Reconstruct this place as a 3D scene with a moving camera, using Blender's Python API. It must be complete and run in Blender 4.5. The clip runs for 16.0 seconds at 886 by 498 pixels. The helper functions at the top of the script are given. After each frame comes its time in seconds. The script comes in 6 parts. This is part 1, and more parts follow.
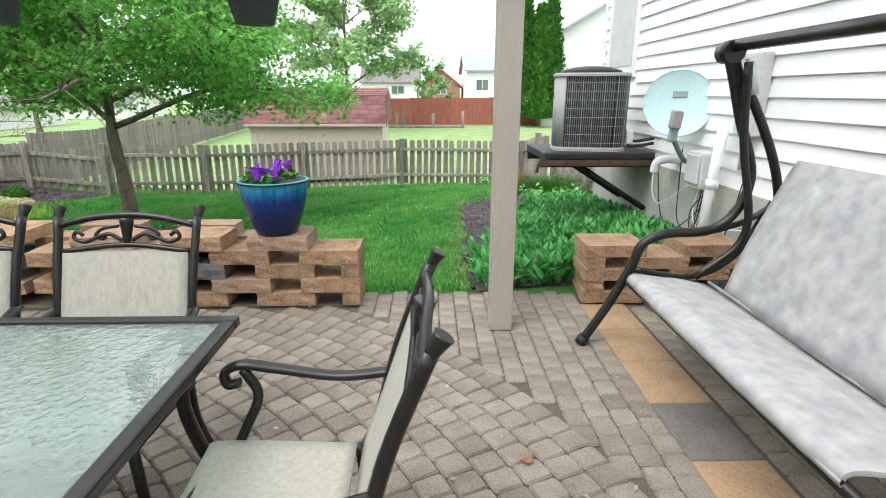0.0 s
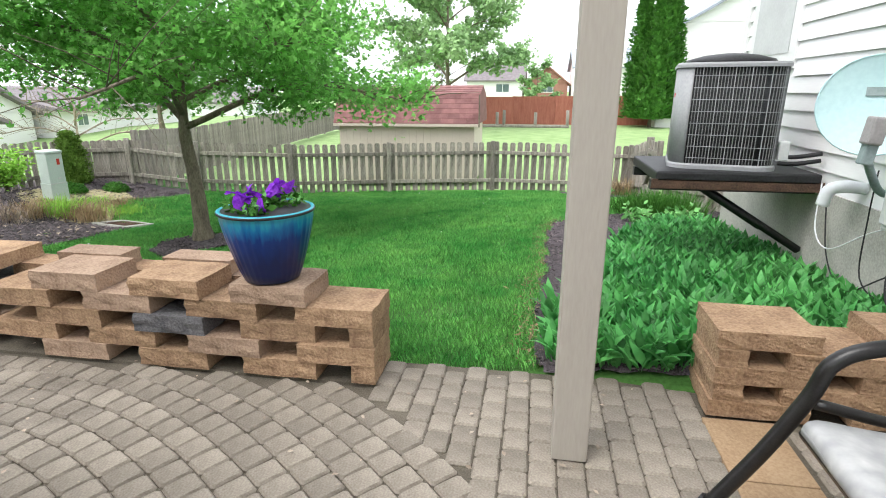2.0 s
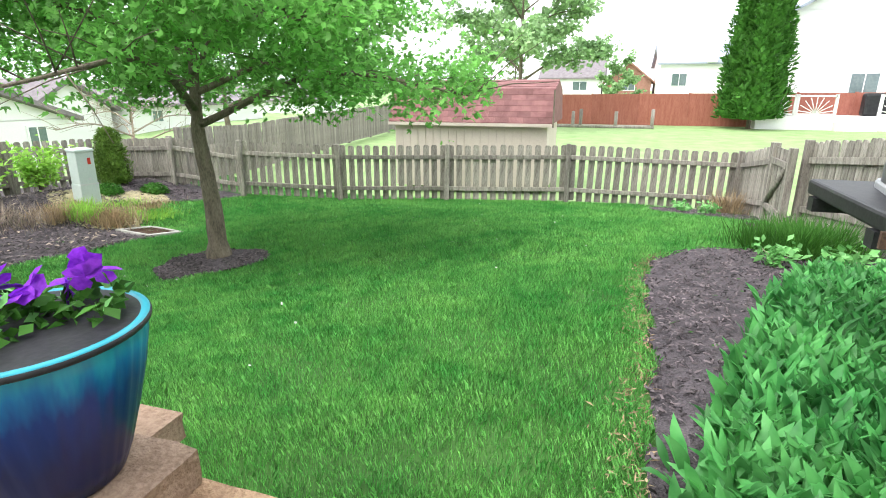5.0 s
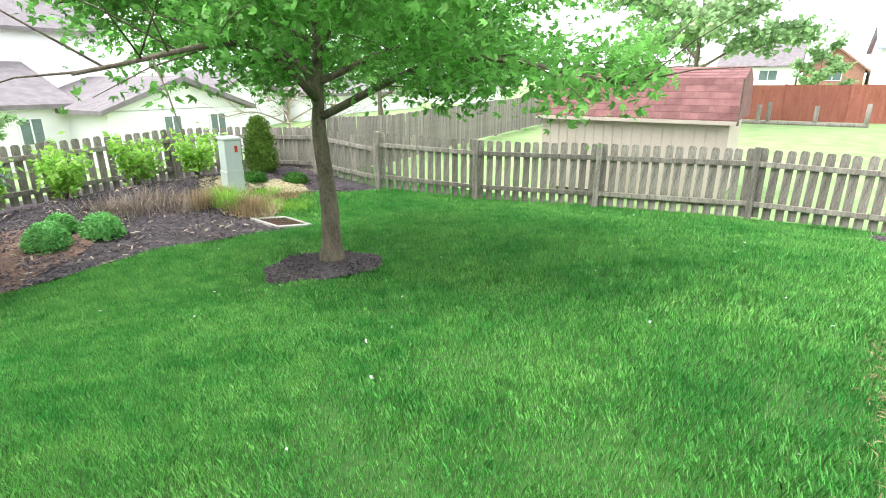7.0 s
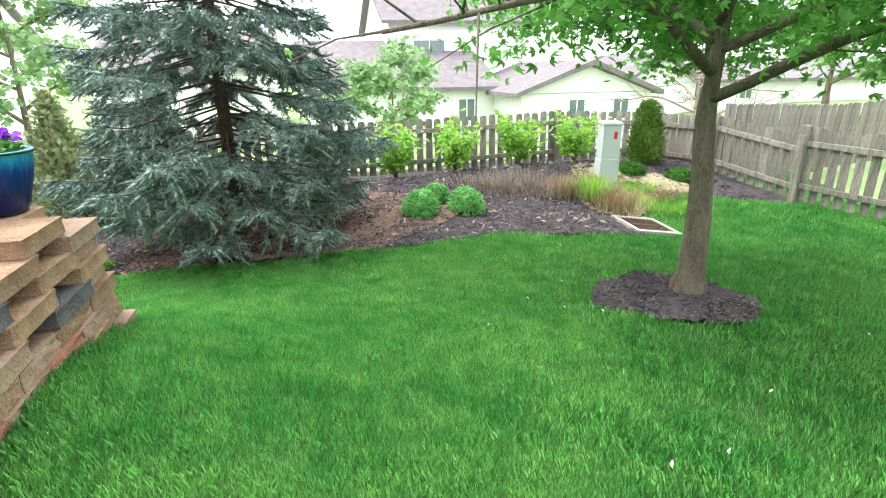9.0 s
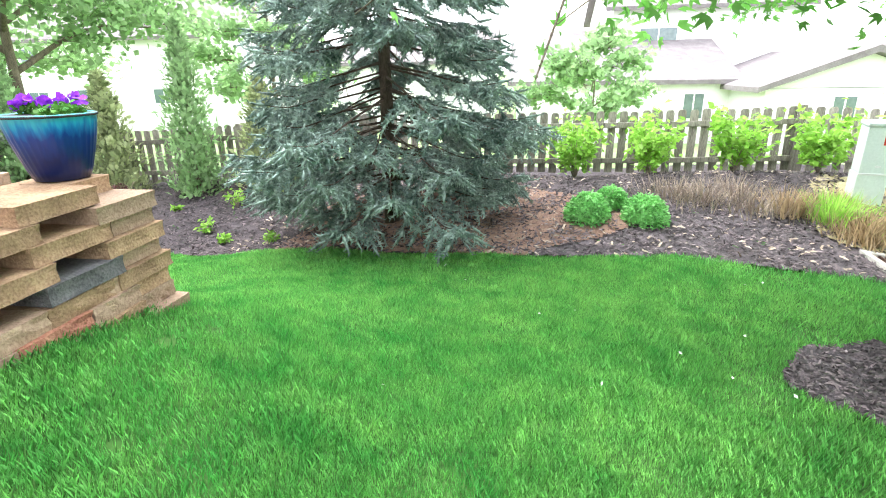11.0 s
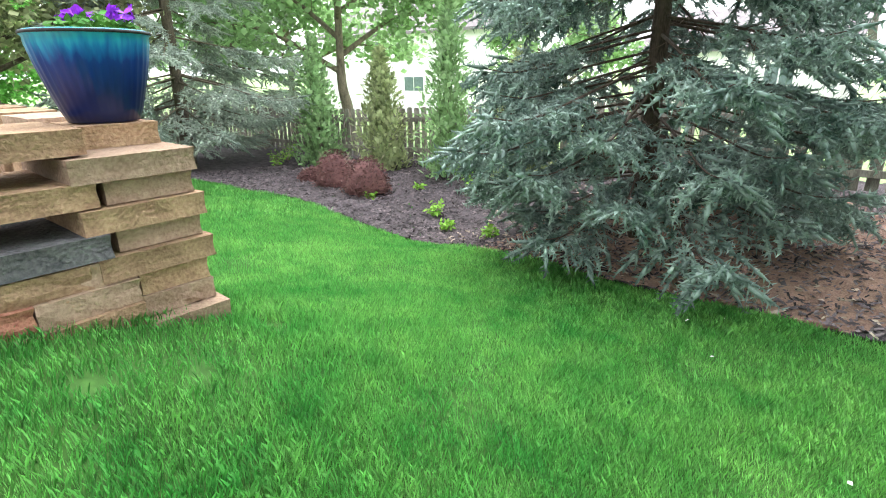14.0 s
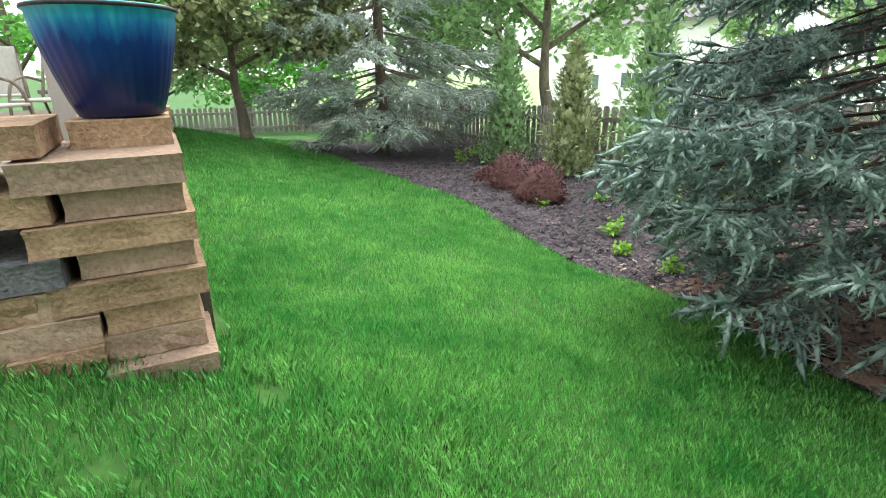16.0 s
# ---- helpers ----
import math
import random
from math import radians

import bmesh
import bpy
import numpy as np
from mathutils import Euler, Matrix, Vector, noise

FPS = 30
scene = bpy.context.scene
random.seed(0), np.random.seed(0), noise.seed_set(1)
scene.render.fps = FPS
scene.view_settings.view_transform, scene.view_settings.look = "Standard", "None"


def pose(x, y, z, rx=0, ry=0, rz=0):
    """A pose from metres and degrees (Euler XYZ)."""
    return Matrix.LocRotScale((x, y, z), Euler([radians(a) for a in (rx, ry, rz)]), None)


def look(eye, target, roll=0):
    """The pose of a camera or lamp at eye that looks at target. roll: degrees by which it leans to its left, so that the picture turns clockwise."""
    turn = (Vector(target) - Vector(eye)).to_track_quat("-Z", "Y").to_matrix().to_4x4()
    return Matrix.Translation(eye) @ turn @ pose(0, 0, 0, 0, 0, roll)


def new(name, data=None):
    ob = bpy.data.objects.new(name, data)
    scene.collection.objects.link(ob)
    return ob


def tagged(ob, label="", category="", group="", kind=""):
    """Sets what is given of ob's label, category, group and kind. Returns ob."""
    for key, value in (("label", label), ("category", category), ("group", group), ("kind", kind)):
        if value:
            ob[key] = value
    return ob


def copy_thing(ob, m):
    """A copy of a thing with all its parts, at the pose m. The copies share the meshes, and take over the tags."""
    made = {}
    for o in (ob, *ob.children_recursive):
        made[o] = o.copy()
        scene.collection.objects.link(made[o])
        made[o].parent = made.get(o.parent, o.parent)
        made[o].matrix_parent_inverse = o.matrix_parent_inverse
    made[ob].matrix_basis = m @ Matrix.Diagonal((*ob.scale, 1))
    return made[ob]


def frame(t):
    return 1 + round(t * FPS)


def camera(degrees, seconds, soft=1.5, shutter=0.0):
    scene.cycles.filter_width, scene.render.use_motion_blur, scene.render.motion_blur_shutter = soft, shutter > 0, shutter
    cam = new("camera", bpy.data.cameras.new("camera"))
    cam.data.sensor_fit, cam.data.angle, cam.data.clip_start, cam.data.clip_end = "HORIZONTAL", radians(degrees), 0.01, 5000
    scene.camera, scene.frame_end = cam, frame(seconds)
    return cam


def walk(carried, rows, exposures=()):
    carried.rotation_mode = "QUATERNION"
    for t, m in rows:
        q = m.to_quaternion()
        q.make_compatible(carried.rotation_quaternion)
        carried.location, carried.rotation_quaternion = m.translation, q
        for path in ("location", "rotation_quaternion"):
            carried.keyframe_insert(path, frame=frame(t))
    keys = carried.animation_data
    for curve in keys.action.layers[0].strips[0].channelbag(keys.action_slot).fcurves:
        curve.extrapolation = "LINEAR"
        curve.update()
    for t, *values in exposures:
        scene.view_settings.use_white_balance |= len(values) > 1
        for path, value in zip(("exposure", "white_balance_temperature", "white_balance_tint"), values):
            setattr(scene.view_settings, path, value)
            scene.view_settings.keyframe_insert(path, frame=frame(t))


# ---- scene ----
cam = camera(79.8, 16.0, soft=1.0)
METRES, EYE, TILT, LEAN, TURN = 9.2, 1.45, 0.0, 0.0, -1.4
ROWS = [
    (0.0, 0.0, 0.0, 0.0, 0.02, -16.49, -0.06),
    (0.5, 0.0052, 0.0333, 0.0019, 3.56, -16.54, -0.05),
    (1.0, 0.0141, 0.0671, -0.0001, 6.02, -16.6, -0.07),
    (1.5, 0.0213, 0.0971, -0.001, 8.41, -16.63, 0.0),
    (2.0, 0.0236, 0.1307, -0.0008, 11.11, -16.66, 0.05),
    (2.5, 0.0255, 0.1633, -0.0029, 13.79, -16.67, 0.11),
    (3.0, 0.0275, 0.1984, -0.0029, 15.95, -16.69, 0.08),
    (3.5, 0.0212, 0.2308, -0.0055, 17.62, -16.67, 0.1),
    (6.0, -0.014, 0.3803, -0.0118, 20.08, -17.04, -0.11),
    (6.5, -0.0218, 0.4137, -0.0122, 24.73, -17.28, -0.03),
    (7.0, -0.0352, 0.4405, -0.0129, 34.93, -17.69, 0.09),
    (7.5, -0.0585, 0.471, -0.0152, 45.33, -18.02, 0.2),
    (8.0, -0.0777, 0.4992, -0.0181, 55.74, -18.33, 0.34),
    (8.5, -0.097, 0.5305, -0.0215, 67.86, -18.52, 0.61),
    (9.0, -0.1218, 0.5586, -0.0296, 76.55, -18.6, 0.78),
    (11.5, -0.234, 0.6464, -0.0548, 105.65, -18.58, 0.94),
    (12.0, -0.2613, 0.6466, -0.0616, 111.64, -18.51, 0.94),
    (12.5, -0.2932, 0.6452, -0.066, 116.25, -18.55, 0.89),
    (13.0, -0.3254, 0.6497, -0.0749, 120.68, -18.55, 0.93),
    (13.5, -0.3546, 0.6473, -0.081, 126.15, -18.62, 0.93),
    (14.0, -0.3824, 0.6398, -0.084, 131.35, -18.65, 0.84),
    (14.5, -0.4093, 0.6337, -0.0874, 137.0, -18.67, 0.82),
    (15.0, -0.4327, 0.6268, -0.0889, 144.37, -18.65, 0.85),
    (15.5, -0.4569, 0.6126, -0.0894, 149.61, -18.72, 0.81),
    (16.0, -0.4758, 0.605, -0.0883, 153.76, -18.73, 0.77),
]
walk(cam, [(t, pose(0, 0, EYE, TILT, LEAN, TURN) @ pose(METRES * x, METRES * y, METRES * z, 90 + pitch, roll, yaw)) for t, x, y, z, yaw, pitch, roll in ROWS],
     [(0.0, 1.14), (3.5, 1.38), (7.0, 1.7), (9.0, 1.84), (12.0, 2.48), (14.0, 2.08), (16.0, 1.7)])

# ---- world and light: bright overcast ----
world = bpy.data.worlds.new("overcast_sky")
scene.world = world
world.use_nodes = True
wn, wl = world.node_tree.nodes, world.node_tree.links
sky = wn.new("ShaderNodeTexSky")
sky.sky_type, sky.sun_disc = "NISHITA", False
sky.sun_elevation, sky.sun_rotation = radians(60), radians(225)
sky.air_density, sky.dust_density = 1.0, 6.0
sat = wn.new("ShaderNodeHueSaturation")
sat.inputs["Saturation"].default_value = 0.22
wl.new(sky.outputs[0], sat.inputs["Color"])
cloud = wn.new("ShaderNodeMix")
cloud.data_type, cloud.inputs["Factor"].default_value = "RGBA", 0.7
cloud.inputs["B"].default_value = (6.9, 7.2, 7.8, 1)
wl.new(sat.outputs[0], cloud.inputs["A"])
wl.new(cloud.outputs["Result"], wn["Background"].inputs["Color"])
wn["Background"].inputs["Strength"].default_value = 0.15
sun_data = bpy.data.lights.new("sun", "SUN")
sun_data.energy, sun_data.angle, sun_data.color = 0.6, radians(30), (1, 0.97, 0.92)
sun = new("sun", sun_data)
sun.matrix_world = look((-9, -9, 22), (0, 0, 0))


# ---- materials ----
def mat(name, c1, c2, rough=0.8, scale=6.0, fine=60.0, bump=0.3, metal=0.0, vary=0.0, island=False, stretch=(1, 1, 1), thin=0.0, spec=0.3, c3=None, dist=0.01):
    """Two-scale noise between c1 and c2 (c3: rare stains), with bump; vary: per piece brightness; thin: light let through."""
    m = bpy.data.materials.new(name)
    m.use_nodes = True
    n, l = m.node_tree.nodes, m.node_tree.links
    b = n["Principled BSDF"]
    co = n.new("ShaderNodeTexCoord")
    mp = n.new("ShaderNodeMapping")
    mp.inputs["Scale"].default_value = stretch
    l.new(co.outputs["Object"], mp.inputs["Vector"])
    big, small = n.new("ShaderNodeTexNoise"), n.new("ShaderNodeTexNoise")
    for t, s, d in ((big, scale, 4), (small, fine, 3)):
        t.inputs["Scale"].default_value, t.inputs["Detail"].default_value = s, d
        l.new(mp.outputs[0], t.inputs["Vector"])
    mid = n.new("ShaderNodeMath")
    mid.operation = "MULTIPLY_ADD"
    mid.inputs[1].default_value = 0.5
    half = n.new("ShaderNodeMath")
    half.operation = "MULTIPLY"
    half.inputs[1].default_value = 0.5
    l.new(big.outputs["Fac"], half.inputs[0])
    l.new(small.outputs["Fac"], mid.inputs[0])
    l.new(half.outputs[0], mid.inputs[2])
    ramp = n.new("ShaderNodeValToRGB")
    e = ramp.color_ramp.elements
    e[0].position, e[0].color = 0.36, (*c1, 1)
    e[1].position, e[1].color = 0.64, (*c2, 1)
    if c3:
        x = e.new(0.74)
        x.color = (*c3, 1)
    l.new(mid.outputs[0], ramp.inputs[0])
    out = ramp.outputs[0]
    if vary:
        r = n.new("ShaderNodeNewGeometry" if island else "ShaderNodeObjectInfo")
        rng = n.new("ShaderNodeMapRange")
        rng.inputs["To Min"].default_value, rng.inputs["To Max"].default_value = 1 - vary, 1 + vary
        l.new(r.outputs["Random Per Island" if island else "Random"], rng.inputs["Value"])
        hs = n.new("ShaderNodeHueSaturation")
        l.new(rng.outputs[0], hs.inputs["Value"])
        l.new(out, hs.inputs["Color"])
        out = hs.outputs[0]
    l.new(out, b.inputs["Base Color"])
    b.inputs["Roughness"].default_value, b.inputs["Metallic"].default_value = rough, metal
    b.inputs["Specular IOR Level"].default_value = spec
    if bump:
        bp = n.new("ShaderNodeBump")
        bp.inputs["Strength"].default_value, bp.inputs["Distance"].default_value = bump, dist
        l.new(mid.outputs[0], bp.inputs["Height"])
        l.new(bp.outputs[0], b.inputs["Normal"])
    if thin:
        tr = n.new("ShaderNodeBsdfTranslucent")
        mx = n.new("ShaderNodeMixShader")
        mx.inputs[0].default_value = thin
        l.new(out, tr.inputs["Color"])
        l.new(b.outputs[0], mx.inputs[1])
        l.new(tr.outputs[0], mx.inputs[2])
        l.new(mx.outputs[0], n["Material Output"].inputs["Surface"])
    return m


M_SOIL = mat("lawn_ground", (0.025, 0.08, 0.014), (0.06, 0.155, 0.03), 0.95, 1.5, 40, 0.6)
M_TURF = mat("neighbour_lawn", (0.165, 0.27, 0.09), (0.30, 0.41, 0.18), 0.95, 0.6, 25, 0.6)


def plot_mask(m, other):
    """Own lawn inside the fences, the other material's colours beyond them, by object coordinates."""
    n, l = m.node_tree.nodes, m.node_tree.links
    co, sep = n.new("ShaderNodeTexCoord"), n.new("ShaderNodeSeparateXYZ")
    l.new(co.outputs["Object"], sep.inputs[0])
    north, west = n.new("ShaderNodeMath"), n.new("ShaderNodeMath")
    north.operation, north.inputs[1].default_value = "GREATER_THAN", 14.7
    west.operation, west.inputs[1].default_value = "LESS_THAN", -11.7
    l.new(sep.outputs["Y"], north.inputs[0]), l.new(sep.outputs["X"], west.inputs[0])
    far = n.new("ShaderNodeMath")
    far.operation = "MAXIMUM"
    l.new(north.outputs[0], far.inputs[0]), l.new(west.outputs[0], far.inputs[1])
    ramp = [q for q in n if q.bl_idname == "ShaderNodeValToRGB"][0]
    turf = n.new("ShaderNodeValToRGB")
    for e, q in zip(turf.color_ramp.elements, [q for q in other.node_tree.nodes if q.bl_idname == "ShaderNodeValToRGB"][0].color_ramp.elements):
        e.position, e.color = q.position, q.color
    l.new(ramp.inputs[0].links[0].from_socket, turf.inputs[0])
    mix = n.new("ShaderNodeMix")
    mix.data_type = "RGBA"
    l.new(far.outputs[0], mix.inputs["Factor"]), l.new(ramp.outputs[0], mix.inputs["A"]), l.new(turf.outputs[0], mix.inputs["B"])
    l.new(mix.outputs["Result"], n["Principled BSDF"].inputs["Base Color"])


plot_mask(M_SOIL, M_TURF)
M_GRASS = mat("grass_blade", (0.068, 0.35, 0.066), (0.255, 0.62, 0.15), 0.6, 0.8, 5, 0, vary=0.4, island=True, thin=0.35, spec=0.15)
M_MULCH = mat("bark_mulch", (0.035, 0.03, 0.033), (0.13, 0.11, 0.118), 0.95, 7, 90, 1.0, c3=(0.2, 0.15, 0.13), dist=0.03)
M_NEEDLE_MULCH = mat("red_brown_mulch", (0.13, 0.078, 0.058), (0.32, 0.20, 0.15), 0.95, 7, 90, 1.0, c3=(0.40, 0.29, 0.22), dist=0.03)
M_STRAW = mat("straw_and_soil", (0.22, 0.19, 0.09), (0.46, 0.40, 0.25), 0.95, 6, 70, 0.8, c3=(0.2, 0.32, 0.08), dist=0.02)
M_CHIP = mat("bark_chip", (0.035, 0.029, 0.031), (0.15, 0.122, 0.126), 0.9, 3, 30, 0.3, vary=0.8, island=True)
M_CHIP_LIGHT = mat("bleached_chip", (0.25, 0.19, 0.14), (0.42, 0.35, 0.28), 0.9, 3, 30, 0.3, vary=0.4, island=True)
M_PAVER = mat("concrete_paver", (0.155, 0.132, 0.106), (0.285, 0.25, 0.205), 0.85, 5, 110, 0.6, vary=0.16, c3=(0.34, 0.30, 0.25))
M_PAVER_J = mat("concrete_paver_rest", (0.155, 0.132, 0.106), (0.285, 0.25, 0.205), 0.85, 5, 110, 0.6, vary=0.16, island=True, c3=(0.34, 0.30, 0.25))
M_SAND = mat("joint_sand", (0.07, 0.06, 0.045), (0.15, 0.13, 0.10), 0.95, 4, 120, 0.6)
M_BLOCK = mat("tan_wall_block", (0.215, 0.13, 0.078), (0.415, 0.277, 0.17), 0.9, 9, 75, 1.0, vary=0.16, c3=(0.55, 0.36, 0.20), dist=0.02)
M_BLOCK_PALE = mat("pale_wall_block", (0.235, 0.155, 0.105), (0.43, 0.305, 0.22), 0.9, 7, 75, 1.0, vary=0.12, c3=(0.40, 0.22, 0.12), dist=0.015)
M_BLOCK_DARK = mat("charcoal_wall_block", (0.06, 0.06, 0.065), (0.16, 0.155, 0.16), 0.9, 9, 75, 1.0, dist=0.02)
M_BLOCK_RED = mat("red_wall_block", (0.25, 0.09, 0.06), (0.45, 0.22, 0.15), 0.9, 8, 75, 1.0, dist=0.02)
M_SLAB = mat("tan_step_slab", (0.27, 0.175, 0.10), (0.40, 0.28, 0.17), 0.85, 4, 90, 0.35, vary=0.08)
M_SLAB_GREY = mat("grey_step_slab", (0.11, 0.10, 0.092), (0.18, 0.168, 0.152), 0.85, 4, 90, 0.35)
M_POST = mat("beige_painted_wood", (0.345, 0.31, 0.27), (0.385, 0.35, 0.305), 0.6, 2, 30, 0.15, stretch=(4, 4, 0.6))
M_FENCE = mat("weathered_fence_wood", (0.145, 0.128, 0.108), (0.40, 0.365, 0.315), 0.9, 3, 25, 0.7, vary=0.25, stretch=(6, 6, 0.7), c3=(0.36, 0.32, 0.27))
M_FENCE_FAR = mat("grey_fence_wood", (0.17, 0.15, 0.13), (0.32, 0.29, 0.255), 0.9, 3, 25, 0.5, vary=0.22, stretch=(6, 6, 0.7))
M_RED_FENCE = mat("red_stained_fence", (0.27, 0.085, 0.06), (0.40, 0.15, 0.11), 0.85, 2, 12, 0.4, vary=0.15, stretch=(4, 4, 0.5))
M_SIDING = mat("white_vinyl_siding", (0.81, 0.81, 0.805), (0.86, 0.86, 0.855), 0.5, 1.2, 25, 0.08, stretch=(1, 0.3, 3))
M_TRIM = mat("white_trim", (0.76, 0.76, 0.75), (0.82, 0.82, 0.81), 0.5, 3, 40, 0.1)
M_CONCRETE = mat("foundation_concrete", (0.33, 0.32, 0.29), (0.52, 0.50, 0.46), 0.9, 3, 60, 0.5, c3=(0.25, 0.23, 0.2))
M_IRON = mat("dark_bronze_metal", (0.008, 0.0075, 0.0075), (0.02, 0.018, 0.017), 0.3, 20, 150, 0.2, spec=0.4, dist=0.002)
M_CUSHION = mat("pale_grey_vinyl_cloth", (0.30, 0.302, 0.305), (0.42, 0.42, 0.415), 0.45, 8, 16, 0.05, c3=(0.5, 0.5, 0.49))
M_SLING = mat("woven_sling_fabric", (0.32, 0.31, 0.265), (0.42, 0.41, 0.35), 0.75, 60, 260, 0.15, stretch=(1, 1, 0.08), dist=0.002)
M_SHINGLE = mat("red_brown_shingle", (0.16, 0.07, 0.068), (0.27, 0.135, 0.128), 0.9, 5, 60, 0.4, vary=0.2)
M_SHED = mat("beige_shed_panel", (0.50, 0.43, 0.36), (0.58, 0.51, 0.43), 0.7, 2, 30, 0.15)
M_ROOF_GREY = mat("grey_shingle", (0.15, 0.13, 0.135), (0.25, 0.225, 0.23), 0.9, 3, 30, 0.4)
M_ROOF_BLUE = mat("blue_grey_shingle", (0.28, 0.31, 0.37), (0.38, 0.41, 0.47), 0.9, 3, 30, 0.4)
M_BRICK = mat("brown_brick", (0.30, 0.15, 0.11), (0.40, 0.22, 0.17), 0.9, 4, 40, 0.4)
M_HOUSE = mat("pale_house_siding", (0.77, 0.76, 0.75), (0.83, 0.82, 0.81), 0.7, 0.8, 12, 0.1, stretch=(1, 1, 4))
M_PANE = mat("dark_window_pane", (0.10, 0.14, 0.14), (0.16, 0.21, 0.21), 0.08, 1, 10, 0, spec=0.8)
M_BARK = mat("grey_brown_bark", (0.10, 0.082, 0.06), (0.25, 0.21, 0.155), 0.95, 6, 40, 1.0, stretch=(2, 2, 0.6), dist=0.03)
M_BARK_DARK = mat("spruce_bark", (0.045, 0.033, 0.025), (0.13, 0.095, 0.075), 0.95, 6, 40, 1.0, stretch=(2, 2, 0.6), dist=0.03)
M_TWIG = mat("dry_twig", (0.23, 0.18, 0.14), (0.42, 0.345, 0.28), 0.9, 5, 50, 0.3, vary=0.3, island=True)
M_MAPLE = mat("maple_leaf", (0.12, 0.36, 0.06), (0.30, 0.62, 0.17), 0.5, 1.1, 6, 0, vary=0.4, island=True, thin=0.62, spec=0.3)
# wide tone range: lit and shaded tufts are painted into the needle colour
M_SPRUCE = mat("blue_spruce_needles", (0.06, 0.115, 0.093), (0.37, 0.47, 0.415), 0.6, 2.6, 9, 0, vary=0.28, island=True, thin=0.1, spec=0.3)
# needles of the far spruces: bright haze put into a paler colour
M_SPRUCE_HAZE = mat("pale_spruce_needles", (0.28, 0.36, 0.29), (0.58, 0.65, 0.55), 0.7, 1.2, 9, 0, vary=0.3, island=True, thin=0.35, spec=0.2)
M_DEAD_TWIG = mat("dead_spruce_twig", (0.09, 0.06, 0.045), (0.22, 0.16, 0.125), 0.95, 5, 50, 0.3, vary=0.3, island=True)
M_CEDAR = mat("arborvitae_green", (0.035, 0.13, 0.018), (0.085, 0.24, 0.035), 0.7, 2, 12, 0, vary=0.3, island=True, thin=0.25, spec=0.2)
M_YEW = mat("cedar_shrub_green", (0.07, 0.14, 0.02), (0.17, 0.28, 0.05), 0.7, 2, 12, 0, vary=0.3, island=True, thin=0.2, spec=0.2)
M_LIME = mat("lime_shrub_leaf", (0.20, 0.44, 0.05), (0.42, 0.68, 0.14), 0.55, 2, 12, 0, vary=0.3, island=True, thin=0.4, spec=0.3)
M_SOFT = mat("soft_green_mound", (0.13, 0.38, 0.10), (0.26, 0.58, 0.19), 0.7, 3, 20, 0, vary=0.3, island=True, thin=0.25)
M_BROAD = mat("broad_garden_leaf", (0.045, 0.23, 0.055), (0.14, 0.44, 0.125), 0.42, 1.5, 12, 0, vary=0.4, island=True, thin=0.35, spec=0.25)
M_PURPLE = mat("barberry_leaf", (0.10, 0.045, 0.045), (0.20, 0.10, 0.09), 0.7, 3, 20, 0, vary=0.35, island=True, thin=0.2)
# far foliage: leaf green lightened so the colour itself carries sunlit haze
M_HAZE_LEAF = mat("far_tree_leaf", (0.20, 0.35, 0.14), (0.40, 0.57, 0.29), 0.7, 0.4, 4, 0, vary=0.35, island=True, thin=0.42)
M_OLIVE = mat("olive_tree_leaf", (0.25, 0.32, 0.14), (0.50, 0.54, 0.30), 0.7, 0.6, 5, 0, vary=0.35, island=True, thin=0.4)
M_DRY = mat("dry_grass", (0.26, 0.18, 0.10), (0.48, 0.37, 0.23), 0.9, 3, 20, 0, vary=0.35, island=True, thin=0.2)
M_PETAL = mat("purple_petal", (0.16, 0.015, 0.42), (0.34, 0.05, 0.68), 0.6, 20, 90, 0, vary=0.3, island=True, thin=0.3)
M_BOX = mat("pale_green_metal_box", (0.48, 0.55, 0.52), (0.56, 0.63, 0.60), 0.5, 3, 40, 0.08)
M_RED = mat("red_sticker", (0.5, 0.03, 0.02), (0.6, 0.05, 0.03), 0.5, 8, 40, 0)
M_ACBODY = mat("grey_painted_steel", (0.29, 0.295, 0.305), (0.36, 0.365, 0.375), 0.55, 5, 60, 0.08)
M_GUARD = mat("dull_guard_wire", (0.16, 0.165, 0.17), (0.24, 0.245, 0.25), 0.5, 20, 120, 0.1, metal=0.2)
M_COIL = mat("dark_coil", (0.012, 0.013, 0.015), (0.04, 0.042, 0.046), 0.6, 20, 120, 0.4)
M_BLACK = mat("black_plastic", (0.012, 0.012, 0.013), (0.03, 0.03, 0.032), 0.5, 8, 60, 0.15)
M_DISH = mat("pale_blue_dish", (0.45, 0.64, 0.66), (0.53, 0.72, 0.73), 0.45, 3, 40, 0.05)
M_PVC = mat("white_pvc", (0.74, 0.75, 0.77), (0.80, 0.81, 0.83), 0.35, 4, 40, 0.05)
M_DISH_ARM = mat("dull_blue_grey_metal", (0.19, 0.25, 0.25), (0.27, 0.33, 0.33), 0.5, 6, 60, 0.15)
M_DISH_HEAD = mat("taupe_plastic", (0.26, 0.25, 0.25), (0.34, 0.32, 0.32), 0.5, 6, 60, 0.1)
M_METER = mat("pale_grey_plastic", (0.52, 0.53, 0.53), (0.60, 0.61, 0.61), 0.5, 4, 40, 0.1)
M_RUST = mat("rusty_grate", (0.05, 0.03, 0.022), (0.13, 0.075, 0.05), 0.85, 10, 80, 0.5)
M_BASKET = mat("dark_green_plastic", (0.035, 0.05, 0.05), (0.055, 0.075, 0.075), 0.55, 5, 60, 0.1)
M_DECK = mat("white_deck_paint", (0.70, 0.69, 0.67), (0.78, 0.77, 0.75), 0.6, 2, 20, 0.15)
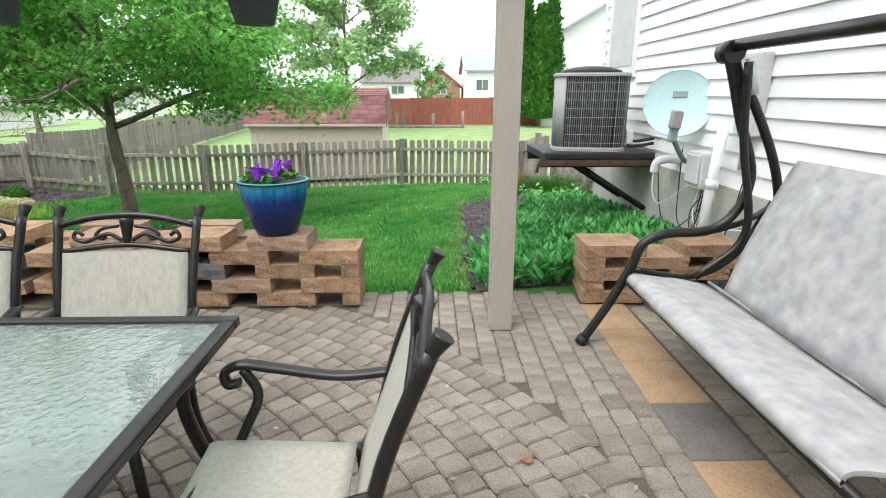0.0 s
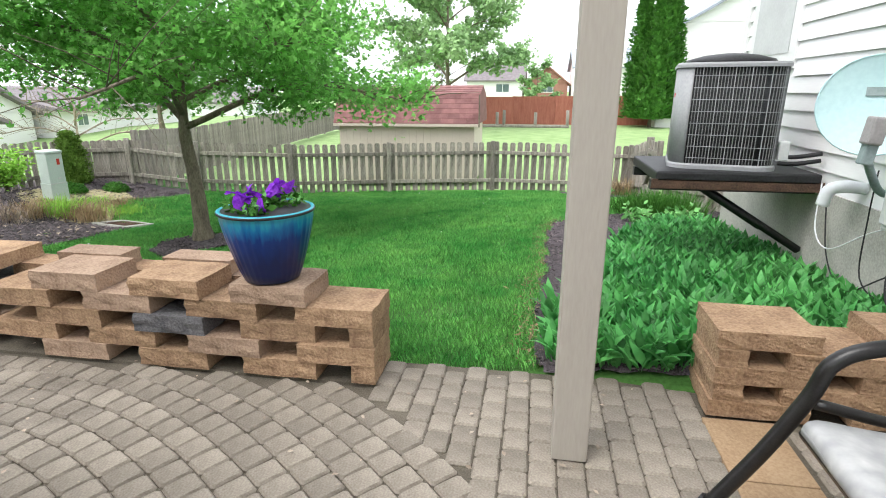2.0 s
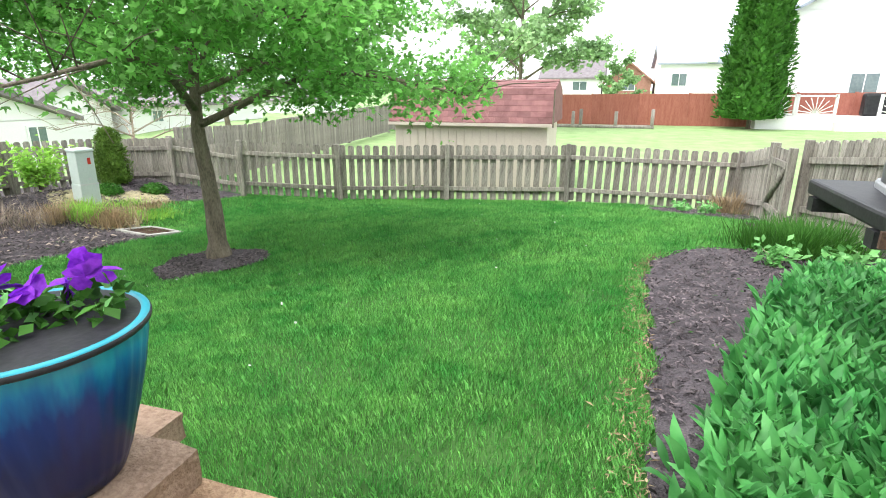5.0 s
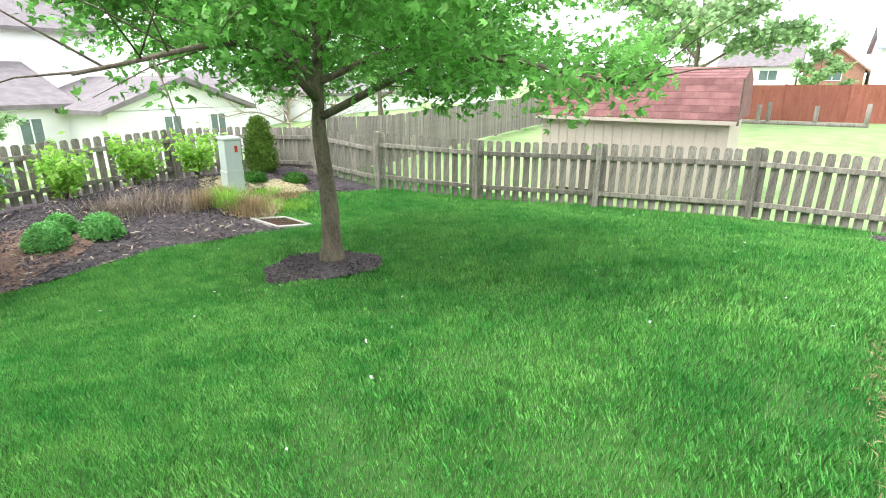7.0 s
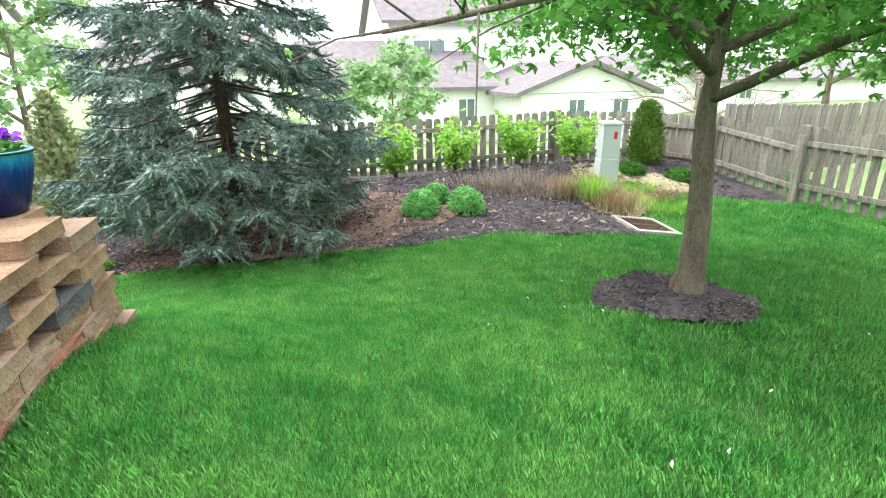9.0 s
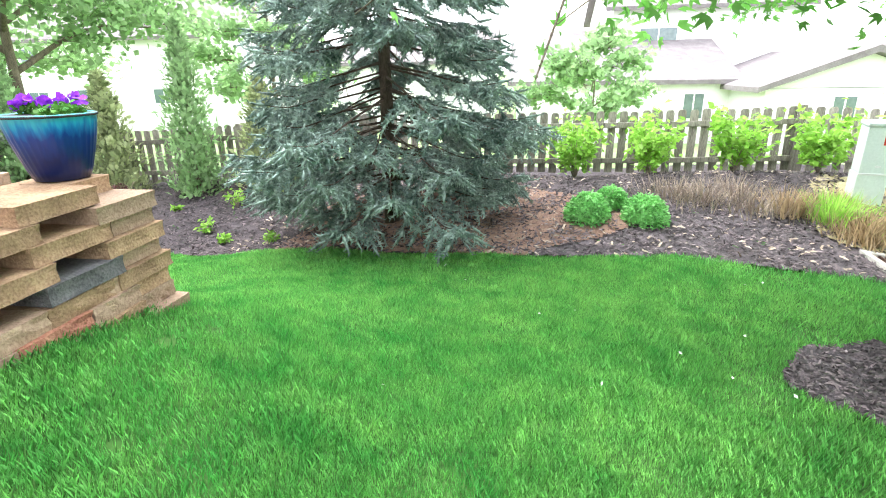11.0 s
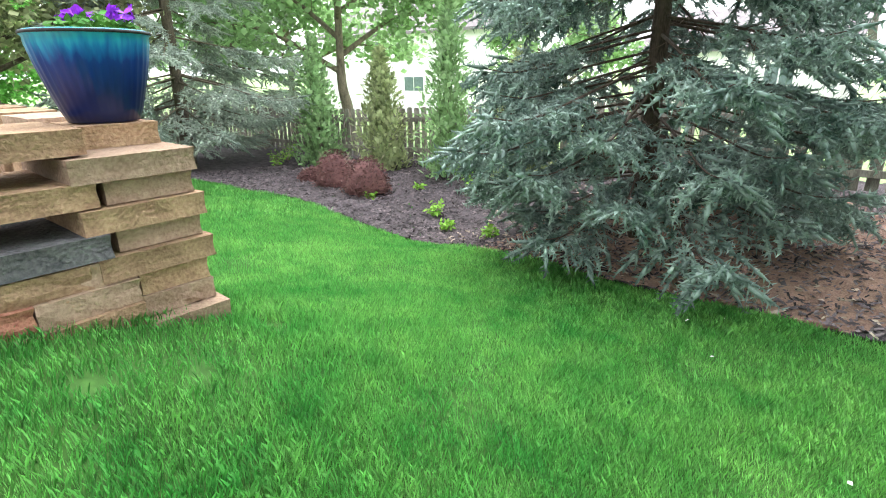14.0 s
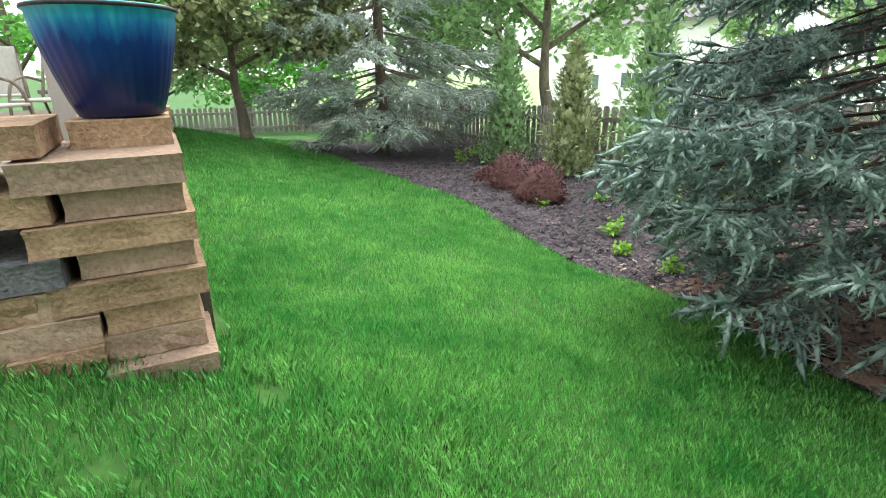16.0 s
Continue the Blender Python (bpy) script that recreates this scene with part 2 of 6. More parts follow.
M_WIRE = mat("orange_wire", (0.5, 0.12, 0.06), (0.6, 0.18, 0.1), 0.5, 5, 50, 0)

M_GLASS = bpy.data.materials.new("rippled_table_glass")
M_GLASS.use_nodes = True
gn, gl = M_GLASS.node_tree.nodes, M_GLASS.node_tree.links
gb = gn["Principled BSDF"]
gb.inputs["Base Color"].default_value = (0.72, 0.86, 0.82, 1)
gb.inputs["Roughness"].default_value, gb.inputs["Transmission Weight"].default_value, gb.inputs["IOR"].default_value = 0.06, 0.9, 1.5
gt, gbp, gc = gn.new("ShaderNodeTexNoise"), gn.new("ShaderNodeBump"), gn.new("ShaderNodeTexCoord")
gt.inputs["Scale"].default_value, gt.inputs["Detail"].default_value = 40, 1.5
gbp.inputs["Strength"].default_value, gbp.inputs["Distance"].default_value = 0.6, 0.006
gl.new(gc.outputs["Object"], gt.inputs["Vector"]), gl.new(gt.outputs["Fac"], gbp.inputs["Height"]), gl.new(gbp.outputs[0], gb.inputs["Normal"])

M_POT = bpy.data.materials.new("blue_glazed_ceramic")
M_POT.use_nodes = True
pn, pl = M_POT.node_tree.nodes, M_POT.node_tree.links
pb = pn["Principled BSDF"]
pb.inputs["Specular IOR Level"].default_value = 0.35
pb.inputs["Roughness"].default_value, pb.inputs["Coat Weight"].default_value = 0.32, 0.1
pc, psx, pnz, pma, pr = (pn.new("ShaderNode" + k) for k in ("TexCoord", "SeparateXYZ", "TexNoise", "Math", "ValToRGB"))
pnz.inputs["Scale"].default_value = 34
pmp = pn.new("ShaderNodeMapping")
pmp.inputs["Scale"].default_value = (1, 1, 0.16)
pma.operation, pma.inputs[1].default_value = "MULTIPLY_ADD", 0.13
pl.new(pc.outputs["Object"], psx.inputs[0]), pl.new(pc.outputs["Object"], pmp.inputs["Vector"]), pl.new(pmp.outputs[0], pnz.inputs["Vector"])
pl.new(pnz.outputs["Fac"], pma.inputs[0]), pl.new(psx.outputs["Z"], pma.inputs[2]), pl.new(pma.outputs[0], pr.inputs[0])
pe = pr.color_ramp.elements
pe[0].position, pe[0].color = 0.19, (0.004, 0.012, 0.07, 1)
pe[1].position, pe[1].color = 0.455, (0.025, 0.33, 0.42, 1)
for q, col in ((0.33, (0.004, 0.03, 0.16, 1)), (0.39, (0.005, 0.13, 0.30, 1))):
    pe.new(q).color = col
pl.new(pr.outputs[0], pb.inputs["Base Color"])


# ---- helpers for building ----
def part(name, bm, material, parent=None, label=""):
    """One bmesh as one mesh object, under a thing or part."""
    me = bpy.data.meshes.new(name)
    bm.to_mesh(me)
    bm.free()
    me.materials.append(material)
    ob = new(name, me)
    if parent is not None:
        ob.parent = parent
    if label:
        ob["label"] = label
    return ob


def thing(name, label, category, m=None, group="", kind=""):
    ob = tagged(new(name), label, category, group, kind)
    if m is not None:
        ob.matrix_basis = m
    return ob


def pile(name, verts, faces, material, parent=None, smooth=False, normals=None):
    """A mesh from numpy arrays: verts (n, 3), faces (m, k)."""
    verts, faces = np.asarray(verts, np.float32), np.asarray(faces, np.int32)
    me = bpy.data.meshes.new(name)
    k = faces.shape[1]
    me.vertices.add(len(verts)), me.loops.add(faces.size), me.polygons.add(len(faces))
    me.vertices.foreach_set("co", verts.ravel())
    me.loops.foreach_set("vertex_index", faces.ravel())
    me.polygons.foreach_set("loop_start", np.arange(0, faces.size, k, dtype=np.int32))
    if smooth:
        me.polygons.foreach_set("use_smooth", np.ones(len(faces), bool))
    me.update(calc_edges=True)
    if normals is not None:
        me.normals_split_custom_set_from_vertices(normals)
    me.materials.append(material)
    ob = new(name, me)
    if parent is not None:
        ob.parent = parent
    return ob


def box(bm, x0, x1, y0, y1, z0, z1, bevel=0.0, m=None):
    c = bmesh.ops.create_cube(bm, size=1)["verts"]
    for v in c:
        v.co = Vector((x0 + (v.co.x + 0.5) * (x1 - x0), y0 + (v.co.y + 0.5) * (y1 - y0), z0 + (v.co.z + 0.5) * (z1 - z0)))
    if bevel:
        ed = list({e for v in c for e in v.link_edges})
        r = bmesh.ops.bevel(bm, geom=ed, offset=bevel, segments=2, affect="EDGES", profile=0.5)
        c = list({v for f in r["faces"] for v in f.verts} | {v for v in c if v.is_valid})
    if m is not None:
        bmesh.ops.transform(bm, matrix=m, verts=[v for v in c if v.is_valid])
    return bm


def boxed(*a, **k):
    return box(bmesh.new(), *a, **k)


def smooth_path(pts, n=6):
    """Catmull-Rom through pts."""
    p = [Vector(q) for q in pts]
    p = [p[0] * 2 - p[1]] + p + [p[-1] * 2 - p[-2]]
    out = []
    for i in range(1, len(p) - 2):
        a, b, c, d = p[i - 1:i + 3]
        for j in range(n):
            t = j / n
            out.append(0.5 * (2 * b + (c - a) * t + (2 * a - 5 * b + 4 * c - d) * t * t + (3 * b - a - 3 * c + d) * t ** 3))
    return out + [p[-2]]


def tube(bm, pts, r, sides=8, r2=None, flat=1.0):
    """A round bar along pts, with closed ends; r2: end radius; flat: height over width of the section."""
    pts = [Vector(p) for p in pts]
    rings, prev = [], None
    for i, p in enumerate(pts):
        d = (pts[min(i + 1, len(pts) - 1)] - pts[max(i - 1, 0)]).normalized()
        up = Vector((0, 0, 1)) if abs(d.z) < 0.95 else Vector((0, 1, 0))
        if prev is not None:
            up = prev
        a = d.cross(up).normalized()
        b = a.cross(d).normalized()
        prev = b
        rad = r if r2 is None else r + (r2 - r) * i / (len(pts) - 1)
        rings.append([bm.verts.new(p + a * rad * math.cos(2 * math.pi * k / sides) + b * rad * flat * math.sin(2 * math.pi * k / sides)) for k in range(sides)])
    for u, v in zip(rings, rings[1:]):
        for k in range(sides):
            f = bm.faces.new((u[k], u[(k + 1) % sides], v[(k + 1) % sides], v[k]))
            f.smooth = True
    bm.faces.new(rings[0][::-1]), bm.faces.new(rings[-1])
    return bm


def tubed(*a, **k):
    return tube(bmesh.new(), *a, **k)


def lathe(bm, prof, seg=32, wobble=None):
    """A turned shape: prof is (radius, z); wobble(angle, z) scales the radius."""
    rings = []
    for r, z in prof:
        rings.append([bm.verts.new((r * (wobble(a, z) if wobble else 1) * math.cos(a), r * (wobble(a, z) if wobble else 1) * math.sin(a), z)) for a in (2 * math.pi * k / seg for k in range(seg))])
    for u, v in zip(rings, rings[1:]):
        for k in range(seg):
            f = bm.faces.new((u[k], u[(k + 1) % seg], v[(k + 1) % seg], v[k]))
            f.smooth = True
    bm.faces.new(rings[0][::-1])
    bm.faces.new(rings[-1])
    return bm


def scatter_shape(shape, faces, pos, rot, size):
    """Copies of one small shape (k, 3) at pos (n, 3) by rotations (n, 3, 3) and sizes (n,) as one vertex and face array."""
    v = np.einsum("nij,kj->nki", rot, shape) * size[:, None, None] + pos[:, None, :]
    k = len(shape)
    f = np.asarray(faces)[None] + (np.arange(len(pos)) * k)[:, None, None]
    return v.reshape(-1, 3), f.reshape(-1, f.shape[-1])


def rotations(rng, n, tilt=0.6, aim=None):
    """Random turns about z, with a tilt of up to that many radians; aim: (n,) heading angles."""
    a = rng.uniform(0, 2 * np.pi, n) if aim is None else aim
    t, s = rng.normal(0, tilt, n), rng.normal(0, tilt, n)
    ca, sa, ct, st, cs, ss = np.cos(a), np.sin(a), np.cos(t), np.sin(t), np.cos(s), np.sin(s)
    o, e = np.zeros(n), np.ones(n)
    rz = np.stack([np.stack([ca, -sa, o], 1), np.stack([sa, ca, o], 1), np.stack([o, o, e], 1)], 1)
    ry = np.stack([np.stack([ct, o, st], 1), np.stack([o, e, o], 1), np.stack([-st, o, ct], 1)], 1)
    rx = np.stack([np.stack([e, o, o], 1), np.stack([o, cs, -ss], 1), np.stack([o, ss, cs], 1)], 1)
    return rz @ ry @ rx


def ground_z(x, y):
    """Height of the ground: it falls from the patio to the west and north, and rises in a berm along the west fence."""
    x0, y0 = np.asarray(x, float), np.asarray(y, float)
    x, v = np.clip(x0, -11.6, 2.4), np.clip(y0, -6, 14.6) - 4
    z = -0.0687 + 0.116 * x - 0.05 * v - 0.0096 * x * x - 0.0098 * x * v - 0.0011 * v * v - 0.00131 * x ** 3 - 0.00025 * v ** 3
    z = z + 0.2421 * np.exp(-((x + 10.4) / 1.3) ** 2 - ((v - 5) / 4) ** 2) + 0.4685 * np.exp(-((x + 3.6) / 1.6) ** 2 - v ** 2)
    z = z - 0.25 * np.exp(-((x + 7.4) / 1.3) ** 2 - ((v - 6.5) / 1.2) ** 2) - 0.3184 * np.exp(-((x + 8.2) / 1.3) ** 2 - ((v + 2.2) / 1.3) ** 2)
    z = z - 0.36 * np.clip((-9.9 - x) / 1.0, 0, 1) * np.clip(v / 3, 0, 1)
    z = z + 0.13 * np.exp(-((x + 8.5) / 0.8) ** 2 - ((v - 3) / 1.8) ** 2)
    z = z - 0.09 * np.exp(-((x + 4.9) / 2) ** 2 - ((v - 4.5) / 2) ** 2)
    far = np.clip((y0 - 15) / 14, 0, 1)
    z = z * (1 - far) - 0.62 * far
    west = np.clip((-12.5 - x0) / 8, 0, 1) * (1 - far)
    z = z * (1 - west) - 1.75 * west
    south = np.clip((-7 - y0) / 10, 0, 1)
    z = z * (1 - south) - 1.7 * south
    under = np.clip(np.minimum(np.minimum(x0 + 4.3, 3.85 - y0) / 0.3, 1), 0, 1) * (x0 < 40) * (y0 > -9)
    return np.where(under > 0, np.minimum(z, -0.12 * under + z * (1 - under)), z)


def gz(x, y):
    return float(ground_z(x, y))


BED_Y = (-12, -6, -2.4, 0, 2, 3.7, 4.5, 5.5, 6.2, 7.4, 8.9, 9.5, 10.2, 11.0, 11.6, 12.1, 14)
BED_X = (-6.9, -7.1, -7.56, -7.7, -7.75, -7.25, -7.1, -7.02, -7.1, -7.2, -7.0, -6.85, -8.0, -8.6, -8.5, -8.0, -7.6)
EAST_Y = (3.8, 4.9, 5.7, 6.8, 7.4, 8.3, 8.7, 9.0)
EAST_X = (0.33, 0.31, 0.39, 0.42, 0.42, 0.56, 0.8, 1.2)


def in_west_bed(x, y):
    return (x < np.interp(y, BED_Y, BED_X) + 0.05 * np.sin(3.1 * y)) & (x > -11.6)


def in_tree_ring(x, y):
    a = np.arctan2(y - 8.3, x + 4.78)
    return np.hypot(x + 4.78, y - 8.3) < 0.70 + 0.05 * np.sin(3 * a) + 0.03 * np.sin(7 * a)


def in_east_bed(x, y):
    near = (x > np.interp(y, EAST_Y, EAST_X) + 0.03 * np.sin(9 * y)) & (y > 3.8) & (y < 8.95) & (x < 2.6)
    side = (x > 2.0) & (y >= 8.95) & (y < 11.5) & (x < 3.4)
    corner = (np.hypot((x - 2.3) / 1.5, (y - 13.3) / 1.15) < 1) & (y < 14.5)
    return near | side | corner


def on_patio(x, y):
    return (x > -4.35) & (y < 3.83) & (x < 40) & ~((x < -3.9) & (y < -6.8)) & (y > -7.6)


def on_lawn(x, y):
    return ~in_west_bed(x, y) & ~in_tree_ring(x, y) & ~in_east_bed(x, y) & ~on_patio(x, y) & (x > -11.6)


def sheet(name, xs, ys, material, keep=None, lift=0.0, rough=0.0, label="", category=""):
    """A sheet over the ground on the grid xs, ys; keep(x, y) cuts it."""
    X, Y = np.meshgrid(xs, ys)
    Z = ground_z(X, Y) + lift
    if rough:
        rng = np.random.default_rng(5)
        Z = Z + rng.uniform(-rough, rough, Z.shape) + rough * np.sin(5.3 * X + 2 * np.sin(3.1 * Y))
    n, k = len(xs), len(ys)
    i = (np.arange(k - 1)[:, None] * n + np.arange(n - 1)[None]).ravel()
    f = np.stack([i, i + 1, i + n + 1, i + n], 1)
    if keep is not None:
        cx, cy = (X[:-1, :-1] + X[1:, 1:]).ravel() / 2, (Y[:-1, :-1] + Y[1:, 1:]).ravel() / 2
        f = f[keep(cx, cy)]
        used = np.unique(f)
        back = np.zeros(n * k, int)
        back[used] = np.arange(len(used))
        V = np.stack([X.ravel(), Y.ravel(), Z.ravel()], 1)[used]
        f = back[f]
    else:
        V = np.stack([X.ravel(), Y.ravel(), Z.ravel()], 1)
    return tagged(pile(name, V, f, material, smooth=True), label, category, kind="structure")


# ---- ground ----
def graded(lo, hi, a, b, fine, coarse):
    return np.unique(np.concatenate([np.geomspace(1, a - lo + 1, coarse)[::-1] * -1 + a + 1, np.arange(a, b, fine), np.geomspace(1, hi - b + 1, coarse) + b - 1]))


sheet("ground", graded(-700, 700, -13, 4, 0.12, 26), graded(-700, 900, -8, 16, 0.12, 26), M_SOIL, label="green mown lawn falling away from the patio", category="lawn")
sheet("mulch_bed", np.arange(-11.7, -6.5, 0.05), np.arange(-9, 13.0, 0.05), M_MULCH, lambda x, y: in_west_bed(x, y), 0.02, 0.012, "dark bark mulch bed along the fence", "mulch bed")
sheet("mulch_ring", np.arange(-5.7, -3.9, 0.04), np.arange(7.4, 9.2, 0.04), M_MULCH, in_tree_ring, 0.03, 0.014, "round dark mulch ring under the maple", "mulch bed")
sheet("garden_bed", np.arange(0.2, 3.5, 0.05), np.arange(3.8, 14.5, 0.05), M_MULCH, in_east_bed, 0.02, 0.012, "dark mulch garden bed beside the house", "mulch bed")
sheet("needle_litter", np.arange(-10.2, -6.9, 0.05), np.arange(2.6, 7.3, 0.05), M_NEEDLE_MULCH, lambda x, y: in_west_bed(x, y) & (np.hypot((x + 8.4) / 1.6, (y - 4.9) / 2.2) < 1 + 0.12 * np.sin(5 * np.arctan2(y - 4.9, x + 8.4))), 0.036, 0.012, "reddish needle litter under the blue spruce", "mulch bed")
sheet("bare_patch", np.arange(-10.2, -7.3, 0.05), np.arange(9.2, 12.0, 0.05), M_STRAW, lambda x, y: (np.hypot((x + 8.65) / 1.1, (y - 10.55) / 1.05) < 1 + 0.2 * np.sin(4 * np.arctan2(y - 10.55, x + 8.65))) & in_west_bed(x, y), 0.04, 0.012, "straw-coloured bare patch around the utility pedestal", "bare ground")


# ---- fences ----
def picket_mesh(w, h, t=0.018, dog=0.03):
    """A dog-eared picket, its foot at the origin."""
    bm = bmesh.new()
    out = [(-w / 2, 0), (w / 2, 0), (w / 2, h - dog), (w / 2 - dog * 0.8, h), (-w / 2 + dog * 0.8, h), (-w / 2, h - dog)]
    a = [bm.verts.new((x, -t / 2, z)) for x, z in out]
    b = [bm.verts.new((x, t / 2, z)) for x, z in out]
    bm.faces.new(a), bm.faces.new(b[::-1])
    for i in range(6):
        bm.faces.new((a[i], b[i], b[(i + 1) % 6], a[(i + 1) % 6]))
    me = bpy.data.meshes.new("picket")
    bm.to_mesh(me)
    bm.free()
    return me


def fence(name, pts, label, h=1.17, w=0.125, gap=0.06, material=None, both=True, rails=(0.24, 0.92), lift=0.06, post_h=1.2, side=1, kept=300, group=""):
    """Posts at pts, rails between, and pickets on the rails; the foot follows the ground."""
    material = material or M_FENCE
    root = thing(name, label, "fence", kind="structure")
    me = picket_mesh(w, h)
    me.materials.append(material)
    rng = random.Random(len(pts) * 7 + int(abs(pts[0][0]) * 10))
    rest_v, rest_f, count = [], [], 0
    for i, (x, y) in enumerate(pts):
        z = gz(x, y)
        p = part("post", boxed(-0.048, 0.048, -0.048, 0.048, -0.1, post_h + lift, 0.008), material, root)
        d = Vector(pts[min(i + 1, len(pts) - 1)]) - Vector(pts[max(i - 1, 0)])
        p.matrix_basis = pose(x, y, z, rng.uniform(-1, 1), rng.uniform(-1, 1), math.degrees(math.atan2(d.y, d.x)))
        if i + 1 == len(pts):
            break
        a, b = Vector((x, y)), Vector(pts[i + 1])
        run = (b - a).length
        u = (b - a) / run
        nrm = Vector((-u.y, u.x)) * side
        za, zb = gz(*a), gz(*b)
        ang = math.degrees(math.atan2(u.y, u.x))
        slope = math.degrees(math.atan2(zb - za, run))
        for r in rails:
            q = part("rail", boxed(0, run, -0.019, 0.019, -0.043, 0.043, 0.004), material, root)
            o = a + nrm * 0.03
            q.matrix_basis = pose(o.x, o.y, za + lift + r, 0, -slope, ang)
        n = max(1, int(round(run / (w + gap))))
        for j in range(n):
            c = a + u * run * (j + 0.5) / n + nrm * (0.03 + 0.03)
            c += Vector((u.x, u.y)) * rng.uniform(-0.006, 0.006)
            z = za + (zb - za) * (j + 0.5) / n + lift + rng.uniform(-0.012, 0.012)
            m = pose(c.x, c.y, z, rng.uniform(-0.5, 0.5), rng.uniform(-0.9, 0.9), ang)
            if count < kept:
                k = new("picket", me)
                k.parent, k.matrix_basis = root, m
            else:
                base = len(rest_v)
                rest_v += [tuple(m @ v.co) for v in me.vertices]
                rest_f += [tuple(base + q for q in (f.vertices if len(f.vertices) == 4 else f.vertices)) for f in me.polygons]
            count += 1
    if rest_v:
        rm = bpy.data.meshes.new("pickets_rest")
        rm.from_pydata(rest_v, [], rest_f)
        rm.materials.append(material)
        r = new("pickets_rest", rm)
        r.parent = root
        r["kind"] = "stuff"
    return root


fence("fence_north", [(-7.75, 12.85), (-5.56, 13.3), (-3.3, 13.95), (-0.75, 14.3), (2.5, 14.6)], "weathered grey wooden picket fence across the lawn's end", side=1)
fence("fence_corner", [(-9.35, 12.55), (-7.75, 12.85)], "weathered wooden fence section stepping down the slope", h=1.02, rails=(0.2, 0.8), post_h=1.05, side=1)
fence("fence_west_return", [(-10.9, 12.3), (-9.35, 12.55)], "weathered close-boarded fence behind a cedar shrub", h=1.0, rails=(0.2, 0.78), post_h=1.03, gap=0.01, side=1)
fence("fence_west", [(-11.0, y) for y in (-8.8, -6.4, -4.0, -1.6, 0.8, 3.2, 5.6, 8.0, 10.2, 12.3)], "weathered brown picket fence behind the mulch bed", h=1.0, rails=(0.2, 0.78), post_h=1.03, side=1)
fence("fence_side", [(2.5, 14.6), (2.48, 12.3)], "weathered picket fence running to the gate", gap=0.02, side=1)
fence("fence_house_side", [(2.66, 11.45), (2.86, 9.6), (2.9, 7.75)], "weathered picket fence joining the house corner", gap=0.02, side=1)
fence("fence_neighbour", [(-9.3 - 0.16 * k, 12.75 + 2.4 * k) for k in range(9)], "long grey wooden fence between neighbouring yards", h=1.25, gap=0.012, material=M_FENCE_FAR, post_h=1.25, side=-1)
fence("fence_south", [(-2.0, -16.0), (-4.4, -16.0), (-6.8, -16.0), (-9.2, -15.6), (-11.0, -11.5), (-11.0, -8.8)], "grey wooden fence at the far end of the garden", h=0.95, rails=(0.2, 0.75), post_h=1.0, material=M_FENCE_FAR, side=1)

gate = thing("garden_gate", "weathered wooden picket gate with diagonal brace", "gate", pose(2.48, 12.25, gz(2.48, 12.2)))
for k in range(5):
    g = part("picket", boxed(-0.018, 0.0, -0.075 - 0.155 * k - 0.065, -0.075 - 0.155 * k + 0.065, 0.07, 1.2, 0.004), M_FENCE, gate)
for z in (0.25, 0.95):
    part("rail", boxed(-0.06, -0.02, -0.8, -0.02, z, z + 0.09, 0.004), M_FENCE, gate)
part("brace", tubed([(-0.04, -0.05, 0.32), (-0.04, -0.77, 0.96)], 0.04, 4), M_FENCE, gate)
part("latch_post", boxed(-0.05, 0.05, -0.06, 0.04, -0.1, 1.25, 0.008), M_FENCE, gate)
part("latch_post", boxed(-0.05, 0.05, -0.88, -0.78, -0.1, 1.25, 0.008), M_FENCE, gate)

red = thing("red_fence", "red-stained board fence beyond the neighbour's lawn", "fence", kind="structure")
for k in range(9):
    p = part("board_section", boxed(-9 + 2.6 * k, -9 + 2.6 * k + 2.57, 36, 36.03, -0.75, 1.02 + 0.02 * k), M_RED_FENCE, red)
    part("post", boxed(-9 + 2.6 * k - 0.06, -9 + 2.6 * k + 0.06, 36.03, 36.13, -0.75, 1.05 + 0.02 * k), M_RED_FENCE, red)


# ---- patio ----
floor = tagged(part("floor", boxed(-4.3, 2.35, -7.6, 3.78, -0.75, -0.016), M_SAND), "sandy joints beneath tumbled concrete pavers", "patio", kind="structure")


def paver_mesh(name, w, d, h=0.055, c=0.011):
    """A tumbled paver with cut corners and a worn top, around the origin."""
    bm = bmesh.new()
    def ring(i, z):
        a, b, k = w / 2 - i, d / 2 - i, c
        return [bm.verts.new((x, y, z)) for x, y in ((a - k, -b), (a, -b + k), (a, b - k), (a - k, b), (-a + k, b), (-a, b - k), (-a, -b + k), (-a + k, -b))]
    r = [ring(0, -h), ring(0, -0.010), ring(0.008, 0)]
    for u, v in zip(r, r[1:]):
        for k in range(8):
            bm.faces.new((u[k], u[(k + 1) % 8], v[(k + 1) % 8], v[k]))
    bm.faces.new(r[-1])
    me = bpy.data.meshes.new(name)
    bm.to_mesh(me)
    bm.free()
    return me


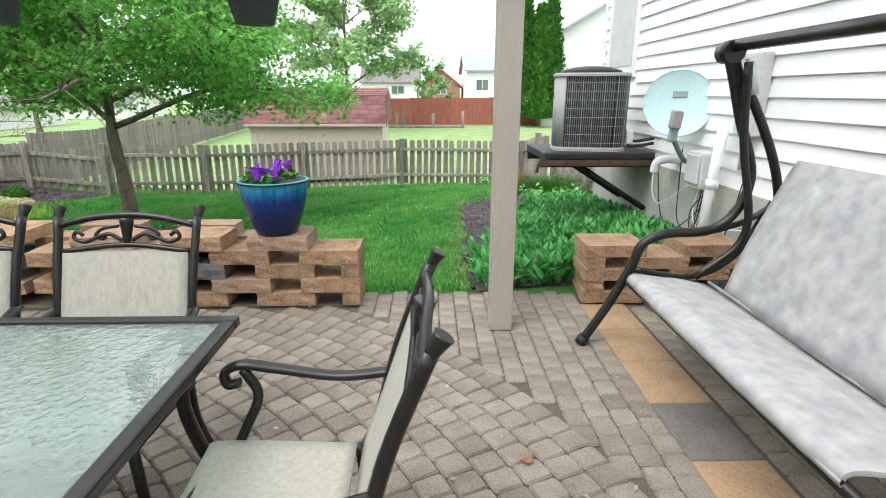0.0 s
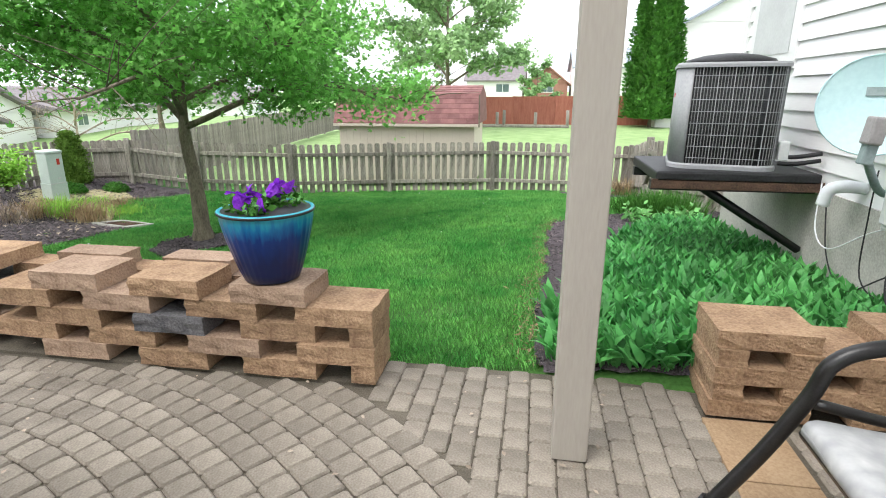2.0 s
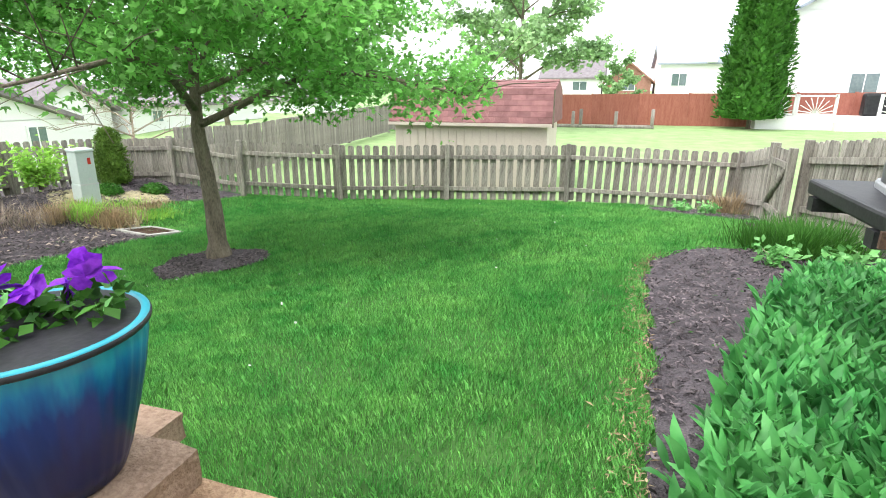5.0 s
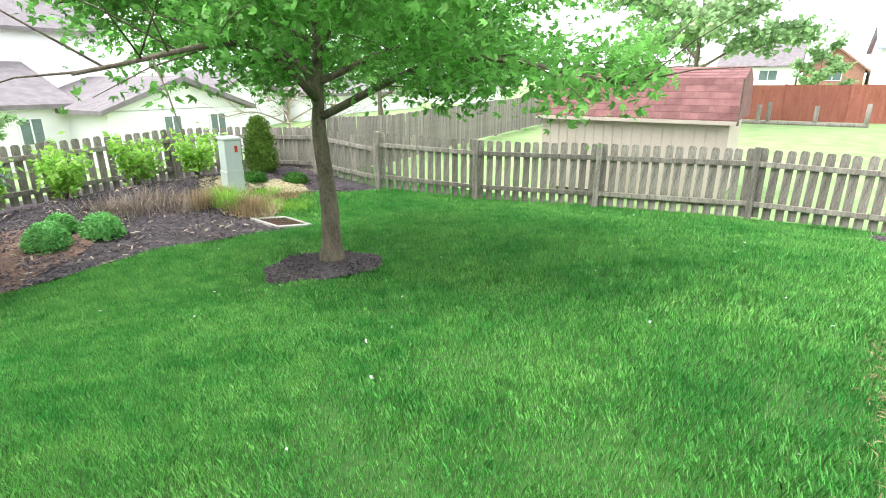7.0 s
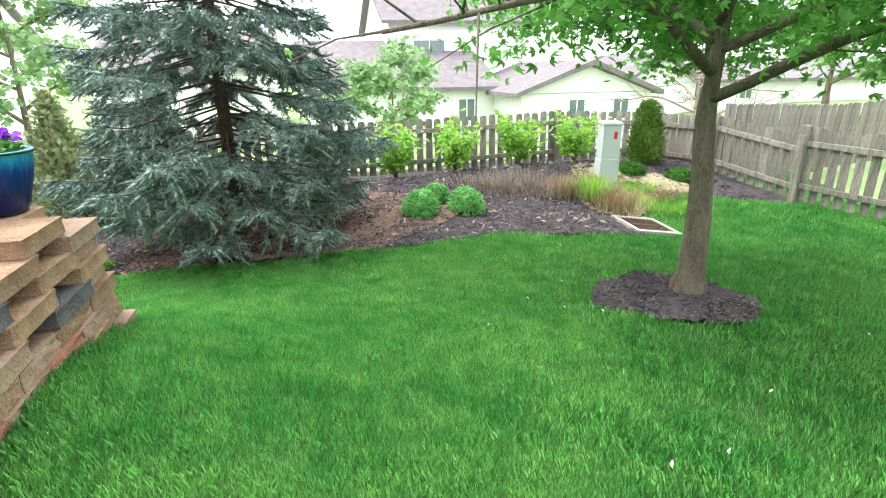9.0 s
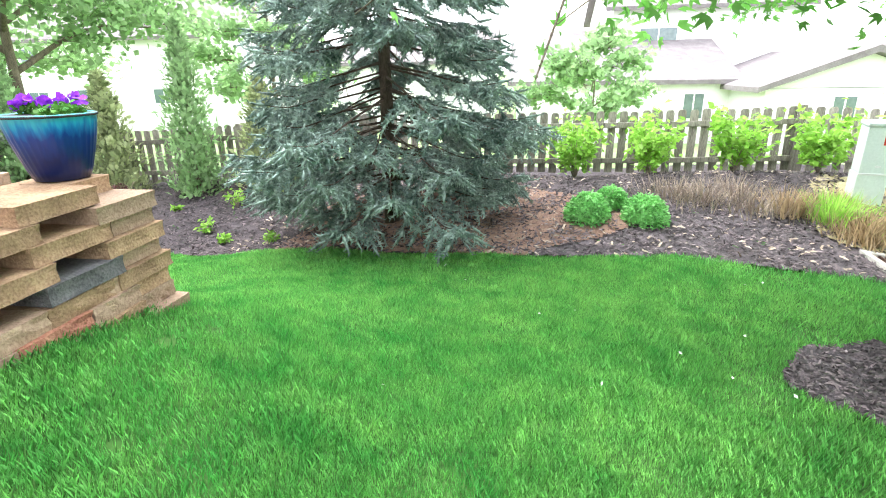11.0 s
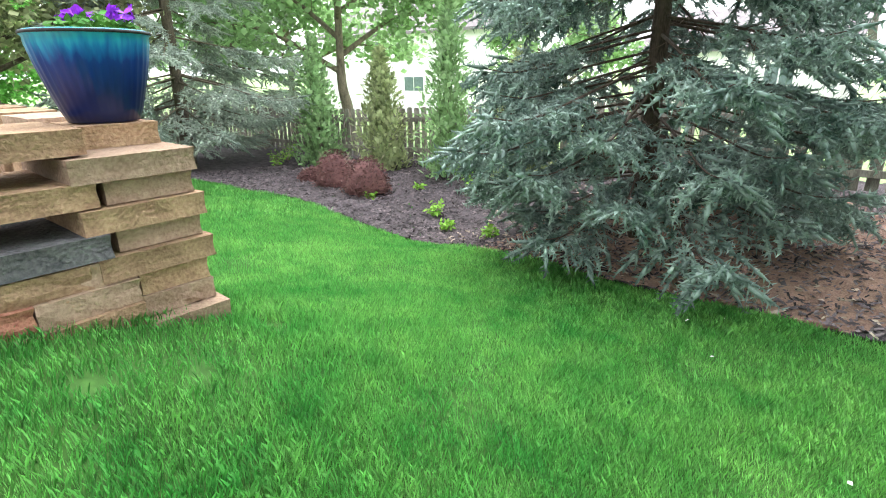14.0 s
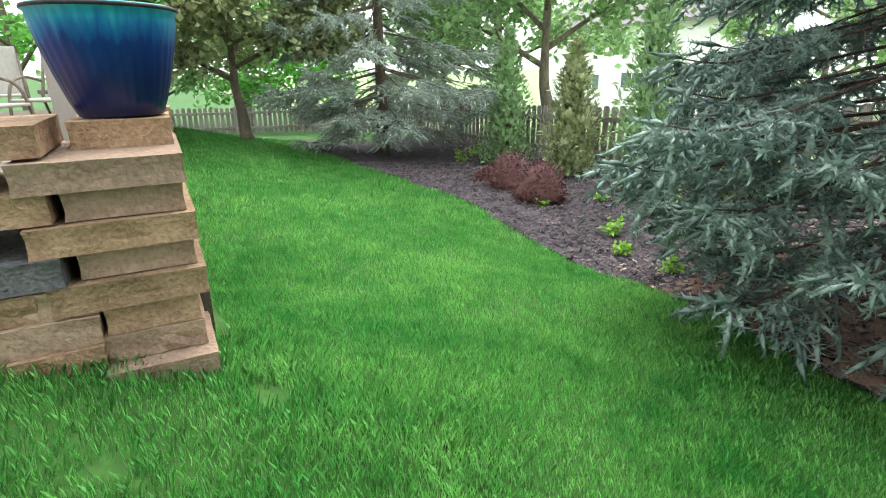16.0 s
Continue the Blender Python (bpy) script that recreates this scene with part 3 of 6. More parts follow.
def lay_pavers():
    rng = random.Random(4)
    CX, CY, R = -2.5, 0.5, 3.5
    spots = []
    for j in range(25):                                   # straight field outside the circle, in columns
        x = -0.45 + 0.1125 * j
        y = 3.71 - (0.065 if j % 2 else 0)
        while y > -7.5:
            if math.hypot(x - CX, y - CY) > R + 0.005 and not (1.02 < x < 1.42 and y < 3.5) and not (y > 3.42 and x > 1.05):
                spots.append((x, y, rng.uniform(-2.2, 2.2), 0.110, 0.129))
            y -= 0.132
    r = R
    while r > 0.5:                                        # rings of the circle
        n = int(2 * math.pi * (r - 0.066) / 0.118)
        off = rng.random()
        for k in range(n):
            a = 2 * math.pi * (k + off) / n
            x, y = CX + (r - 0.066) * math.cos(a), CY + (r - 0.066) * math.sin(a)
            if y < 3.47 and x > -4.0:
                spots.append((x, y, math.degrees(a) + 90 + rng.uniform(-1, 1), 2 * math.pi * (r - 0.066) / n - 0.004, 0.128))
        r -= 0.132
    near = [s for s in spots if s[0] > -1.7 and s[1] > 1.35]
    far = [s for s in spots if not (s[0] > -1.7 and s[1] > 1.35)]
    near.sort(key=lambda s: -s[1])
    near, far = near[:300], far + near[300:]
    stock = {}
    rv, rf = [], []
    for i, (x, y, a, w, d) in enumerate(near + far):
        key = (round(w, 3), d)
        if key not in stock:
            stock[key] = paver_mesh("paver", w, d)
            stock[key].materials.append(M_PAVER)
        me = stock[key]
        m = pose(x, y, rng.uniform(-0.004, 0.002), rng.uniform(-0.8, 0.8), rng.uniform(-0.8, 0.8), a)
        if i < len(near):
            ob = new("paver", me)
            ob.parent, ob.matrix_basis = floor, m
        else:
            base = len(rv)
            rv += [tuple(m @ v.co) for v in me.vertices]
            rf += [tuple(base + q for q in f.vertices) for f in me.polygons]
    me = bpy.data.meshes.new("pavers_rest")
    me.from_pydata(rv, [], rf)
    me.materials.append(M_PAVER_J)
    ob = new("pavers_rest", me)
    ob.parent = floor
    ob["kind"] = "stuff"


for k in range(9):
    y = 3.48 - 0.418 * k
    s = tagged(part("step_slab", boxed(-0.155, 0.155, -0.2065, 0.2065, -0.05, 0.006, 0.004), M_SLAB_GREY if k in (3, 7) else M_SLAB), ("grey" if k in (3, 7) else "tan") + " concrete slab laid flush in the pavers", "paving slab", "row of slabs under the swing", "structure")
    s.matrix_basis = pose(1.215, y - 0.209, 0, 0, 0, random.uniform(-0.4, 0.4))


# ---- low walls of stacked blocks ----
def block_mesh(w, d, h, seed, split=0.026):
    """A wall block with sawn top and rough split faces; foot at z 0, centred in x and y."""
    bm = bmesh.new()
    box(bm, -w / 2, w / 2, -d / 2, d / 2, 0, h - 0.002)
    bmesh.ops.subdivide_edges(bm, edges=[e for e in bm.edges if e.calc_length() > 0.2], cuts=5, use_grid_fill=True)
    bmesh.ops.subdivide_edges(bm, edges=[e for e in bm.edges if abs(e.verts[0].co.z - e.verts[1].co.z) > 0.05], cuts=2, use_grid_fill=True)
    for v in bm.verts:
        q = noise.noise(Vector((v.co.x * 19 + seed * 7.3, v.co.z * 25, v.co.y * 19)))
        edge = 0.35 if (v.co.z < 0.002 or v.co.z > h - 0.004) else 1
        if abs(abs(v.co.y) - d / 2) < 1e-4:
            v.co.y += math.copysign(split * q * edge + (0 if edge == 1 else -0.006), v.co.y)
        if abs(abs(v.co.x) - w / 2) < 1e-4:
            v.co.x += math.copysign(split * 0.4 * q - 0.003 * (edge < 1), v.co.x)
        if edge < 1:
            v.co.z += 0.003 * noise.noise(v.co * 14 + Vector((seed, 0, 0)))
    me = bpy.data.meshes.new("block")
    bm.to_mesh(me)
    bm.free()
    return me


BLOCKS = {}


def block(parent, x0, x1, y0, y1, z, material=None, h=0.1, turn=0.0, seed=0, split=0.022):
    material = material or M_BLOCK
    w, d = round(x1 - x0, 3), round(y1 - y0, 3)
    key = (w, d, h, seed % 4, material.name, split)
    if key not in BLOCKS:
        BLOCKS[key] = block_mesh(w, d, h, seed % 4 + 1, split)
        BLOCKS[key].materials.append(material)
    ob = new("block", BLOCKS[key])
    ob.parent = parent
    ob.matrix_basis = pose((x0 + x1) / 2, (y0 + y1) / 2, z, 0, 0, turn)
    return ob


def lattice_walls():
    rng = random.Random(9)
    inner = thing("garden_wall", "low open-work wall of stacked tan split-face blocks", "low wall", kind="structure")
    for c, z in enumerate((-0.09, 0.01, 0.11, 0.21, 0.31, 0.41)):
        odd = c % 2                                       # alternate courses bridge the gaps
        for k in range(7):
            x1 = -0.5 - 0.61 * k - (0.31 if odd else 0)
            if c == 0 or x1 - 0.4 < -2.95:
                continue
            jy, tn = rng.uniform(-0.012, 0.012), rng.uniform(-1.3, 1.3)
            mt = M_BLOCK_DARK if (c == 3 and k == 1) else (M_BLOCK_PALE if rng.random() < 0.12 else M_BLOCK)
            x1 -= 0.03 if (c, k) == (5, 0) else 0
            block(inner, x1 - 0.4, x1, 3.49 + jy, 3.79 + jy, z, mt, turn=tn, seed=rng.randrange(4))
        if c in (1, 3):
            block(inner, -0.62, -0.5, 3.49, 3.79, z, turn=0.5, seed=c)
    part("footing", boxed(-4.2, -0.52, 3.5, 3.78, -0.5, 0.004), M_SAND, inner)
    outer = thing("garden_wall_outer", "outer face of the stacked block wall above the lawn", "low wall", kind="structure")
    courses = ((0.435, 0), (0.35, 1), (0.265, 0), (0.18, 1), (0.095, 0))
    for c, (z, odd) in enumerate(courses):
        for k in range(5):
            x0 = -3.95 + 0.7 * k + (0.35 if odd else 0.0)
            if x0 > -1.2:
                continue
            roll = rng.random()
            mt = M_BLOCK_DARK if (k, c) in ((1, 2), (0, 4)) else M_BLOCK_PALE if roll < 0.4 else M_BLOCK
            y0 = 3.52 if x0 < -2.95 else 3.81
            block(outer, x0, x0 + 0.42, y0, 3.97 + 0.015 * c, z, mt, h=0.085, turn=rng.uniform(-1.5, 1.5), seed=rng.randrange(4), split=0.006)
    for c, z in enumerate((0.005, -0.08, -0.165)):                  # solid rough courses under the open-work
        for k in range(9):
            x0 = -4.24 + 0.37 * k + (0.18 if c else 0)
            mt = (M_BLOCK_PALE, M_BLOCK_RED, M_BLOCK, M_BLOCK_PALE)[(k * 2 + c * 3) % 4]
            block(outer, max(x0, -4.0), x0 + 0.4 if x0 < -4.1 else x0 + 0.36, 3.80, 4.02 + 0.02 * c, z, mt, h=0.085, turn=rng.uniform(-1.5, 1.5), seed=rng.randrange(4))
    for k in range(8):
        block(outer, -4.285 + 0.42 * k, -4.285 + 0.42 * k + 0.41, 3.79, 4.09, -0.245, M_BLOCK_PALE, h=0.08, seed=k)
    corner = thing("corner_pier", "corner pier of stacked tan and pale blocks", "low wall", kind="structure")
    stack = ((0.425, -4.27, -4.0, 3.47, 3.77, M_BLOCK, 0.085), (0.345, -4.28, -3.88, 3.47, 4.01, M_BLOCK_PALE, 0.083), (0.262, -4.27, -3.98, 3.6, 3.985, M_BLOCK_PALE, 0.082),
             (0.178, -4.285, -3.88, 3.47, 4.02, M_BLOCK, 0.083), (0.097, -4.27, -3.98, 3.6, 3.99, M_BLOCK_PALE, 0.08), (0.012, -4.29, -3.90, 3.47, 4.03, M_BLOCK, 0.084),
             (-0.07, -4.262, -4.02, 3.5, 4.02, M_BLOCK, 0.081), (-0.152, -4.265, -4.0, 3.5, 4.03, M_BLOCK_PALE, 0.081), (-0.24, -4.285, -4.0, 3.5, 4.1, M_BLOCK_PALE, 0.087))
    for i, (z, a, b, c, d, mt, hh) in enumerate(stack):
        block(corner, a, b, c, d, z, mt, h=hh, turn=rng.uniform(-1, 1), seed=i, split=0.005 if i < 7 else 0.018)
    west = thing("garden_wall_west", "west run of the stacked block patio wall", "low wall", kind="structure")
    for c, z in enumerate((0.31, 0.21, 0.11, 0.01, -0.09, -0.19, -0.29, -0.39, -0.49)):
        for k in range(17):
            y1 = 3.40 - 0.61 * k - (0.3 if c % 2 else 0)
            if c >= 4:
                block(west, -4.28 + 0.008 * (c % 3), -4.0, y1 - 0.6, y1 - 0.01, z, M_BLOCK if (k + c) % 3 else M_BLOCK_PALE, seed=k)
            else:
                block(west, -4.28, -4.0, y1 - 0.4, y1, z, M_BLOCK if (k + c) % 3 else M_BLOCK_PALE, turn=rng.uniform(-2, 2), seed=k)
    for k in range(16):
        block(west, -4.28, -4.0, 2.75 - 0.61 * k, 3.15 - 0.61 * k, 0.41, M_BLOCK if k % 3 else M_BLOCK_PALE, turn=rng.uniform(-2, 2), seed=k)
    right = thing("garden_wall_right", "short stacked block wall between patio and garden bed", "low wall", kind="structure")
    for c in range(4):
        z = 0.005 + 0.085 * c
        for k in range(3):
            x0 = 1.09 + 0.6 * k + (0.3 if c % 2 else 0)
            if x0 < 2.1:
                block(right, x0, min(x0 + 0.42, 2.28), 3.5, 3.83, z, M_BLOCK_DARK if (c == 1 and k == 1) else M_BLOCK, h=0.085, turn=rng.uniform(-1, 1), seed=rng.randrange(4))
        if c % 2:
            block(right, 1.10, 1.22, 3.5, 3.83, z, h=0.085, seed=c)
    block(right, 1.09, 1.51, 3.51, 3.84, 0.345, M_BLOCK, h=0.085, seed=2)
    block(right, 1.78, 2.2, 3.51, 3.84, 0.345, M_BLOCK, h=0.085, seed=3)


lattice_walls()


# ---- the house with white siding ----
house = thing("house", "white vinyl-sided house on a concrete foundation", "house", kind="structure")
part("foundation", boxed(2.32, 9.0, -9.0, 7.42, -0.7, 0.74), M_CONCRETE, house)
part("wall_core", boxed(2.36, 9.0, -9.0, 7.42, 0.742, 5.6), M_SIDING, house)


def clapboards():
    """Lapped siding boards, each leaning out at its foot, with the window's opening left free."""
    z, k = 0.74, 0
    while z < 5.5:
        spans = [(-9.0, 7.45)]
        if 1.6 < z + 0.065 < 3.2:
            spans = [(-9.0, 6.28), (7.3, 7.45)]
        for a, b in spans:
            bm = bmesh.new()
            v = [bm.verts.new(q) for q in ((2.335, a, z), (2.335, b, z), (2.356, b, z + 0.139), (2.356, a, z + 0.139), (2.36, a, z), (2.36, b, z))]
            bm.faces.new((v[0], v[3], v[2], v[1])), bm.faces.new((v[4], v[0], v[1], v[5]))
            part("siding_board", bm, M_SIDING, house)
        z += 0.136
        k += 1


clapboards()
part("corner_board", boxed(2.32, 2.4, 7.43, 7.52, 0.742, 5.6, 0.004), M_TRIM, house)
win = part("window_frame", boxed(2.325, 2.38, 6.28, 7.3, 1.62, 3.2), M_TRIM, house)
part("window_pane", boxed(2.318, 2.324, 6.4, 7.18, 1.75, 3.1), M_METER, win, "pale window pane with a closed blind")
part("roof", boxed(1.9, 9.4, -9.4, 7.9, 5.6, 5.75), M_ROOF_GREY, house)

# downspout, meter box, dish, pipes and cables on the wall
pipe = thing("downspout_pipe", "white plastic drain pipe standing against the house wall", "pipe")
part("pipe", tubed([(2.17, 4.1, -0.05), (2.22, 4.1, 0.8), (2.25, 4.1, 1.18)], 0.042, 12), M_PVC, pipe)
part("collar", tubed([(2.218, 4.1, 0.72), (2.222, 4.1, 0.79)], 0.05, 12), M_PVC, pipe)
panel = thing("electrical_box", "white electrical panel box on the siding", "electrical box")
part("box", boxed(2.26, 2.34, 3.75, 4.0, 1.15, 1.72, 0.01), M_METER, panel)
part("conduit", tubed([(2.30, 3.87, 0.9), (2.30, 3.87, 1.16)], 0.03, 8), M_METER, panel)
meter = thing("meter_box", "pale grey plastic utility box with cables below", "utility box")
part("body", boxed(2.2, 2.34, 4.25, 4.5, 0.68, 0.98, 0.015), M_METER, meter)
part("cover", boxed(2.175, 2.199, 4.27, 4.48, 0.72, 0.96, 0.01), M_METER, meter)
vent = thing("vent_pipe", "white plastic elbow pipe leaving the wall", "pipe")
part("elbow", tubed(smooth_path([(2.34, 4.95, 0.84), (2.22, 4.95, 0.85), (2.14, 4.97, 0.82), (2.12, 4.98, 0.72)]), 0.04, 10), M_PVC, vent)
for pts, mt, lab in (
        ([(2.3, 5.4, 0.8), (2.24, 5.25, 0.5), (2.22, 5.0, 0.42), (2.26, 4.7, 0.6), (2.28, 4.5, 0.7)], M_PVC, "white cable sagging along the foundation"),
        ([(2.2, 4.62, 1.0), (2.22, 4.65, 0.7), (2.22, 4.6, 0.35), (2.26, 4.4, 0.3), (2.28, 4.3, 0.68)], M_BLACK, "black cable looping from the dish"),
        ([(2.28, 4.35, 0.68), (2.2, 4.25, 0.4), (2.2, 4.1, 0.25), (2.22, 3.95, 0.3), (2.25, 3.85, 0.6)], M_BLACK, "black cable hanging by the meter"),
        ([(2.28, 4.3, 0.66), (2.22, 4.2, 0.5), (2.2, 4.22, 0.3), (2.22, 4.05, 0.22)], M_WIRE, "orange wire below the meter box"),
        ([(2.3, 5.3, 0.7), (2.27, 5.1, 0.35), (2.25, 4.8, 0.2), (2.27, 4.5, 0.38), (2.28, 4.35, 0.5)], M_BLACK, "black cable drooping across the foundation"),
        ([(2.3, 4.45, 0.68), (2.24, 4.38, 0.45), (2.22, 4.2, 0.36), (2.24, 4.0, 0.42), (2.26, 3.6, 0.5)], M_PVC, "thin white cable along the wall"),
        ([(2.28, 4.28, 0.66), (2.18, 4.3, 0.5), (2.16, 4.22, 0.33), (2.2, 4.16, 0.42), (2.24, 4.26, 0.52)], M_BLACK, "coiled black cable below the meter box"),
        ([(2.3, 3.8, 0.9), (2.22, 3.75, 0.6), (2.2, 3.8, 0.3), (2.24, 3.7, 0.1)], M_BLACK, "black cable against the wall")):
    c = thing("cable", lab, "cable")
    part("wire", tubed(smooth_path(pts), 0.005, 6), mt, c)


def dish():
    d = thing("satellite_dish", "pale blue satellite dish bracketed to the siding", "satellite dish")
    m = look((2.13, 4.66, 1.36), (0.75, 1.2, 2.15))
    bm = bmesh.new()
    prof = [(0.28 * k / 8, -0.055 * (1 - (k / 8) ** 2)) for k in range(1, 9)]
    lathe(bm, prof + [(0.285, 0.006), (0.28, 0.012)] , 40)
    for f in [f for f in bm.faces if len(f.verts) == 40 and f.calc_center_median().z > 0]:
        bm.faces.remove(f)
    bmesh.ops.transform(bm, matrix=m @ Matrix.Rotation(math.pi, 4, "X") @ Matrix.Diagonal((1, 1.0, 1, 1)), verts=bm.verts)
    part("reflector", bm, M_DISH, d).modifiers.new("thick", "SOLIDIFY").thickness = 0.006
    part("emblem", boxed(-0.07, 0.05, 0.06, 0.11, 0.036, 0.041, 0.002, m=m), M_DISH_ARM, d, "faded grey mark")
    part("arm", tubed(smooth_path([(2.33, 4.62, 0.86), (2.22, 4.6, 0.88), (2.1, 4.5, 0.99), (2.0, 4.4, 1.1)]), 0.022, 8), M_DISH_ARM, d)
    part("neck", boxed(-0.03, 0.03, -0.03, 0.03, -0.06, 0.07, 0.008, m=Matrix.Translation((1.99, 4.38, 1.12)) @ Matrix.Rotation(0.12, 4, "Y")), M_DISH_ARM, d)
    part("receiver", boxed(-0.038, 0.038, -0.045, 0.045, -0.07, 0.075, 0.012, m=Matrix.Translation((1.995, 4.37, 1.235)) @ Matrix.Rotation(0.12, 4, "Y")), M_DISH_HEAD, d, "grey receiver head")
    part("bracket", boxed(2.3, 2.345, 4.55, 4.68, 0.76, 0.96, 0.006), M_DISH_ARM, d)


dish()


# ---- air conditioner on its wall shelf ----
def air_conditioner():
    s = thing("wall_shelf", "black steel shelf bracketed to the foundation", "bracket")
    part("platform", boxed(1.16, 2.3, 5.40, 6.42, 0.775, 0.86, 0.016), M_BLACK, s)
    for y in (5.55, 6.3):
        part("brace", tubed([(1.45, y, 0.78), (2.3, y, 0.25)], 0.03, 4), M_BLACK, s)
        part("beam", boxed(1.15, 2.32, y - 0.04, y + 0.04, 0.70, 0.774), M_BLACK, s)
    part("rail", boxed(1.13, 2.32, 5.40, 5.418, 0.73, 0.80), M_RUST, s, "rusty steel edge")
    a = thing("air_conditioner", "grey outdoor air conditioner with louvred dark coil", "air conditioner", pose(1.72, 5.9, 0.86, 0, 0, -11))
    w, h, r = 0.37, 0.78, 0.15
    out = []
    for cx, cy, a0 in ((w - r, w - r, 0), (-w + r, w - r, 90), (-w + r, -w + r, 180), (w - r, -w + r, 270)):
        out += [(cx + r * math.cos(radians(a0 + 15 * k)), cy + r * math.sin(radians(a0 + 15 * k))) for k in range(7)]

    def band(z0, z1, grow, material, name, label="", lip=0.0):
        bm = bmesh.new()
        rings = [(z0, grow), (z1 - lip, grow), (z1, grow - lip * 1.5)] if lip else [(z0, grow), (z1, grow)]
        rings = [[bm.verts.new((x * g, y * g, z)) for x, y in out] for z, g in rings]
        for lo, hi in zip(rings, rings[1:]):
            for i in range(len(out)):
                bm.faces.new((lo[i], lo[(i + 1) % len(out)], hi[(i + 1) % len(out)], hi[i])).smooth = lip == 0
        bm.faces.new(rings[0][::-1]), bm.faces.new(rings[-1])
        return part(name, bm, material, a, label)
    band(0.0, 0.04, 1.03, M_ACBODY, "base", lip=0.012)
    band(0.04, h - 0.035, 0.955, M_COIL, "coil", "dark finned coil")
    band(h - 0.035, h, 1.04, M_ACBODY, "top_cover", lip=0.014)
    # plain corner panel: the south-west corner's arc and the strips beside it
    strip = [(-w - 0.003, w - 0.2)] + [(-w + r - (r + 0.003) * math.cos(radians(9 * k)), -w + r - (r + 0.003) * math.sin(radians(9 * k))) for k in range(9)]
    bm = bmesh.new()
    lo, hi = [bm.verts.new((x, y, 0.041)) for x, y in strip], [bm.verts.new((x, y, h - 0.036)) for x, y in strip]
    for i in range(len(strip) - 1):
        bm.faces.new((lo[i], lo[i + 1], hi[i + 1], hi[i])).smooth = True
    panel = part("side_panel", bm, M_ACBODY, a, "plain grey corner panel")
    panel.modifiers.new("thick", "SOLIDIFY").thickness = 0.008
    thin = boxed(-0.003, 0.003, -0.0022, 0.0022, 0.04, h - 0.035)
    wire = part("guard_wire", thin, M_GUARD, a)
    heavy = part("guard_bar", boxed(-0.0032, 0.0032, -0.0036, 0.0032, 0.04, h - 0.035), M_ACBODY, a)
    spots = [(-w + r - 0.03 + 0.0215 * k, -w) for k in range(22)]
    spots += [(w - r + r * math.sin(radians(q)), -w + r - r * math.cos(radians(q))) for q in (9, 18, 27, 36, 45, 54, 63, 72, 81)]
    spots += [(w, -w + r + 0.0215 * k) for k in range(22)]
    used = set()
    for k, (x, y) in enumerate(spots):                    # upright guard wires, every fifth one heavier
        first = heavy if k % 5 == 2 else wire
        if first in used:
            ob = new(first.name.split(".")[0], first.data)
            ob.parent = a
        else:
            ob = first
            used.add(first)
        ob.location = (x, y, 0)
    ring = [(-w + r - 0.04, -w - 0.003)] + [(w - r + (r + 0.003) * math.sin(radians(q)), -w + r - (r + 0.003) * math.cos(radians(q))) for q in range(0, 91, 15)] + [(w + 0.003, w - 0.1)]
    for k in range(8):
        z = 0.085 + 0.086 * k
        part("guard_rail", tubed([(x, y, z) for x, y in ring], 0.0024, 5), M_ACBODY, a)
    bm = bmesh.new()
    lathe(bm, [(0.33, h), (0.31, h + 0.03), (0.2, h + 0.06), (0.08, h + 0.075)], 28)
    part("fan_guard", bm, M_BLACK, a, "black domed fan guard")
    part("badge", boxed(-w - 0.008, -w - 0.0032, -w + 0.17, -w + 0.22, 0.53, 0.56), M_RED, a, "small red badge")
    part("valve_box", boxed(w + 0.004, w + 0.07, -0.32, -0.2, 0.08, 0.22, 0.01), M_METER, a)
    for z in (0.06, 0.11):
        part("refrigerant_pipe", tubed(smooth_path([(w + 0.01, -0.3, z), (w + 0.12, -0.3, z), (w + 0.28, -0.3, z + 0.03)]), 0.016, 8), M_BLACK, a)


air_conditioner()

# ---- pergola post, beam and hanging baskets ----
post = thing("porch_post", "beige painted square wooden post on the patio", "post", kind="structure")
part("shaft", boxed(0.372, 0.512, 3.07, 3.21, 0.0, 2.3, 0.006), M_POST, post)
part("bracket", boxed(0.35, 0.534, 3.04, 3.24, 1.98, 2.02, 0.004), M_POST, post)
post2 = thing("porch_post", "beige painted square wooden post on the patio", "post", kind="structure")
part("shaft", boxed(-3.77, -3.63, 1.13, 1.27, 0.0, 2.3, 0.006), M_POST, post2)
beam = thing("porch_beam", "beige painted beam above the patio's edge", "beam", kind="structure")
part("beam", boxed(-3.8, 2.33, 3.09, 3.19, 2.3, 2.48, 0.006), M_POST, beam)
part("side_beam", boxed(-3.75, -3.65, -4.0, 3.085, 2.3, 2.48, 0.006), M_POST, beam)


def basket(x, y):
    b = thing("hanging_basket", "dark green plastic hanging basket under the beam", "hanging basket", pose(x, y, 1.79), "hanging baskets")
    bm = bmesh.new()
    lathe(bm, [(0.085, 0), (0.10, 0.005), (0.135, 0.14), (0.15, 0.145), (0.15, 0.17), (0.13, 0.17), (0.12, 0.12)], 28)
    part("pot", bm, M_BASKET, b)
    for k in range(3):
        c, s = 0.13 * math.cos(2.1 * k), 0.13 * math.sin(2.1 * k)
        part("hanger", tubed([(c, s, 0.16), (0, 0, 0.5)], 0.003, 5), M_BLACK, b)
    part("hook", tubed([(0, 0, 0.49), (0, 3.14 - y, 0.53)], 0.004, 5), M_BLACK, b)


basket(-0.92, 3.05), basket(-2.27, 3.05)


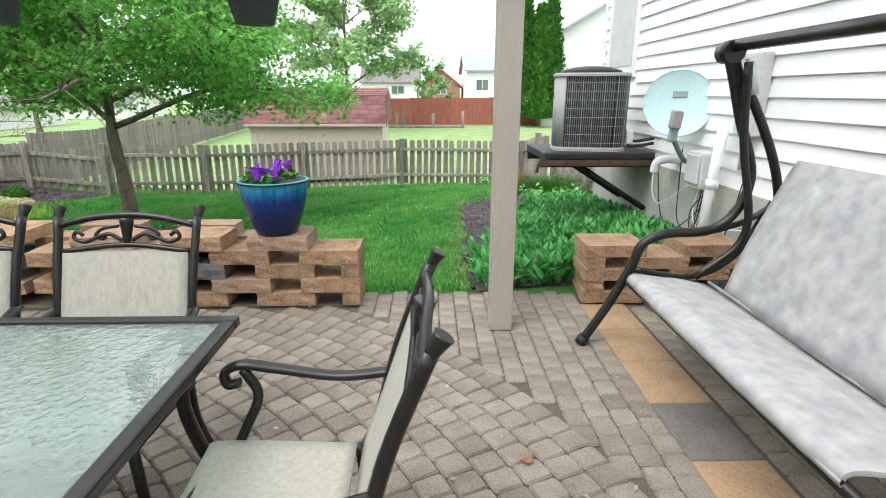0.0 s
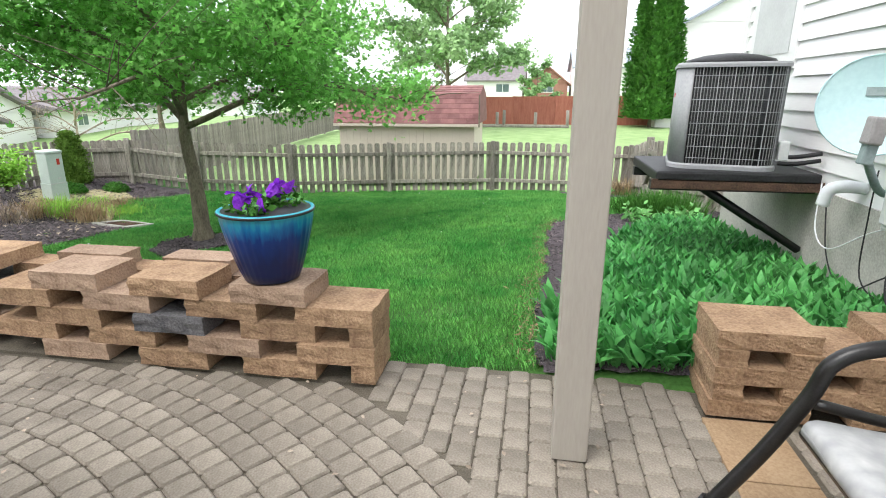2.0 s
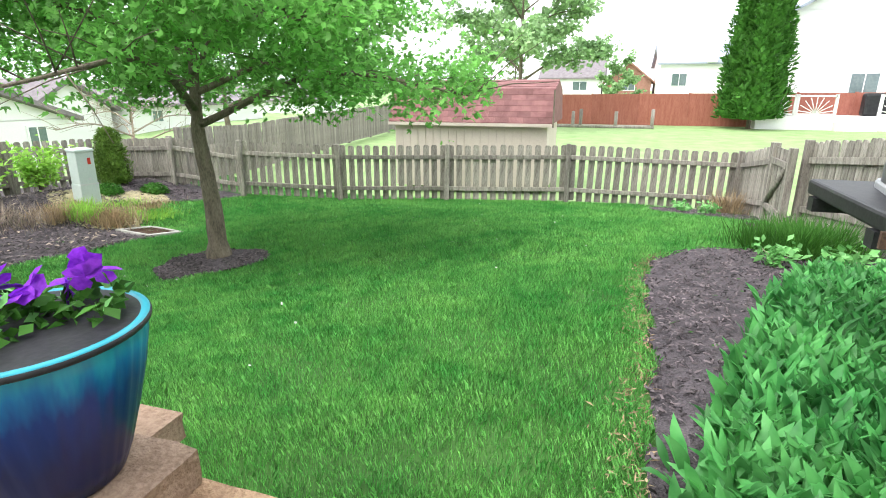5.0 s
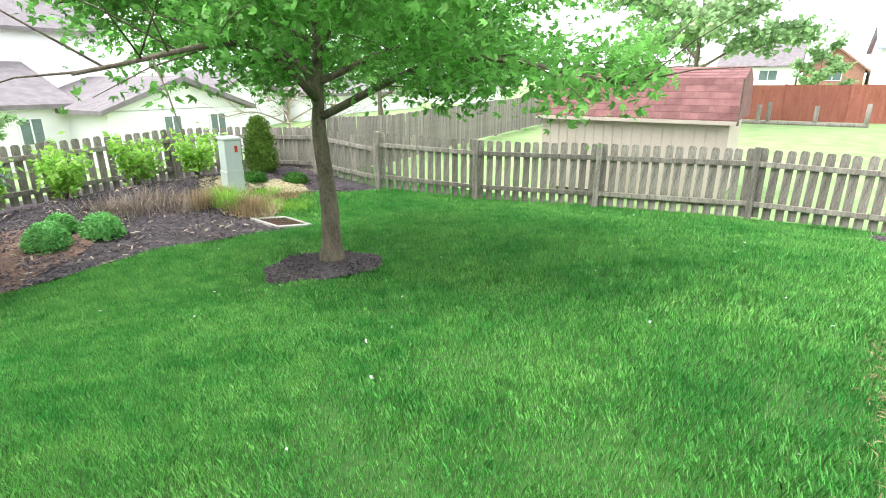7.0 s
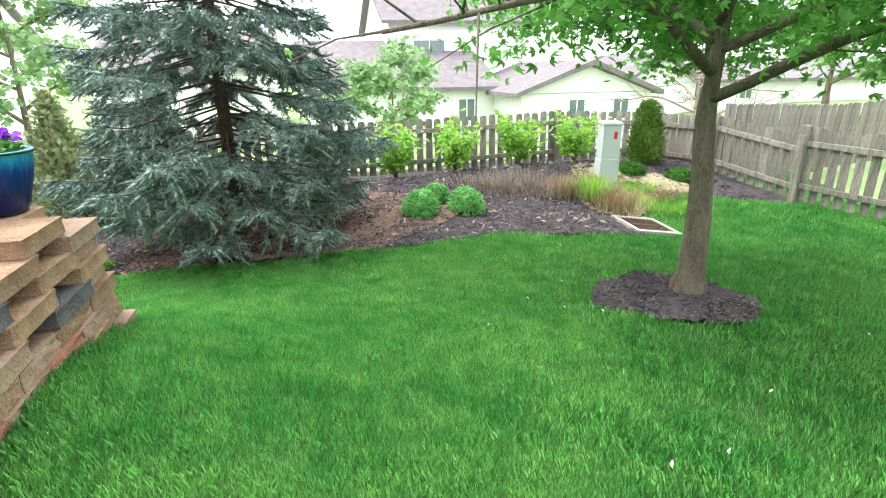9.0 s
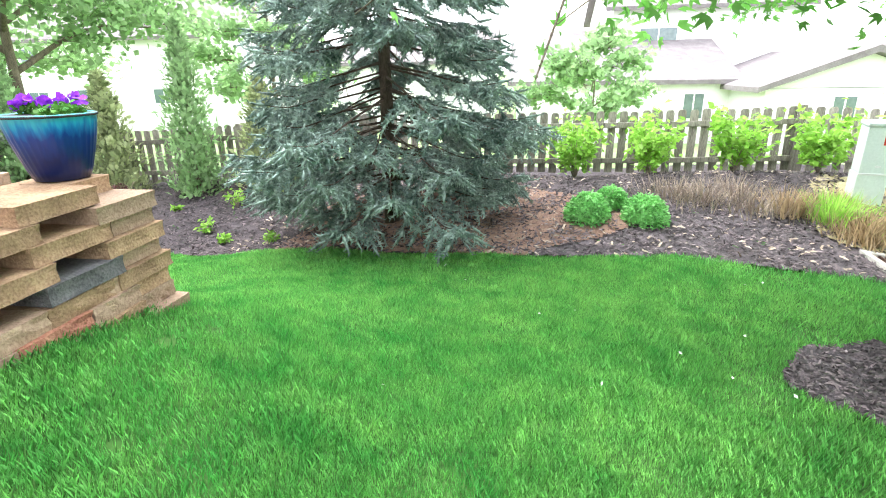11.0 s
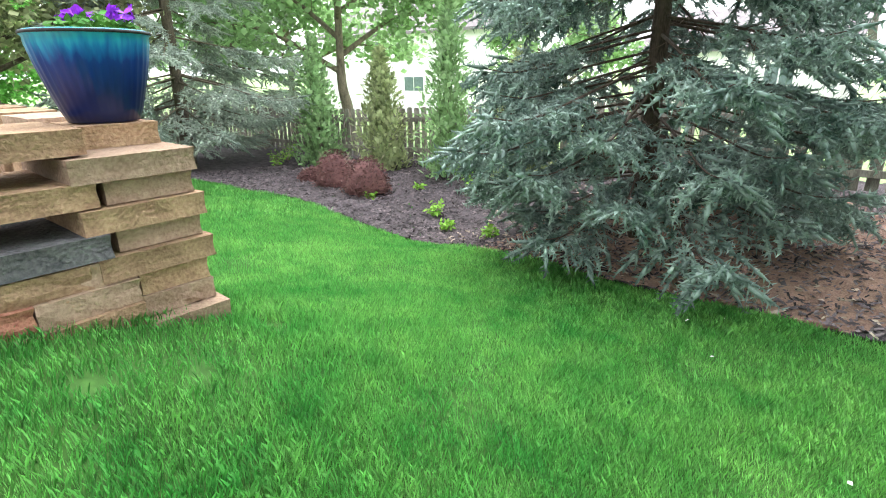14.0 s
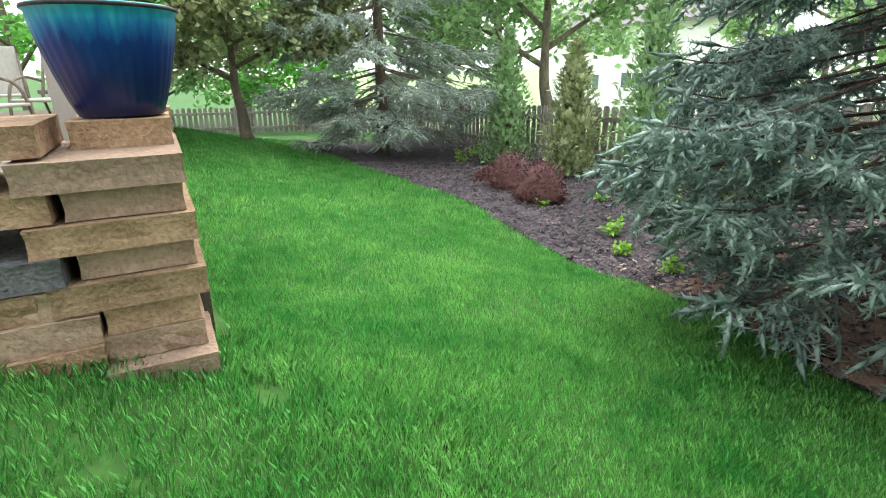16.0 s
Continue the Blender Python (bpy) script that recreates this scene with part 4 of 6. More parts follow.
# ---- the shed and the houses beyond the fences ----
def roof_prism(bm, pts_a, pts_b):
    a, b = [bm.verts.new(p) for p in pts_a], [bm.verts.new(p) for p in pts_b]
    n = len(a)
    bm.faces.new(a), bm.faces.new(b[::-1])
    for i in range(n):
        bm.faces.new((a[i], b[i], b[(i + 1) % n], a[(i + 1) % n]))
    bmesh.ops.recalc_face_normals(bm, faces=bm.faces)
    return bm


def shed():
    s = thing("garden_shed", "beige garden shed with red-brown gambrel shingle roof", "shed")
    x0, x1, y0, y1, zb, ze, zr = -5.05, -1.35, 15.35, 17.6, -0.95, 0.62, 1.56
    part("body", boxed(x0, x1, y0, y1, zb, ze), M_SHED, s)
    for k in range(19):
        part("groove_board", boxed(x0 + 0.02 + 0.195 * k, x0 + 0.2 + 0.195 * k, y0 - 0.012, y0 - 0.001, zb + 0.1, ze - 0.02), M_SHED, s)
    yc, yk, zk = (y0 + y1) / 2, 0.42, 1.34
    prof = [(y0 - 0.12, ze - 0.02), (y0 + yk - 0.12, zk), (yc, zr), (y1 - yk + 0.12, zk), (y1 + 0.12, ze - 0.02)]
    part("gable", roof_prism(bmesh.new(), [(x0, y, z - 0.06) for y, z in prof], [(x1, y, z - 0.06) for y, z in prof]), M_SHED, s)
    def slope(a, b, rows, lift):
        (ya, za), (yb, zb2) = a, b
        rng = random.Random(3)
        for r in range(rows):
            t0, t1 = r / rows, (r + 1.12) / rows
            n = 12
            for k in range(n):
                xa = x0 - 0.12 + (x1 - x0 + 0.24) * (k + (0.5 if r % 2 else 0)) / n
                xb = min(xa + (x1 - x0 + 0.24) / n - 0.006, x1 + 0.12)
                if xb - xa < 0.05:
                    continue
                o = 0.012
                p = [(xa, ya + (yb - ya) * t0, za + (zb2 - za) * t0 + o + 0.012), (xb, ya + (yb - ya) * t0, za + (zb2 - za) * t0 + o + 0.012),
                     (xb, ya + (yb - ya) * t1, za + (zb2 - za) * t1 + o), (xa, ya + (yb - ya) * t1, za + (zb2 - za) * t1 + o)]
                bm = bmesh.new()
                vs = [bm.verts.new(q) for q in p] + [bm.verts.new((q[0], q[1], q[2] - 0.014)) for q in p]
                bm.faces.new(vs[:4])
                for i in range(4):
                    bm.faces.new((vs[i], vs[i + 4], vs[(i + 1) % 4 + 4], vs[(i + 1) % 4]))
                part("shingle", bm, M_SHINGLE, s)
    part("roof_deck", roof_prism(bmesh.new(), [(x0 - 0.12, y, z) for y, z in prof], [(x1 + 0.12, y, z) for y, z in prof]), M_SHINGLE, s)
    slope(prof[0], prof[1], 6, 0)
    slope(prof[1], prof[2], 4, 0)
    part("eave_trim", boxed(x0 - 0.12, x1 + 0.12, y0 - 0.15, y0 - 0.121, ze - 0.09, ze - 0.02), M_SHED, s)
    part("rake_trim", boxed(x1 + 0.121, x1 + 0.15, y0 - 0.1, y0 - 0.02, ze - 0.1, zk), M_BARK, s, "dark roof edge")


shed()


def far_house(name, label, x0, x1, y0, y1, zb, ze, zr, axis, wall, roof, windows=(), over=0.35, group="", chimney=None):
    """A gabled house; axis: the ridge runs along 'x' or 'y'; windows: (face, u0, u1, z0, z1) on the 'e' or 's' face."""
    h = thing(name, label, "house", group=group, kind="structure")
    part("wall", boxed(x0, x1, y0, y1, zb, ze), wall, h)
    if axis == "x":
        yc = (y0 + y1) / 2
        tri = [(y0, ze), (yc, zr), (y1, ze)]
        part("gable", roof_prism(bmesh.new(), [(x0, y, z - 0.02) for y, z in tri], [(x1, y, z - 0.02) for y, z in tri]), wall, h)
        d = (zr - ze) / (yc - y0) * over
        pr = [(y0 - over, ze - d), (yc, zr), (y1 + over, ze - d), (y1 + over, ze - d + 0.16), (yc, zr + 0.2), (y0 - over, ze - d + 0.16)]
        part("roof", roof_prism(bmesh.new(), [(x0 - over, y, z) for y, z in pr], [(x1 + over, y, z) for y, z in pr]), roof, h)
    else:
        xc = (x0 + x1) / 2
        tri = [(x0, ze), (xc, zr), (x1, ze)]
        part("gable", roof_prism(bmesh.new(), [(x, y0, z - 0.02) for x, z in tri], [(x, y1, z - 0.02) for x, z in tri]), wall, h)
        d = (zr - ze) / (xc - x0) * over
        pr = [(x0 - over, ze - d), (xc, zr), (x1 + over, ze - d), (x1 + over, ze - d + 0.16), (xc, zr + 0.2), (x0 - over, ze - d + 0.16)]
        part("roof", roof_prism(bmesh.new(), [(x, y0 - over, z) for x, z in pr], [(x, y1 + over, z) for x, z in pr]), roof, h)
    for face, u0, u1, z0, z1 in windows:
        t = 0.05
        if face == "e":
            f = part("window", boxed(x1 + 0.002, x1 + t, u0, u1, z0, z1), M_TRIM, h)
            for a, b in ((u0 + 0.07, (u0 + u1) / 2 - 0.03), ((u0 + u1) / 2 + 0.03, u1 - 0.07)):
                part("pane", boxed(x1 + t, x1 + t + 0.01, a, b, z0 + 0.07, z1 - 0.07), M_PANE, f)
        else:
            f = part("window", boxed(u0, u1, y0 - t, y0 - 0.002, z0, z1), M_TRIM, h)
            for a, b in ((u0 + 0.07, (u0 + u1) / 2 - 0.03), ((u0 + u1) / 2 + 0.03, u1 - 0.07)):
                part("pane", boxed(a, b, y0 - t - 0.01, y0 - t, z0 + 0.07, z1 - 0.07), M_PANE, f)
    if chimney:
        cx, cy, cz = chimney
        part("chimney", boxed(cx - 0.4, cx + 0.4, cy - 0.4, cy + 0.4, ze, cz, 0.02), wall, h)
    return h


far_house("neighbour_house", "white single-storey house with low grey gable roof", -30, -20, 13.2, 18.7, -1.9, 0.32, 1.3, "x", M_HOUSE, M_ROOF_GREY,
          [("e", 15.1, 15.85, -0.75, 0.12), ("e", 17.0, 17.75, -0.75, 0.12)], chimney=(-24, 17.6, 2.4))
far_house("neighbour_wing", "white two-storey house wing with grey roof", -34, -23, 5.6, 13.2, -1.9, 0.5, 2.4, "y", M_HOUSE, M_ROOF_GREY, [("e", 11.6, 12.4, -0.9, 0.1)])
far_house("neighbour_tall", "tall white house block behind the low wings", -36, -27, 9.5, 17.0, -1.9, 3.4, 5.6, "y", M_HOUSE, M_ROOF_GREY, [("e", 10.6, 12.2, 1.6, 2.6)])
far_house("neighbour_house_north", "pale house with brown hipped roof beyond the fence", -34, -24, 25.5, 36.5, -1.6, 0.5, 1.5, "y", M_HOUSE, M_ROOF_GREY, [("e", 26.6, 27.4, -0.4, 0.3)])
far_house("neighbour_house_mid", "pale house with tan gabled roof between trees", -32, -25, 20.6, 25.0, -1.6, 0.45, 1.7, "x", M_HOUSE, M_ROOF_GREY)
far_house("far_white_house", "small white house beyond the long fence", -34, -24, 44, 50, -1, 0.5, 1.6, "x", M_HOUSE, M_ROOF_GREY, [("e", 46, 47, -0.3, 0.3)])
far_house("far_house_a", "distant white house with grey roof and chimney", -8, -1.5, 66, 74, -0.7, 2.6, 4.6, "x", M_HOUSE, M_ROOF_GREY, [("s", -4.6, -3.0, 1.2, 2.2)])
far_house("far_house_b", "distant brown-brick gabled house", -1.0, 3.6, 66, 74, -0.7, 2.2, 4.0, "y", M_BRICK, M_BRICK, [("s", 0.6, 2.0, 1.2, 2.0)])
far_house("far_house_c", "distant white house with blue-grey roof and chimney", 4.0, 13, 60, 70, -0.7, 3.7, 5.6, "x", M_HOUSE, M_ROOF_BLUE, [("s", 5.0, 6.4, 1.6, 2.8)], chimney=(8.3, 59.5, 6.2))
far_house("north_east_house", "white house with gabled roof behind the deck", 9.0, 20, 38, 50, -0.7, 5.4, 8.5, "y", M_HOUSE, M_ROOF_BLUE, [("s", 12, 13.4, 0.6, 2.2)])
far_house("south_west_house", "white two-storey house behind the trees", -36, -27, -24, -8, -2.4, 2.8, 5.2, "y", M_HOUSE, M_ROOF_GREY,
          [("e", -19.6, -18.4, -0.6, 0.3), ("e", -16.8, -15.2, -0.5, 0.4), ("e", -12.5, -11.3, -0.4, 0.4), ("e", -19.6, -18.4, 1.4, 2.4)], chimney=(-26.6, -8.4, 1.9))
far_house("west_house", "pale reddish-roofed house behind the spruce", -40, -30, -4, 4, -1.9, 1.4, 3.2, "y", M_HOUSE, M_ROOF_GREY, [("e", -2, -0.8, -0.2, 0.8), ("e", 1.2, 2.4, -0.2, 0.8)])


def sun_deck():
    d = thing("sun_deck", "white painted timber deck with sunburst railing", "deck", kind="structure")
    part("platform", boxed(7.0, 15, 34.2, 38, -0.75, 0.05), M_DECK, d)
    for k in range(5):
        x = 7.0 + 1.75 * k
        if k == 2:
            continue
        part("rail_post", boxed(x - 0.06, x + 0.06, 34.2, 34.32, 0.05, 1.1), M_DECK, d)
        part("rail_post", boxed(x + 1.6, x + 1.72, 34.2, 34.32, 0.05, 1.1), M_DECK, d)
        part("top_rail", boxed(x, x + 1.66, 34.2, 34.3, 0.98, 1.06), M_DECK, d)
        part("bottom_rail", boxed(x, x + 1.66, 34.2, 34.3, 0.12, 0.18), M_DECK, d)
        for q in range(9):
            a = radians(10 + 20 * q)
            part("spoke", tubed([(x + 0.83, 34.25, 0.18), (x + 0.83 + 0.8 * math.cos(a), 34.25, 0.18 + 0.8 * math.sin(a))], 0.022, 4), M_DECK, d)
    part("stair", boxed(10.4, 12.1, 33.7, 34.19, -0.7, -0.2), M_DECK, d)
    g = thing("covered_grill", "black covered grill standing on the deck", "grill", pose(12.4, 35.4, 0.05))
    part("cover", boxed(-0.5, 0.5, -0.3, 0.3, 0, 1.1, 0.12), M_BLACK, g)


sun_deck()
bench = thing("log_edging", "row of short log posts with a low timber edge", "edging")
for k, x in enumerate((-3.0, -2.0, -1.6, 0.2, 2.0)):
    part("stump", tubed([(x, 33, -0.75), (x, 33, 0.35 - 0.12 * (k % 2))], 0.09, 8), M_FENCE_FAR, bench)
part("log", tubed([(-3.2, 33, -0.55), (2.1, 33, -0.55)], 0.1, 8), M_FENCE, bench)


# ---- trees ----
LEAF5 = np.array([(0, 0, 0), (0.36, 0.14, 0.05), (0.52, 0.66, -0.06), (0.15, 0.48, 0.05), (0, 1.08, -0.16), (-0.15, 0.48, 0.05), (-0.52, 0.66, -0.06), (-0.36, 0.14, 0.05)])
LEAF5_F = [(0, 1, 3), (1, 2, 3), (0, 3, 4), (0, 4, 5), (0, 5, 7), (5, 6, 7)]
LEAF2 = np.array([(0, 0, 0), (0.28, 0.5, 0.05), (0, 1, -0.05), (-0.28, 0.5, 0.05)])
LEAF2_F = [(0, 1, 2), (0, 2, 3)]


def limbs(rng, base, top, n, reach, rise, r0, droop=0.0):
    """A trunk's limbs as paths: each starts on the trunk and bends upwards and outwards."""
    out = []
    for k in range(n):
        t = (k + rng.uniform(0.1, 0.9)) / n
        p = Vector(base).lerp(Vector(top), t)
        a = k * 2.4 + rng.uniform(-0.4, 0.4)
        L = reach * (1 - 0.62 * t) * rng.uniform(0.8, 1.1)
        up = rise * rng.uniform(0.6, 1.3)
        q = p + Vector((math.cos(a), math.sin(a), 0)) * L + Vector((0, 0, up))
        m = p.lerp(q, 0.5) + Vector((rng.uniform(-0.15, 0.15), rng.uniform(-0.15, 0.15), 0.12 * L - droop))
        out.append((smooth_path([p, m, q], 5), r0 * (1 - 0.6 * t)))
    return out


def broadleaf(name, label, x, y, height, fork, spread, trunk_r, leaf_mat, leaves, leaf_size, seed, bark=None, lean=0.0, limbs_n=9, bottom=None, clump=0.55, shape=(LEAF5, LEAF5_F), reach=None, clear=None, tagcat="tree", thin_limbs=0.012):
    """A tapered trunk with limbs and twigs, and a crown of single leaves gathered in clumps along the twigs."""
    rng, nr = random.Random(seed), np.random.default_rng(seed)
    bark = bark or M_BARK
    z0 = gz(x, y)
    root = thing(name, label, tagcat, pose(x, y, z0))
    bm = bmesh.new()
    path = smooth_path([(0, 0, -0.05), (lean * 0.4, 0.02, fork * 0.5), (lean, 0, fork), (lean * 0.9, 0.06, fork + (height - fork) * 0.45), (lean * 0.8, 0, height * 0.93)], 6)
    tube(bm, path, trunk_r, 10, trunk_r * 0.16)
    for v in bm.verts:                                    # little taper below the fork
        if v.co.z < fork:
            k = 1 + 0.28 * v.co.z / height
            v.co.x, v.co.y = v.co.x * k, v.co.y * k
    foot = [v for v in bm.verts if v.co.z < 0.12]
    for v in foot:
        v.co.x *= 1.35
        v.co.y *= 1.35
    for v in bm.verts:
        k = 1 + 0.12 * noise.noise(v.co * 6)
        v.co.x, v.co.y = v.co.x * k, v.co.y * k
    part("trunk", bm, bark, root)
    tips = []
    for p, r in limbs(rng, (lean, 0, fork * 0.98), (lean * 0.85, 0, height * 0.9), limbs_n, spread, (height - fork) * 0.16, trunk_r * 0.42):
        part("limb", tubed(p, r, 7, thin_limbs), bark, root)
        tips.append([Vector(q) for q in p])
    bm = bmesh.new()
    ends = []
    for p in tips:
        for k in range(int(6 + 10 * (p[-1] - p[0]).length / spread)):
            t = rng.uniform(0.22, 1.0)
            i = min(int(t * (len(p) - 1)), len(p) - 2)
            a = p[i].lerp(p[i + 1], t * (len(p) - 1) - i)
            d = (p[-1] - p[0]).normalized()
            side = d.cross(Vector((0, 0, 1))) * rng.choice((-1, 1))
            v = (d * rng.uniform(0.3, 1) + side * rng.uniform(0.3, 1) + Vector((0, 0, rng.uniform(-0.45, 0.75)))).normalized() * spread * rng.uniform(0.18, 0.42)
            b = a + v
            tube(bm, [a, a.lerp(b, 0.55) + Vector((0, 0, 0.04)), b], 0.008, 4, 0.003)
            ends.append((a, b))
    part("twig_layer", bm, bark, root)
    A = np.array([tuple(a) for a, b in ends])
    B = np.array([tuple(b) for a, b in ends])
    pick = nr.integers(0, len(A), leaves)
    t = nr.uniform(0.25, 1.1, leaves)[:, None]
    pos = A[pick] * (1 - t) + B[pick] * t + nr.normal(0, clump * 0.22 * spread / 2.6, (leaves, 3)) * np.array([1, 1, 0.62])
    if bottom is not None:
        pos = pos[pos[:, 2] > bottom + nr.normal(0, 0.1, len(pos))]
    if reach is not None:
        pos = pos[np.hypot(pos[:, 0], pos[:, 1]) < reach + nr.normal(0, 0.12, len(pos))]
    if clear is not None:                                 # no leaves within a distance of a stretch of the plan
        (ax, ay), (bx, by), gap = clear
        q = np.clip(((pos[:, 0] - ax) * (bx - ax) + (pos[:, 1] - ay) * (by - ay)) / ((bx - ax) ** 2 + (by - ay) ** 2), 0, 1)
        pos = pos[np.hypot(pos[:, 0] - ax - q * (bx - ax), pos[:, 1] - ay - q * (by - ay)) > gap]
    rot = rotations(nr, len(pos), 0.75)
    v, f = scatter_shape(*shape, pos, rot, nr.uniform(0.7, 1.25, len(pos)) * leaf_size)
    pile("crown", v, f, leaf_mat, root)
    return root


def needle_tuft(needles, core=0.09):
    """A bottle-brush twig along y, one long: thin needles slanting forward round a slim core."""
    sh, fc = [(0, -0.05, 0), (core, 0.3, 0), (0, 0.3, core), (-core, 0.3, 0), (0, 0.3, -core), (0, 1.0, 0)], []
    for k in range(4):
        fc += [(0, 1 + k, 1 + (k + 1) % 4), (5, 1 + (k + 1) % 4, 1 + k)]
    for k in range(needles):
        an = 2.4 * k
        y = 0.95 * (k + 0.3) / needles
        c, s = math.cos(an), math.sin(an)
        R = 0.36 * (1.1 - 0.55 * y)
        b = len(sh)
        sh += [(-s * 0.055, y, c * 0.055), (s * 0.055, y + 0.04, -c * 0.055), (c * R, y + 0.13, s * R)]
        fc.append((b, b + 1, b + 2))
    return np.array(sh), fc


def conifer(name, label, x, y, height, radius, seed, material, tiers=15, gapped=0.0, twig=0.16, needles=16, droop=0.28, low=0.12, bare=0.42, lean=0.0, step=0.085, skirt=(0.72, 0.86, 0.96), per=9, dead=True, bark=None):
    """A spruce: whorls of sagging boughs with upturned tips; the outer part of each carries side sprays of needle tufts, the inner part dead twigs."""
    rng, nr = random.Random(seed), np.random.default_rng(seed)
    root = thing(name, label, "tree", pose(x, y, gz(x, y)))
    bark = bark or M_BARK_DARK
    part("trunk", tubed([(0, 0, -0.05), (lean * 0.5, 0, height * 0.5), (lean, 0, height)], 0.012 * height + 0.02, 10, 0.012), bark, root)
    P, D, S = [], [], []
    brush = bmesh.new()
    for k in range(tiers):
        t = (k + 0.5) / tiers
        z = height * (low + (0.97 - low) * t)
        R = radius * (1 - t) ** 0.8 * (skirt[k] if k < len(skirt) else 1.0)
        n = max(5, int(per - 3.5 * t + 0.5))
        for j in range(n):
            if k > 2 and rng.random() < gapped:
                continue
            a = 2 * math.pi * (j + rng.uniform(-0.3, 0.3)) / n + k * 1.3
            L = R * rng.uniform(0.74, 1.1)
            o = Vector((math.cos(a), math.sin(a), 0))
            c = Vector((lean * t, 0, z + rng.uniform(-0.12, 0.12)))
            dr = droop * rng.uniform(0.6, 1.35)
            p = smooth_path([c, c + o * L * 0.4 - Vector((0, 0, dr * L * 0.30)), c + o * L * 0.78 - Vector((0, 0, dr * L * 0.62)), c + o * L - Vector((0, 0, dr * L * 0.56))], 5)
            part("bough", tubed(p, 0.007 + 0.005 * L, 5, 0.003), bark, root)
            side = Vector((-o.y, o.x, 0))

            def at(s):
                i = min(int(s * (len(p) - 1)), len(p) - 2)
                return p[i].lerp(p[i + 1], min(1, s * (len(p) - 1) - i))
            if dead:
                for q in range(int(L * 7)):
                    b0 = at(rng.uniform(0.08, 0.6))
                    v = (o * rng.uniform(0.1, 0.8) + side * rng.uniform(-1, 1) + Vector((0, 0, rng.uniform(-0.7, 0.25)))) * rng.uniform(0.12, 0.34)
                    tube(brush, [b0, b0 + v * 0.5 + Vector((0, 0, -0.01)), b0 + v], 0.0045, 3, 0.002)
            start = bare * (0.55 + 0.45 * (1 - t))
            m = max(4, int(L * (1 - start) / step))
            for q in range(m):
                s = start + (1.0 - start) * (q + rng.random()) / m
                b = at(s)
                w = (0.34 * L * (1.10 - s) + 0.13) * rng.uniform(0.65, 1.15)
                sg = 1 if q % 2 else -1
                d = (o * rng.uniform(0.55, 1.0) + side * sg * rng.uniform(0.5, 1.0) + Vector((0, 0, rng.uniform(-0.45, 0.05)))).normalized()
                steps = max(1, int(w / (twig * 0.52)))
                for h in range(steps):
                    f = (h + 0.5) / steps
                    pt = b + d * w * f - Vector((0, 0, 0.3 * w * f * f))
                    lat = d.cross(Vector((0, 0, 1)))
                    for g in (0, 1, -1) if h < steps - 1 else (0,):
                        if g and rng.random() < 0.12:
                            continue
                        e = d * (1.0 if g == 0 else 0.72) + lat * g * rng.uniform(0.5, 0.9) + Vector((rng.uniform(-.15, .15), rng.uniform(-.15, .15), rng.uniform(-0.8, 0.15) if g else rng.uniform(-0.45, 0.15) - 0.3 * f))
                        P.append(pt)
                        D.append(e.normalized())
                        S.append(rng.uniform(0.75, 1.2) * (1.0 if g == 0 else 0.8))
            P.append(p[-1] - o * 0.05), D.append((o + Vector((0, 0, 0.15))).normalized()), S.append(1.25)
    if dead:
        part("brushwood", brush, M_DEAD_TWIG, root, "dry brown inner twigs")
    else:
        brush.free()
    P, D = np.array([tuple(p) for p in P]), np.array([tuple(d) for d in D])
    P[:, 2] = np.maximum(P[:, 2], 0.05)
    X = np.cross(D, np.array([0, 0, 1.0]))
    X /= np.linalg.norm(X, axis=1)[:, None] + 1e-9
    Z = np.cross(X, D)
    v, f = scatter_shape(*needle_tuft(needles), P, np.stack([X, D, Z], 2), np.array(S) * twig)
    pile("needles", v, f, material, root)
    return root


